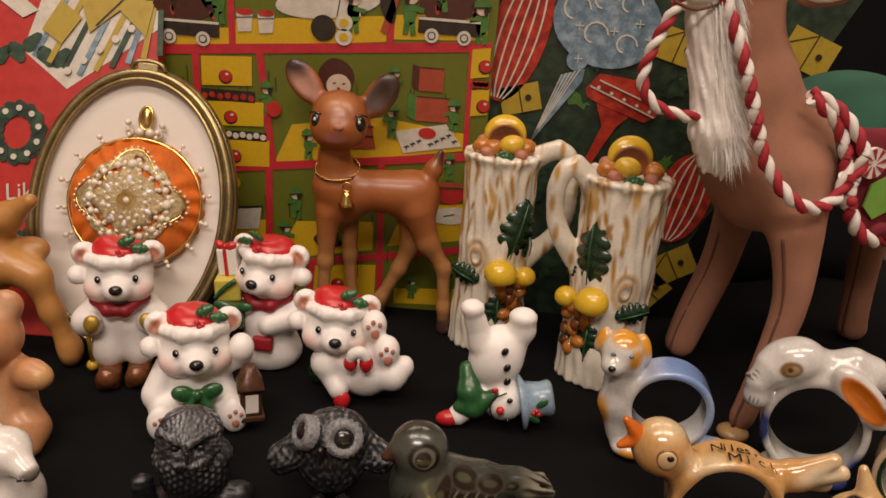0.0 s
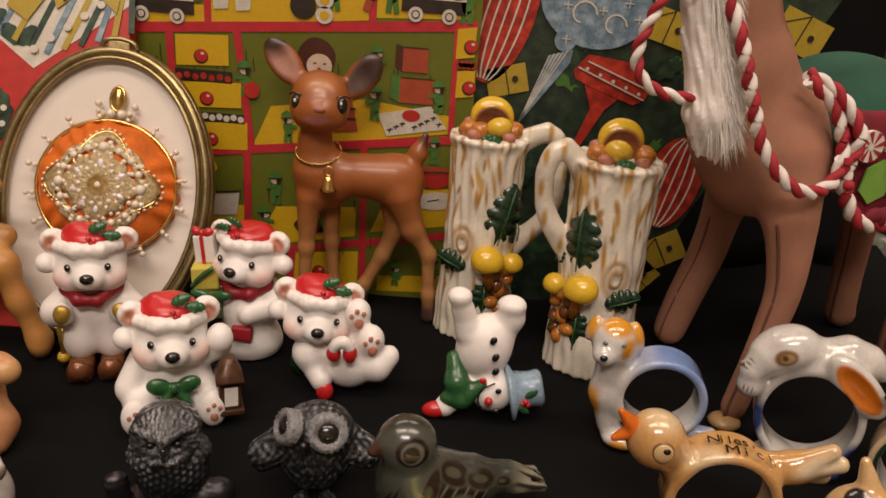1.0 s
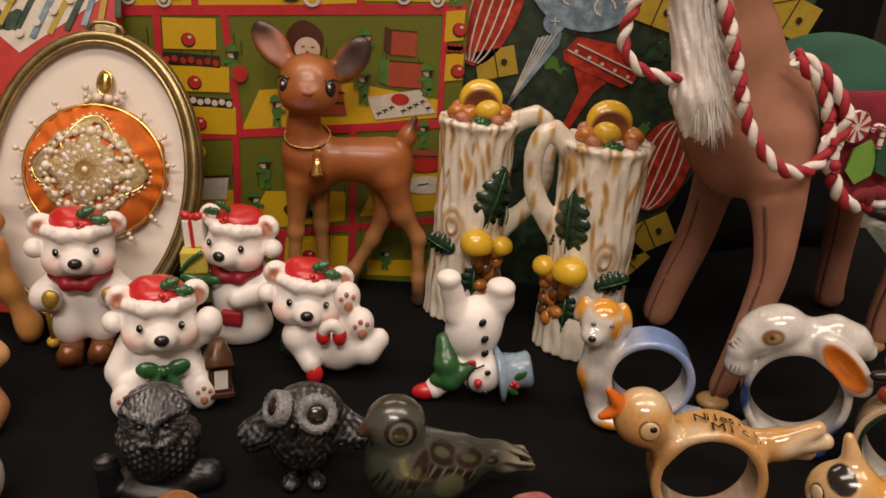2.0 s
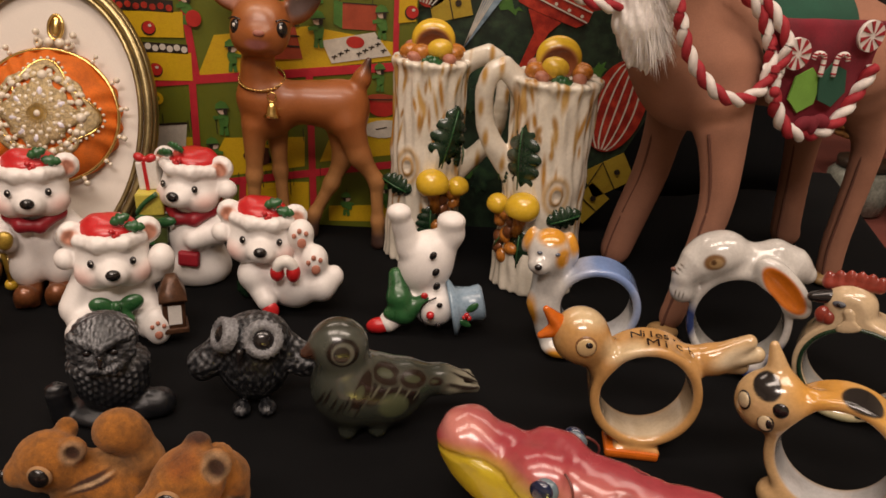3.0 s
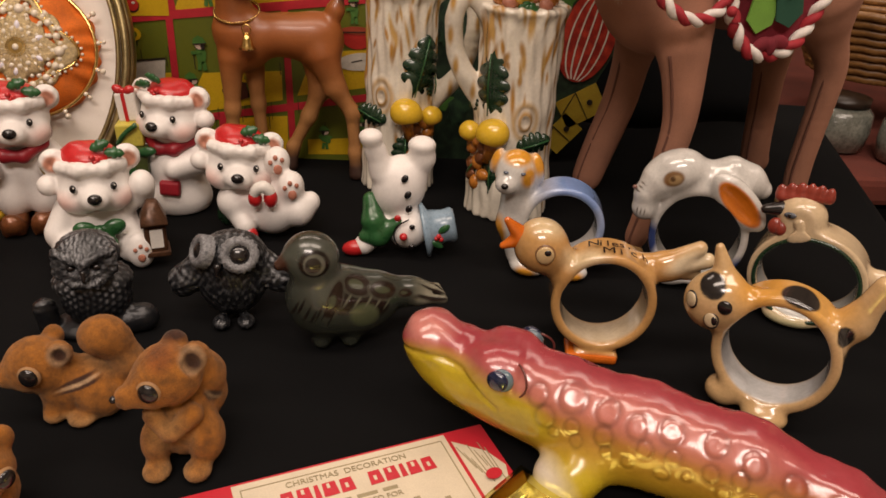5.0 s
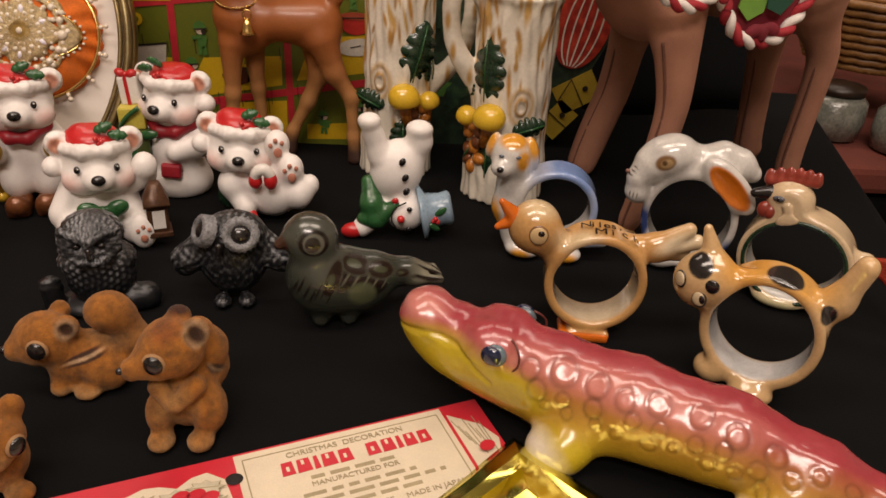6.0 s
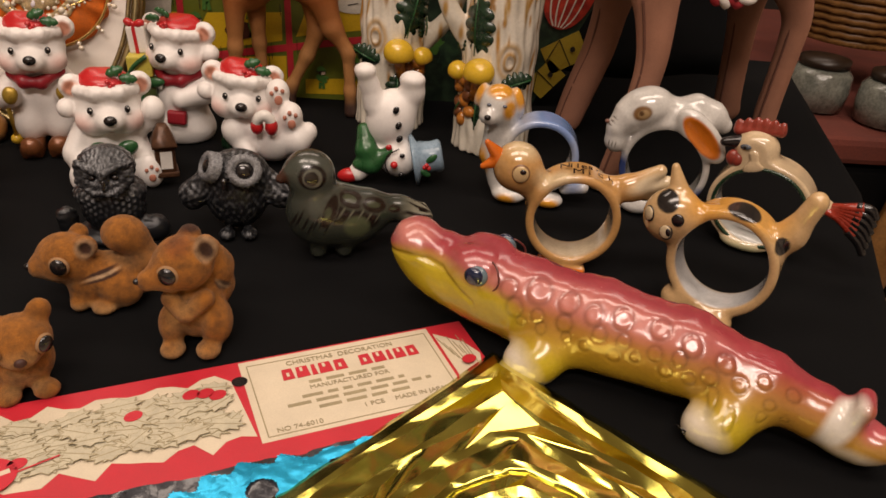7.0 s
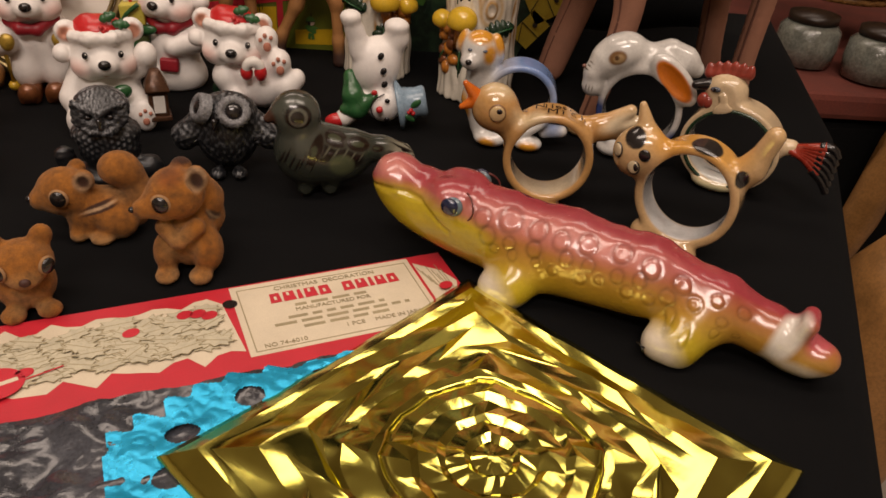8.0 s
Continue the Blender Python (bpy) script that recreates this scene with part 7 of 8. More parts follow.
c.paint((0.097, -0.008, 0.022), (0.0060, 0.010, 0.016), (0.68, 0.62, 0.55), 0.5, (0, 18, 0)).paint((0.110, -0.002, 0.024), (0.007, 0.009, 0.010), (0.45, 0.09, 0.10), 0.6)
c.paint((0.104, -0.008, 0.008), (0.016, 0.02, 0.006), (0.60, 0.50, 0.36), 0.6)
def rims(p):
    """Rings painted darker in the pressed rims, in place of deeper relief."""
    th, w = flank(p), np.ones(len(p))
    for x, a, r in spots:
        q = np.sqrt((p[:, 0] - x) ** 2 + ((th - a) * 0.0165) ** 2) / r
        w -= 0.30 * np.exp(-((q - 1) / 0.24) ** 2)
    return np.clip(w, 0.4, 1)


c.brush = rims
part("body", c.mesh(0.0009), GLAZE, croc)
EYEBLUE = surface("eye_grey_blue", (0.12, 0.17, 0.20), 0.15, 0.1, coat=0.6)
for sy in (-1, 1):
    e = part("eye", balls(((-0.0660, sy * 0.0168, 0.0415), (0.0052, 0.0030, 0.0048), (-15 * sy * -1, 0, 0))), EYEBLUE, croc, "glossy blue eye")
    part("pupil", balls(((-0.0672, sy * 0.0184, 0.0418), (0.0049, 0.0026, 0.0046))), surface("navy", (0.012, 0.018, 0.05), 0.1, 0.1, coat=0.8), e)
    part("brow_line", tube([(-0.0640 + 0.0085 * math.cos(a), sy * (0.0160 - 0.004 * math.sin(max(a, 0)) ** 2), 0.0412 + 0.0078 * math.sin(a)) for a in [radians(-50 + 12 * i) for i in range(11)]], 0.0005, 6), surface("brow_red", (0.14, 0.035, 0.03), 0.3), croc)
for x, y, z in ((0.0735, -0.009, 0.0300), (0.0660, -0.004, 0.0350)):
    part("pour_hole", balls(((x, y, z), (0.0012, 0.0010, 0.0012)), seg=10), BLACKPAINT, croc)
for x in (-0.046, 0.038):
    for i in range(2):
        part("claw_line", tube([(x - 0.001 + 0.001 * i, -0.0275 + 0.002 * i, 0.0085 - 0.002 * i), (x + 0.0035, -0.0285, 0.0075 - 0.0022 * i)], 0.0004, 5), BLACKPAINT, croc)
slim(croc, 0.945, 1.0, 0.95)


# ---- felt reindeer ----
deer = thing("felt_reindeer", "tall brown felt reindeer with red saddle blanket and candy-striped rope", "reindeer figure", pose(0.2, 0.49, 0))
c = Clay(0.014, (0.3, 0.145, 0.085))
c.ell((-0.024, -0.012, 0.156), (0.035, 0.043, 0.042)).ell((0.036, 0.014, 0.160), (0.050, 0.042, 0.034)).ell((0.088, 0.034, 0.158), (0.036, 0.044, 0.036))
c.limb((-0.034, -0.016, 0.170, 0.034), (-0.049, -0.022, 0.202, 0.0250), (-0.061, -0.026, 0.232, 0.0205), (-0.062, -0.028, 0.262, 0.021), k=0.012)
LEGS = {"near_front": [(-0.018, -0.036, 0.150, 0.0230), (-0.014, -0.052, 0.124, 0.0138), (-0.0115, -0.056, 0.103, 0.0110), (-0.010, -0.057, 0.084, 0.0093), (-0.0125, -0.058, 0.066, 0.0084), (-0.0165, -0.060, 0.049, 0.0075), (-0.0215, -0.063, 0.030, 0.0070), (-0.027, -0.066, 0.009, 0.0068)],
        "far_front": [(-0.016, 0.016, 0.140, 0.0230), (-0.017, 0.034, 0.108, 0.0125), (-0.020, 0.036, 0.072, 0.0118), (-0.026, 0.036, 0.050, 0.0115), (-0.033, 0.033, 0.029, 0.0112), (-0.039, 0.028, 0.0105, 0.0100)],
        "near_hind": [(0.088, 0.008, 0.148, 0.0240), (0.101, 0.012, 0.126, 0.0130), (0.1125, 0.014, 0.107, 0.0100), (0.1135, 0.015, 0.088, 0.0088), (0.1125, 0.018, 0.048, 0.0082), (0.1125, 0.020, 0.027, 0.0082), (0.114, 0.020, 0.008, 0.0078)],
        "far_hind": [(0.090, 0.060, 0.140, 0.0220), (0.100, 0.076, 0.098, 0.0122), (0.104, 0.080, 0.062, 0.0104), (0.109, 0.084, 0.014, 0.0105), (0.111, 0.084, 0.0105, 0.0100)]}
for line in LEGS.values():
    c.limb(*line[:2], k=0.012)
    c.chain(line)
c.ell((-0.074, -0.036, 0.276), (0.030, 0.026, 0.024)).limb((-0.084, -0.044, 0.268, 0.019), (-0.098, -0.052, 0.252, 0.013), k=0.01)
c.box((0, 0, -0.02), (0.3, 0.2, 0.0203), r=0.0005, cut=True, k=0.002)
part("body", c.mesh(0.0022), FELT, deer, "brown felt body")
for line in LEGS.values():
    pts = [(x - r * 0.80, y - r * 0.66, z) for x, y, z, r in line[1:]]
    part("seam", tube(curve_points(pts, 8), 0.0010, 6), FELT_DARK, deer, "dark stitched seam")
for name in ("near_front", "near_hind"):
    x, y, z, r = LEGS[name][-1]
    part("hoof", Clay(0.003).ell((x - 0.004, y - 0.003, 0.0045), (0.0095, 0.0085, 0.0046)).mesh(0.0009), surface("tan_hoof", (0.36, 0.22, 0.09), 0.35, 0.3), deer, "tan hoof")
part("muzzle", Clay(0.004).ell((-0.096, -0.056, 0.252), (0.016, 0.014, 0.013)).ell((-0.088, -0.050, 0.247), (0.017, 0.014, 0.010)).mesh(0.0014), FUR, deer, "white muzzle")
part("nose", balls(((-0.109, -0.066, 0.258), (0.0085, 0.007, 0.006))), BLACKPAINT, deer, "dark shiny nose")
part("mouth", tube(curve_points([(-0.108, -0.068, 0.243), (-0.098, -0.070, 0.240), (-0.086, -0.066, 0.243)], 6), 0.0008, 6), FELT_DARK, deer)
ear = part("ear", Clay(0.004).ell((-0.012, -0.036, 0.262), (0.032, 0.007, 0.013), (0, -24, 12)).mesh(0.0016), FELT, deer, "felt ear lined white")
part("ear_lining", Clay(0.004).ell((-0.012, -0.0405, 0.261), (0.027, 0.005, 0.0095), (0, -24, 12)).mesh(0.0014), FUR, ear)


# chest fur of many locks
def fur_locks():
    bm = bmesh.new()
    g = random.Random(21)
    for i in range(2600):
        u, v = g.uniform(-1, 0.5), g.uniform(0, 1)
        top = Vector((-0.0705 + 0.0125 * u - 0.019 * v, -0.052 - 0.010 * (1 - u * u) - 0.003 * u, 0.183 + 0.080 * v))
        ln = g.uniform(0.016, 0.036) * (1 - 0.35 * abs(u))
        sway = Vector((0.010 + 0.004 * u + g.uniform(-0.004, 0.004), g.uniform(-0.007, 0.001), -1 * ln))
        side = Vector((g.uniform(0.00012, 0.0003), g.uniform(-0.0003, 0.0003), 0))
        a = [bm.verts.new(top - side), bm.verts.new(top + side), bm.verts.new(top + sway * 0.5 + side * 1.1 + Vector((0, -0.003, 0))), bm.verts.new(top + sway * 0.5 - side * 1.1 + Vector((0, -0.003, 0))), bm.verts.new(top + sway)]
        bm.faces.new((a[0], a[1], a[2], a[3])).smooth = True
        bm.faces.new((a[3], a[2], a[4])).smooth = True
    return bm


tuft_clay = Clay(0.010).ell((-0.080, -0.054, 0.225), (0.0150, 0.012, 0.045), (0, -16, 0)).ell((-0.071, -0.055, 0.190), (0.0145, 0.0115, 0.026), (0, -14, 0)).limb((-0.070, -0.056, 0.178, 0.009), (-0.063, -0.055, 0.154, 0.0015)).limb((-0.076, -0.056, 0.180, 0.007), (-0.073, -0.055, 0.158, 0.0012)).limb((-0.064, -0.054, 0.184, 0.006), (-0.056, -0.052, 0.164, 0.0012))
tuft_clay.relief = lambda p: 0.0005 * np.sin(p[..., 0] * 1900 + 5 * np.sin(p[..., 2] * 60) + p[..., 2] * 400) + 0.0004 * np.sin(p[..., 0] * 900 + p[..., 2] * 500)
tuft = part("chest_fur", tuft_clay.mesh(0.0011), FUR, deer, "long white chest fur")
locks = part("fur_locks", fur_locks(), FUR, tuft)
tagged(locks, kind="stuff")

ROPE_RED = surface("rope_red", (0.36, 0.016, 0.026), 0.75, 0.25, 200, 1800, 0.5, sheen=0.2)
ROPE_WHITE = surface("rope_white", (0.74, 0.68, 0.63), 0.75, 0.15, 200, 1800, 0.5, sheen=0.2)


def rope(ctrl, parent, r=0.0034, pitch=0.017):
    pts = curve_points(ctrl, 24)
    for phase, mt, name in ((0.0, ROPE_RED, "red_strand"), (math.pi, ROPE_WHITE, "white_strand")):
        out, run = [], 0.0
        for i, p in enumerate(pts):
            if i:
                run += (p - pts[i - 1]).length
            d = (pts[min(i + 1, len(pts) - 1)] - pts[max(i - 1, 0)]).normalized()
            x = d.cross(Vector((0.1, 1, 0.2))).normalized()
            y = d.cross(x)
            a = run / pitch * 2 * math.pi + phase
            out.append(p + (x * math.cos(a) + y * math.sin(a)) * r * 0.62)
        part(name, tube(out, r * 0.95, 8), mt, parent)


def shifted(*pts):
    return [Vector(p) - Vector((0.2, 0.49, 0)) for p in pts]


lead = part("lead_rope", balls(((-0.001, -0.075, 0.152), 0.0030), seg=8), ROPE_RED, deer, "red and white twisted rope")
rope(shifted((0.108, 0.418, 0.268), (0.117, 0.424, 0.246), (0.129, 0.418, 0.220), (0.140, 0.416, 0.193), (0.151, 0.416, 0.168), (0.167, 0.414, 0.151), (0.183, 0.418, 0.146), (0.198, 0.428, 0.152), (0.201, 0.434, 0.168), (0.192, 0.437, 0.188), (0.176, 0.437, 0.200)), lead, 0.0025)
rope(shifted((0.100, 0.424, 0.250), (0.091, 0.424, 0.234), (0.083, 0.424, 0.208), (0.090, 0.424, 0.193), (0.110, 0.427, 0.187), (0.124, 0.436, 0.190)), lead, 0.0022)
rope(shifted((0.176, 0.440, 0.203), (0.193, 0.436, 0.194), (0.207, 0.432, 0.176), (0.206, 0.432, 0.160), (0.203, 0.436, 0.148)), lead, 0.0024)


# saddle blanket: a red velvet flap bent over the body with rope border
def flap(material, name, x0, x1, ztop, zlow, dy, label):
    bm = bmesh.new()
    grid = []
    for i in range(25):
        u = i / 24
        col = []
        for j in range(17):
            v = j / 16
            low = zlow + (ztop - zlow) * 0.62 * (abs(2 * u - 1) ** 2.6)
            z = ztop + (low - ztop) * v
            x = x0 + (x1 - x0) * u + 0.010 * v * (0.5 - u)
            y = -0.052 + 0.30 * (x - 0.0) - dy + 0.020 * max((z - 0.168) / 0.04, 0) ** 2 + 0.0012 * math.sin(u * 17 + v * 5)
            col.append(bm.verts.new((x, y, z)))
        grid.append(col)
    for i in range(24):
        for j in range(16):
            bm.faces.new((grid[i][j], grid[i + 1][j], grid[i + 1][j + 1], grid[i][j + 1])).smooth = True
    edge = [grid[i][16].co.copy() for i in range(25)]
    geo = bmesh.ops.extrude_face_region(bm, geom=bm.faces[:])
    for v in geo["geom"]:
        if isinstance(v, bmesh.types.BMVert):
            v.co.y += 0.002
    bmesh.ops.recalc_face_normals(bm, faces=bm.faces[:])
    return part(name, bm, material, deer, label), edge


VELRED = surface("crimson_velvet", (0.20, 0.010, 0.022), 0.85, 0.4, 60, 1600, 0.4, sheen=0.5)
GREENFELT = surface("green_felt", (0.018, 0.085, 0.050), 0.9, 0.25, 40, 1600, 0.4, sheen=0.2)
LIMEFELT = surface("lime_felt", (0.17, 0.36, 0.05), 0.9, 0.15, 60, 1600, 0.4, sheen=0.2)
saddle = part("saddle_cloth", Clay(0.01).ell((0.030, 0.010, 0.1700), (0.050, 0.0475, 0.0400)).box((-0.045, 0.0, 0.17), (0.030, 0.1, 0.1), r=0.002, cut=True).box((0.100, 0.0, 0.17), (0.030, 0.1, 0.1), r=0.002, cut=True).box((0.03, 0.0, 0.11), (0.1, 0.1, 0.045), r=0.002, cut=True).mesh(0.0018), GREENFELT, deer, "green felt saddle cloth")
blanket, edge = flap(VELRED, "blanket", -0.004, 0.074, 0.186, 0.124, 0.004, "crimson velvet blanket flap")
rope([p + Vector((0, -0.003, 0)) for p in edge[::3]], blanket, 0.0029, 0.018)


def on_flap(x, z, out=0.0):
    return Vector((x, -0.052 + 0.30 * x - 0.008 - out, z))


turn_flap = 16.7
for x, z in ((0.0150, 0.1690), (0.0600, 0.1790)):
    m = Matrix.Translation(on_flap(x, z, 0.0)) @ pose(0, 0, 0, 0, 0, turn_flap)
    disc = part("peppermint", lathe([(0.0085, -0.0012), (0.0085, 0.0012)], 30, m @ pose(0, 0, 0, 90)), ROPE_WHITE, blanket, "red and white peppermint disc")
    for k in range(8):
        a0 = 2 * math.pi * k / 8
        wedge = plate([(0.0018 * math.cos(a0), 0.0018 * math.sin(a0)), (0.0082 * math.cos(a0 + 0.10), 0.0082 * math.sin(a0 + 0.10)), (0.0082 * math.cos(a0 + 0.42), 0.0082 * math.sin(a0 + 0.42))], 0.0004, 0.0014)
        wedge.transform(m)
        part("red_swirl", wedge, ROPE_RED, disc)
for x, z, tw, mt in ((0.0265, 0.1490, 8, LIMEFELT), (0.0430, 0.1520, -14, GREENFELT)):
    pts = [(0.0105 * math.cos(2 * math.pi * t / 12) * (1 if t % 2 else 0.86), 0.0125 * math.sin(2 * math.pi * t / 12) * (1 if t % 2 else 0.86)) for t in range(12)]
    lf = plate(pts, 0.0012, 0.0)
    lf.transform(Matrix.Translation(on_flap(x, z, -0.002 if mt == LIMEFELT else -0.001)) @ pose(0, 0, 0, 0, tw, turn_flap))
    part("holly_leaf", lf, mt, blanket, "felt holly leaf")
for x, flip in ((0.0330, -1), (0.0415, 1)):
    base = on_flap(x, 0.160, 0.001)
    pts = [base + Vector((0, 0, -0.003)), base + Vector((0, 0, 0.006)), base + Vector((flip * 0.0015, -0.0005, 0.0090)), base + Vector((flip * 0.0048, -0.0002, 0.0090)), base + Vector((flip * 0.0060, 0, 0.0060))]
    cane = part("candy_cane", tube(curve_points(pts, 6), 0.0014, 8), ROPE_WHITE, blanket, "small candy cane")
    line = curve_points(pts, 6)
    for k in range(1, len(line), 3):
        part("red_stripe", balls((line[k], (0.0017, 0.0017, 0.0009)), seg=8), ROPE_RED, cane)
part("velvet_bow", Clay(0.002).ell(tuple(on_flap(0.030, 0.131, 0.001)), (0.006, 0.003, 0.004), (0, -20, 17)).ell(tuple(on_flap(0.042, 0.132, 0.001)), (0.006, 0.003, 0.004), (0, 20, 17)).ell(tuple(on_flap(0.036, 0.130, 0.002)), (0.0028, 0.003, 0.0055)).mesh(0.0008), VELRED, blanket, "crimson bow")

# ---- figures at the left end of the table ----
TANV = (0.44, 0.205, 0.055)
lying = thing("deer_figure", "tan vinyl deer figure leaning with a bent foreleg", "figurine", pose(-0.268, 0.455, 0))
c = Clay(0.007, TANV)
c.ell((-0.026, 0.0, 0.062), (0.026, 0.018, 0.026)).limb((-0.015, -0.002, 0.062, 0.014), (0.004, -0.004, 0.060, 0.0088), (0.014, -0.005, 0.056, 0.0080), (0.022, -0.006, 0.034, 0.0060), (0.031, -0.006, 0.010, 0.0062), (0.0325, -0.009, 0.004, 0.0055))
c.limb((-0.012, 0.006, 0.070, 0.008), (0.008, 0.008, 0.0695, 0.0052), (0.012, 0.008, 0.0690, 0.0045)).limb((-0.020, 0.004, 0.075, 0.012), (-0.004, 0.002, 0.090, 0.0088), (0.012, 0.001, 0.102, 0.0045), k=0.005)
c.limb((-0.038, 0.0, 0.060, 0.012), (-0.045, 0.0, 0.030, 0.008), (-0.045, 0, 0.004, 0.006))
c.paint((0.031, -0.006, 0.000), (0.012, 0.012, 0.008), DUSK, 0.5).paint((0.008, -0.004, 0.064), (0.01, 0.008, 0.006), (0.52, 0.28, 0.09), 0.8)
part("body", c.mesh(0.0012), VINYL, lying)
tagged(lying, category="figurine")

cub = thing("bear_cub_figure", "peach-coloured painted bear cub figure sitting up", "figurine", pose(-0.2350, 0.366, 0, 0, 0, 8))
c = Clay(0.006, (0.50, 0.235, 0.105))
c.ell((0, 0, 0.028), (0.020, 0.017, 0.026)).ell((-0.002, -0.003, 0.062), (0.0205, 0.0175, 0.0180)).ell((0.012, -0.001, 0.0785), (0.0078, 0.0050, 0.0080)).ell((-0.016, -0.001, 0.0785), (0.0078, 0.0050, 0.0080)).ell((-0.002, -0.018, 0.056), (0.009, 0.008, 0.007))
c.limb((0.014, -0.002, 0.042, 0.008), (0.023, -0.010, 0.045, 0.0068), (0.028, -0.013, 0.045, 0.0065), k=0.004).limb((0.010, -0.006, 0.020, 0.012), (0.017, -0.010, 0.012, 0.0110), (0.019, -0.016, 0.006, 0.0062)).limb((-0.010, -0.006, 0.020, 0.012), (-0.017, -0.010, 0.012, 0.0110), (-0.019, -0.016, 0.006, 0.0062))
c.paint((0, -0.016, 0.026), (0.010, 0.010, 0.016), (0.55, 0.38, 0.22), 0.7).paint((0.012, -0.004, 0.0785), (0.0055, 0.005, 0.0058), (0.62, 0.36, 0.20), 0.6).paint((0.030, -0.014, 0.045), (0.007, 0.007, 0.006), (0.58, 0.32, 0.13), 0.6)
c.box((0, 0, -0.02), (0.06, 0.06, 0.0202), r=0.0005, cut=True, k=0.002)
part("body", c.mesh(0.001), VINYL, cub)
for s in (-1, 1):
    w = part("eye_white", balls(((-0.002 + s * 0.0095, -0.0168, 0.0635), (0.0050, 0.0022, 0.0062), (0, 0, s * 24))), WHITEPAINT, cub)
    part("eye", balls(((-0.002 + s * 0.0095, -0.0185, 0.0630), (0.0032, 0.0014, 0.0044), (0, 0, s * 24))), BLACKPAINT, w)
part("nose", balls(((-0.002, -0.0258, 0.0580), (0.0035, 0.0022, 0.0026))), BLACKPAINT, cub)

lamb = thing("white_animal_figure", "white glazed animal figure with a grey muzzle", "figurine", pose(-0.1930, 0.302, 0, 0, 0, 0))
c = Clay(0.005, (0.72, 0.68, 0.63))
c.ell((0, 0, 0.016), (0.014, 0.016, 0.016)).limb((0.002, -0.001, 0.022, 0.0105), (-0.001, -0.002, 0.040, 0.0095)).ell((0.001, -0.003, 0.0445), (0.0120, 0.0110, 0.0090)).limb((0.008, -0.006, 0.0425, 0.0068), (0.0155, -0.010, 0.0395, 0.0045), k=0.003)
c.limb((-0.006, 0.003, 0.050, 0.004), (-0.012, 0.004, 0.054, 0.0025), k=0.002)
c.box((0, 0, -0.02), (0.06, 0.06, 0.0202), r=0.0005, cut=True, k=0.002)
c.paint((0.0175, -0.011, 0.0390), (0.0042, 0.006, 0.0036), (0.20, 0.17, 0.14), 0.4)
part("body", c.mesh(0.0009), GLAZE, lamb)
part("mouth", tube([(0.0130, -0.0145, 0.0375), (0.0165, -0.0140, 0.0385)], 0.0005, 6), BLACKPAINT, lamb)

# ---- packaged foil garland with a printed header card ----
CARDRED = surface("card_red", (0.52, 0.020, 0.035), 0.40, 0.12, 60, 1500, 0.05)
CARDCREAM = surface("card_cream", (0.66, 0.57, 0.42), 0.45, 0.12, 50, 1500, 0.05)
CARDLEAF = surface("card_leaf_tint", (0.55, 0.50, 0.36), 0.5, 0.2, 200, 1500, 0.0)
CARDLINE = surface("card_olive_line", (0.34, 0.28, 0.16), 0.5, 0.2, 60, 1500, 0.0)
pack = thing("garland_packet", "packet of blue foil garland under a red and cream card", "packet", pose(0.0635, 0.2585, 0, 0, 0, 21.0))
flat = pose(0, 0, 0.0012, -90, 0, 0)


def laid(name, pts, material, layer, on=pack, thick=0.00012):
    """A printed shape lying on the card: x along it, the second number up the card."""
    bm = plate(pts, thick, 0.00012 * layer)
    bm.transform(flat)
    return part(name, bm, material, on)


card = part("header_card", block((-0.140, -0.031, 0.0007), (0.140, 0.031, 0.0006), bevel=0.0002), CARDRED, pack, "red header card with holly border")
wave = [(-0.279 + 0.0058 * i, -0.0085 + 0.0028 * math.sin(i * 1.9) + 0.0016 * math.sin(i * 4.1)) for i in range(30)]
low = [(-0.107 - 0.0058 * i, -0.0475 + 0.0030 * math.sin(i * 1.7) + 0.0018 * math.sin(i * 3.7)) for i in range(30)]
laid("holly_band", wave + low, CARDCREAM, 1)
laid("label_panel", rect(-0.1060, -0.0520, -0.0180, -0.0012), CARDCREAM, 1)
laid("holly_panel", [(-0.0165, -0.0500), (-0.003, -0.047), (-0.004, -0.035), (-0.001, -0.026), (-0.005, -0.016), (-0.0165, -0.006)], CARDCREAM, 1)
for a, b in (((-0.1030, -0.0045), (-0.0205, -0.0045)), ((-0.0205, -0.0045), (-0.0205, -0.0495)), ((-0.0205, -0.0495), (-0.1030, -0.0495)), ((-0.1030, -0.0495), (-0.1030, -0.0045))):
    laid("label_rule", strip(a, b, 0.0005), CARDLINE, 2)
g = random.Random(6)
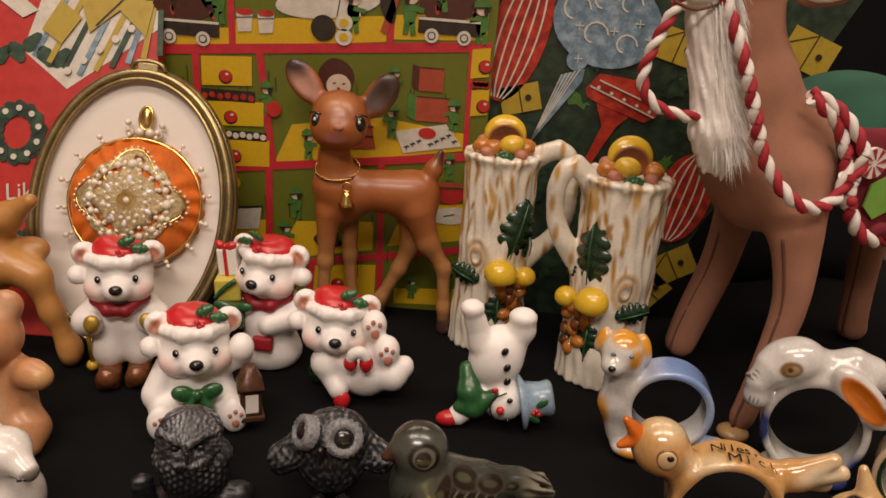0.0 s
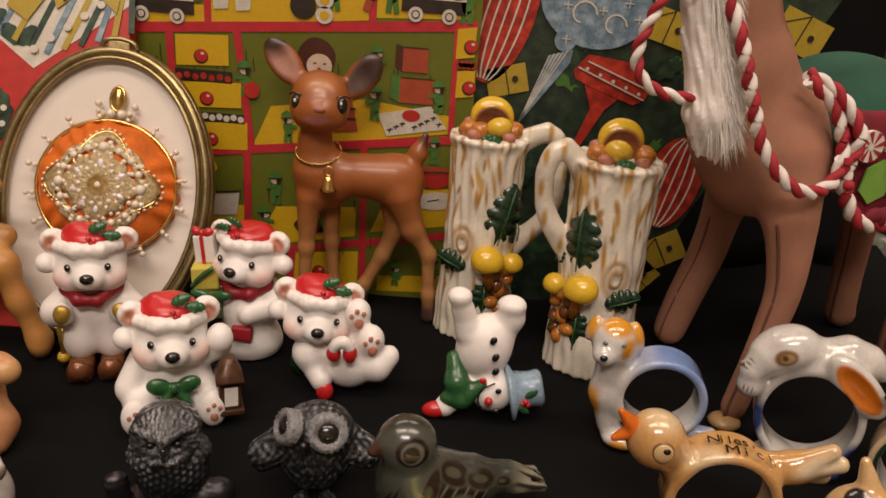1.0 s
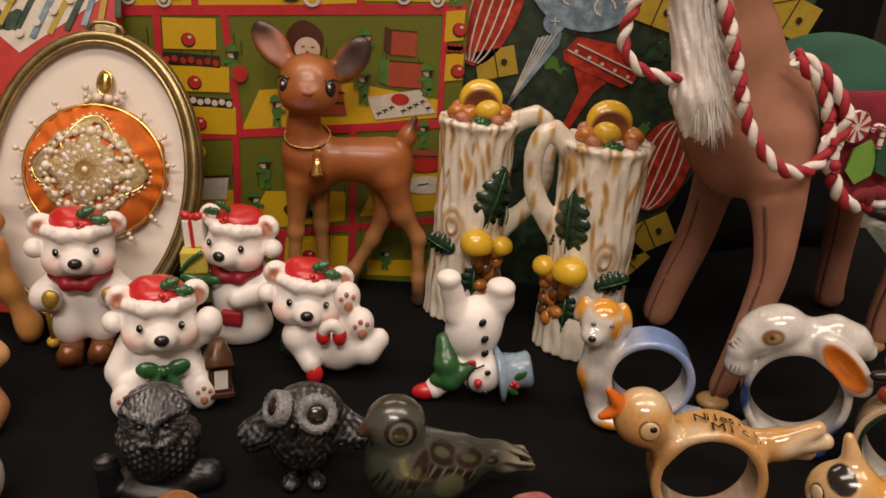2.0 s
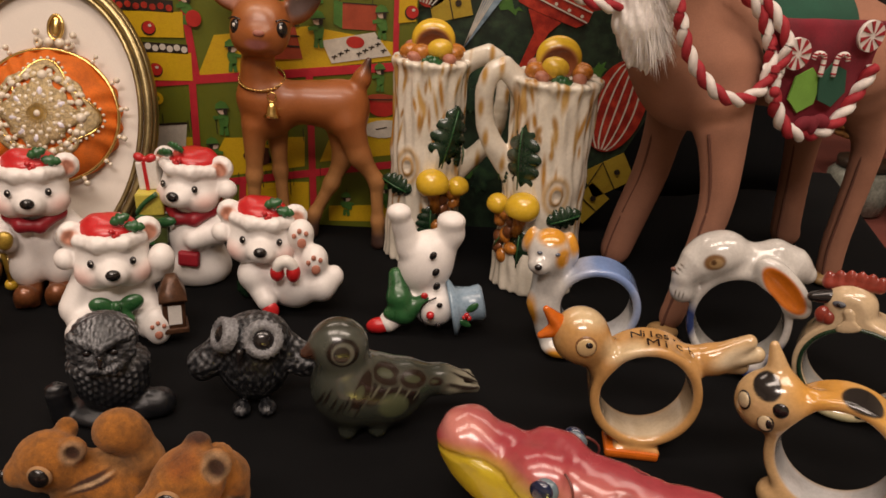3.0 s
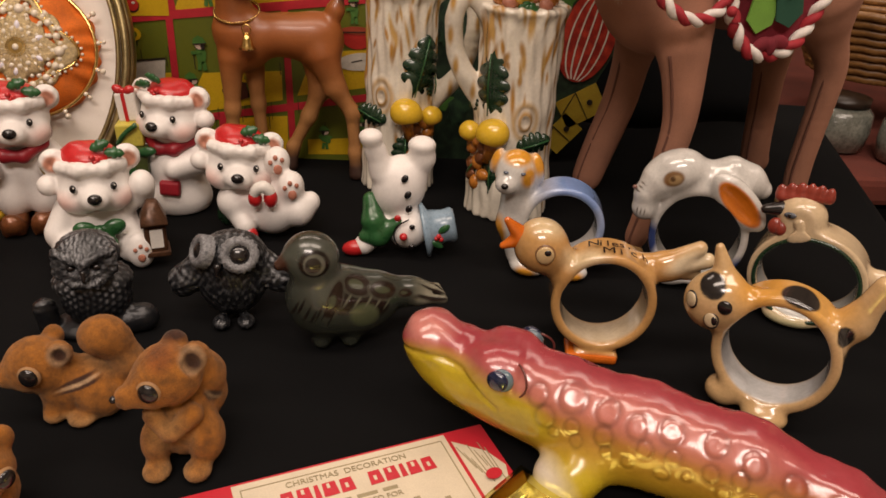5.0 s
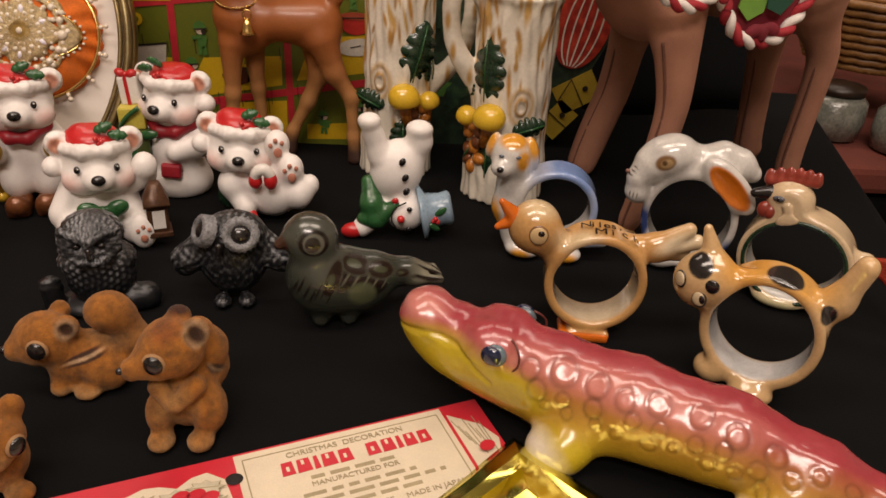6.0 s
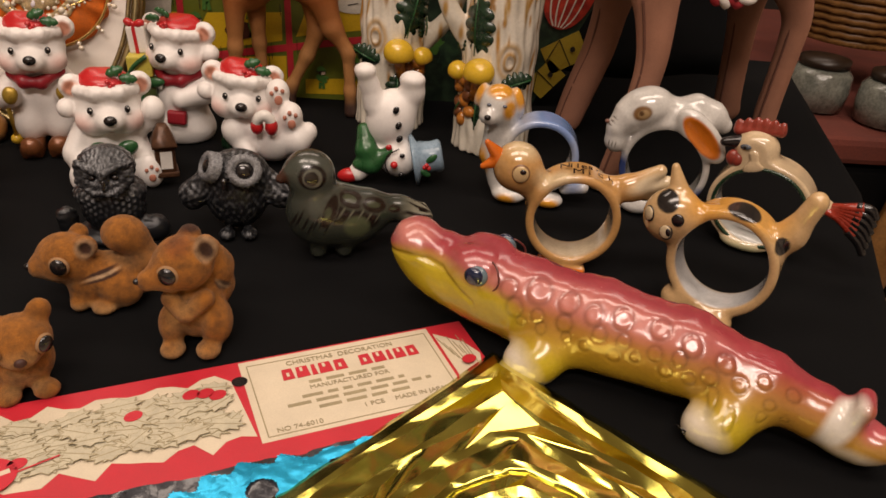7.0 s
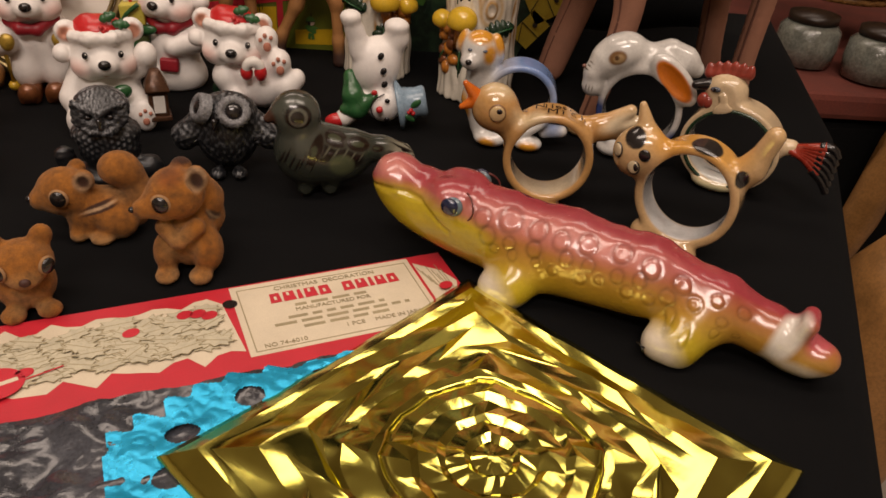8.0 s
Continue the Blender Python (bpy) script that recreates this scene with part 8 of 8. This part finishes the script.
for i in range(220):
    x, y, a, ln = -0.274 + 0.00074 * i + g.uniform(-0.003, 0.003), -0.0275 + g.uniform(-0.013, 0.013), g.uniform(-40, 40) + (180 if i % 2 else 0), g.uniform(0.013, 0.020)
    pts = []
    for k in range(16):
        t = 2 * math.pi * k / 16
        rr = (1.0 if k % 2 == 0 else 0.66)
        u, v = ln * 0.5 * math.cos(t) * rr, ln * 0.26 * math.sin(t) * rr
        pts.append(Vector((x + u * math.cos(radians(a)) - v * math.sin(radians(a)), y + u * math.sin(radians(a)) + v * math.cos(radians(a)))))
    ok = all(-0.045 < p.y < -0.009 and p.x < -0.109 for p in pts)
    if not ok:
        continue
    leaf_shape = laid("printed_leaf", [tuple(p) for p in pts], CARDLINE, 2 + 0.45 * (i % 24))
    mid = Vector((x, y))
    laid("leaf_fill", [tuple(mid + (p - mid) * 0.93) for p in pts], CARDLEAF, 2.15 + 0.45 * (i % 24), leaf_shape)
    laid("leaf_vein", strip((x - ln * 0.45 * math.cos(radians(a)), y - ln * 0.45 * math.sin(radians(a))), (x + ln * 0.45 * math.cos(radians(a)), y + ln * 0.45 * math.sin(radians(a))), 0.0004), CARDLINE, 2.30 + 0.45 * (i % 24))
for x, y in ((-0.122, -0.0180), (-0.1275, -0.0172), (-0.1175, -0.0205), (-0.150, -0.0230), (-0.2050, -0.0120), (-0.2095, -0.0125), (-0.0085, -0.030), (-0.190, -0.036), (-0.240, -0.030)):
    laid("holly_berry", oval(x, y, 0.0036, 0.0028, 20, 18), CARDRED, 14)
for k in range(8):
    laid("leaf_line", strip((-0.0160 + 0.0016 * k, -0.010 - 0.004 * (k % 3)), (-0.013 + 0.0012 * k, -0.024 - 0.003 * (k % 4)), 0.0004), CARDLINE, 2)
logo = laid("logo", oval(-0.2000, -0.0395, 0.0105, 0.0092, 0, 30), CARDRED, 14)
laid("logo_mark", rect(-0.2065, -0.0425, -0.2030, -0.0355), CARDCREAM, 15, logo)
laid("logo_mark", strip((-0.2020, -0.0410), (-0.1920, -0.0385), 0.0022), CARDCREAM, 15, logo)
laid("logo_arrow", strip((-0.1900, -0.0400), (-0.1760, -0.0360), 0.0007), CARDRED, 14)
laid("punched_hole", oval(-0.1075, -0.0135, 0.0033, 0.0030, 0, 20), BLACKPAINT, 4)
# brand line as plain red blocks, fine print as short bars
bx = -0.0900
for i, w in enumerate((0.0052, 0.0058, 0.0024, 0.0060, 0.0056, 0.0, 0.0056, 0.0056, 0.0024, 0.0052, 0.0052)):
    if w:
        b = laid("brand_block", [(bx, -0.0185), (bx + w, -0.0183), (bx + w - 0.0004, -0.0112), (bx + 0.0005, -0.0114)], CARDRED, 3)
        if w > 0.005:
            laid("brand_gap", rect(bx + 0.0020, -0.0165 + 0.002 * (i % 2), bx + 0.0032, -0.0140 + 0.002 * (i % 2)), CARDCREAM, 4, b)
    bx += w + 0.0009 if w else 0.0050
for text, x, y, s in (("CHRISTMAS  DECORATION", -0.062, -0.0090, 0.0040), ("MANUFACTURED FOR", -0.063, -0.0270, 0.0035), ("MADE IN JAPAN", -0.0360, -0.0445, 0.0036), ("1 PCE", -0.0580, -0.0445, 0.0036), ("NO 74-6010", -0.0900, -0.0482, 0.0036)):
    lettering(text, s, CARDLINE, pack, pose(x, y, 0.0017))
for y, x0, x1 in ((-0.0222, -0.080, -0.045), (-0.0306, -0.085, -0.040), (-0.0345, -0.092, -0.0290), (-0.0385, -0.080, -0.040)):
    x = x0
    while x < x1:
        w = g.uniform(0.004, 0.010)
        laid("print_bar", rect(x, y - 0.0009, min(x + w, x1), y + 0.0009), CARDLINE, 2)
        x += w + 0.0022


def crumpled(x0, x1, y0, y1, z, amp, nx, ny, seed, keep=None, thick=0.0):
    """A creased sheet over a rectangle; keep(x, y) tells where there is sheet."""
    bm = bmesh.new()
    vs = {}
    for i in range(nx + 1):
        for j in range(ny + 1):
            x, y = x0 + (x1 - x0) * i / nx, y0 + (y1 - y0) * j / ny
            n1 = noise.noise((x * 45 + seed, y * 60, 0.3)) + 0.6 * abs(noise.noise((x * 110, y * 90 + seed, 1.3))) + 0.35 * abs(noise.noise((x * 230, y * 200 + seed, 2.3)))
            vs[i, j] = bm.verts.new((x, y, z + amp * max(n1 + 0.5, 0.0)))
    for i in range(nx):
        for j in range(ny):
            x, y = x0 + (x1 - x0) * (i + 0.5) / nx, y0 + (y1 - y0) * (j + 0.5) / ny
            if keep is None or keep(x, y):
                bm.faces.new((vs[i, j], vs[i + 1, j], vs[i + 1, j + 1], vs[i, j + 1])).smooth = True
    for v in [v for v in bm.verts if not v.link_faces]:
        bm.verts.remove(v)
    return bm


PLASTIC = surface("dark_crinkled_film", (0.065, 0.068, 0.080), 0.16, 0.5, 60, 700, 0.4, coat=0.8, depth=0.0010)
BLUEFOIL = surface("blue_metal_foil", (0.03, 0.50, 0.85), 0.26, 0.15, 80, 700, 0.15, metal=0.6, depth=0.001)
part("film", crumpled(-0.280, -0.004, -0.190, -0.0615, 0.0006, 0.0030, 150, 80, 3.0), PLASTIC, pack, "dark crinkled plastic film")


def garland(x, y):
    jag = 1 + 0.10 * math.sin(x * 420 + y * 300)
    blobs = ((-0.112, -0.084, 0.036, 0.020), (-0.145, -0.110, 0.026, 0.034), (-0.070, -0.0745, 0.050, 0.0090), (-0.112, -0.135, 0.036, 0.030))
    if not any((x - a) ** 2 / (p * jag) ** 2 + (y - b) ** 2 / (q * jag) ** 2 < 1 for a, b, p, q in blobs):
        return False
    holes = ((-0.1115, -0.0780, 0.0058, 0.0050), (-0.1380, -0.0890, 0.0062, 0.0048), (-0.1280, -0.1010, 0.0030, 0.0080), (-0.1450, -0.1080, 0.0055, 0.0050), (-0.0830, -0.0750, 0.0045, 0.0040), (-0.1580, -0.1300, 0.0060, 0.0055),
             (-0.1180, -0.1180, 0.0058, 0.0052), (-0.0560, -0.0745, 0.0040, 0.0035), (-0.1000, -0.1000, 0.0045, 0.0050), (-0.1300, -0.1350, 0.0058, 0.0052))
    return not any((x - a) ** 2 / p ** 2 + (y - b) ** 2 / q ** 2 < 1 for a, b, p, q in holes)


part("garland", crumpled(-0.165, -0.010, -0.165, -0.062, 0.0040, 0.0011, 260, 170, 9.0, garland), BLUEFOIL, pack, "bright blue foil garland with punched holes")


# ---- gold foil ornament, a square of pressed foil with a coiled centre ----
def gold_square(first, last):
    """Foil pressed into terraces that turn from a square edge to a coiled centre; each terrace is a broad slope and a steep lip."""
    bm = bmesh.new()
    g = random.Random(17)
    s, terraces, sect = 0.0820, 8, 32
    rows = []
    for k in range(2 * terraces + 1):
        step, lip = k // 2, k % 2
        rho = ((step + (0.30 if lip else 0.0)) / terraces) ** 1.15
        row = []
        for i in range(sect):
            a = 2 * math.pi * i / sect + 0.11 * (terraces - step) * (step < terraces - 2)
            square = 1 / max(abs(math.cos(a)), abs(math.sin(a)))
            w = min(max((rho - 0.35) / 0.60, 0), 1)
            r = s * rho * (1 - w + w * square)
            corner = max(0.0, 1 - abs(abs(math.cos(a)) - abs(math.sin(a))) * 2.6)
            dome = 0.0100 + 0.0075 * corner * rho * (1.3 - rho) - 0.0035 * rho ** 3 - 0.0030 * max(0, 0.4 - rho)
            z = dome + (0.0017 if lip else 0.0) * (1 - 0.35 * rho) + 0.00045 * g.uniform(-1, 1) * min(rho * 1.6, 1)
            r *= 1 + 0.025 * g.uniform(-1, 1) * (0.1 < rho < 0.9)
            if k == 2 * terraces:
                r, z = s * square, 0.0042 + 0.002 * corner
            row.append(bm.verts.new((r * math.cos(a), r * math.sin(a), max(z, 0.003))))
        rows.append(row)
    for k in range(first, last):
        p, q = rows[k], rows[k + 1]
        for i in range(sect):
            j = (i + 1) % sect
            if (i + k // 2) % 2 or k % 2 == 0:
                bm.faces.new((p[i], q[i], q[j]))
                bm.faces.new((p[i], q[j], p[j]))
            else:
                bm.faces.new((p[i], q[i], p[j]))
                bm.faces.new((p[j], q[i], q[j]))
    if first == 1:
        bm.faces.new(rows[1])
    for v in [v for v in bm.verts if not v.link_faces]:
        bm.verts.remove(v)
    bmesh.ops.subdivide_edges(bm, edges=bm.edges[:], cuts=2, use_grid_fill=True, smooth=0.0)
    for v in bm.verts:
        q = v.co
        v.co.z += 0.00045 * noise.noise((q.x * 70, q.y * 85, 4.0)) + 0.00018 * noise.noise((q.x * 210, q.y * 120, 9.0))
    for f in bm.faces:
        f.smooth = True
    sharp = [e for e in bm.edges if len(e.link_faces) == 2 and e.calc_face_angle(0) > 0.30]
    for e in sharp:
        e.smooth = False
    geo = bmesh.ops.extrude_face_region(bm, geom=bm.faces[:])
    for v in geo["geom"]:
        if isinstance(v, bmesh.types.BMVert):
            v.co.z -= 0.0005
    bmesh.ops.recalc_face_normals(bm, faces=bm.faces[:])
    return bm


GOLDFOIL = surface("pressed_gold_foil", (0.86, 0.79, 0.17), 0.11, 0.06, 40, 260, 0.10, metal=1.0)
foil = thing("gold_foil_ornament", "square ornament of pressed gold foil with a coiled centre", "ornament", pose(0.0770, 0.1130, 0.0, 0, 0, 45))
part("coiled_centre", gold_square(1, 8), GOLDFOIL, foil, "coiled pressed centre")
part("foil_square", gold_square(8, 16), GOLDFOIL, foil)

# ---- beyond the table ----
REDTOP = surface("dull_red_cloth", (0.16, 0.035, 0.022), 0.85, 0.3, 20, 300, 0.3)
DARKWOOD = surface("dark_stained_wood", (0.030, 0.017, 0.010), 0.35, 0.4, 25, 300, 0.2)
PANEL = surface("dark_backing_brown", (0.020, 0.012, 0.008), 0.5, 0.4, 6, 120, 0.2)
# panels added so that the background behind the stalls falls dark
screen = thing("dark_backing_panels", "dark brown panels added behind the stalls as a dark background", "screen", pose(0.95, 2.2, FLOOR_Z, 0, 0, -28))
for i in range(6):
    part("panel", block((-1.2 + 0.42 * i, 0, 0.70), (0.200, 0.015, 0.70), bevel=0.01), PANEL, screen)
stall = thing("side_table", "second display table under a dull red cloth", "table", pose(1.05, 1.35, FLOOR_Z, 0, 0, 0))
part("tabletop", block((0, 0, 0.60), (0.48, 0.42, 0.02), bevel=0.01), REDTOP, stall, "dull red cloth top")
part("skirt", block((0, 0, 0.29), (0.47, 0.41, 0.285), bevel=0.01), CLOTH, stall, "black cloth skirt")
basket = thing("basket", "golden woven wicker basket on the side table", "basket", pose(0.76, 1.19, -0.06))
for k in range(9):
    r = 0.085 + 0.006 * k
    part("wicker_coil", tube([((r + 0.003 * (-1) ** j) * math.cos(2 * math.pi * j / 48), (r + 0.003 * (-1) ** j) * math.sin(2 * math.pi * j / 48), 0.012 * k + 0.006) for j in range(48)], 0.0065, 6, True), WOODM, basket)
part("base", lathe([(0.088, 0.0), (0.088, 0.008)], 32), WOODM, basket)
JAR = surface("grey_pressed_glass", (0.25, 0.26, 0.22), 0.12, 0.5, 40, 200, 0.6, coat=0.8, depth=0.004)
for x, y in ((0.66, 1.06), (0.74, 1.00)):
    jar = thing("glass_jar", "grey pressed-glass jar on the side table", "jar", pose(x, y, -0.14), "glass jars")
    part("body", lathe([(0.030, 0.0), (0.042, 0.004), (0.046, 0.03), (0.044, 0.055), (0.034, 0.065)], 28), JAR, jar)
    part("lid", lathe([(0.036, 0.0655), (0.036, 0.076), (0.010, 0.080)], 28), DARKWOOD, jar, "dark lid")
for x, y, lean in ((0.60, 0.80, 16), (0.70, 0.92, 14)):
    post = thing("turned_post", "turned golden wooden chair post", "chair post", pose(x, y, FLOOR_Z, 0, lean * 0.5, 0), "turned posts")
    part("post", lathe([(0.018, 0.0), (0.018, 0.45), (0.024, 0.50), (0.024, 0.56), (0.019, 0.60), (0.026, 0.72), (0.030, 0.78), (0.022, 0.80), (0.022, 0.815), (0.030, 0.825), (0.026, 0.90), (0.018, 1.00)], 28), WOODM, post)
    part("collar", lathe([(0.025, 0.800), (0.029, 0.807), (0.025, 0.814)], 28), WOODM, post)
barrel = thing("wooden_barrel", "brown wooden barrel with a dark banded upper part", "barrel", pose(0.560, 0.600, FLOOR_Z, 0, 8, 0))
part("barrel_body", lathe([(0.060, 0.0), (0.075, 0.20), (0.085, 0.44), (0.080, 0.52), (0.062, 0.56)], 36), WOODM, barrel)
part("neck", lathe([(0.046, 0.55), (0.048, 0.62), (0.046, 0.78), (0.030, 0.80)], 36), DARKWOOD, barrel, "dark upper part")
for k in range(3):
    part("band", lathe([(0.0490, 0.580 + 0.014 * k), (0.0498, 0.584 + 0.014 * k), (0.0490, 0.588 + 0.014 * k)], 36), surface("grey_band", (0.34, 0.31, 0.28), 0.6), barrel, "pale grey band")
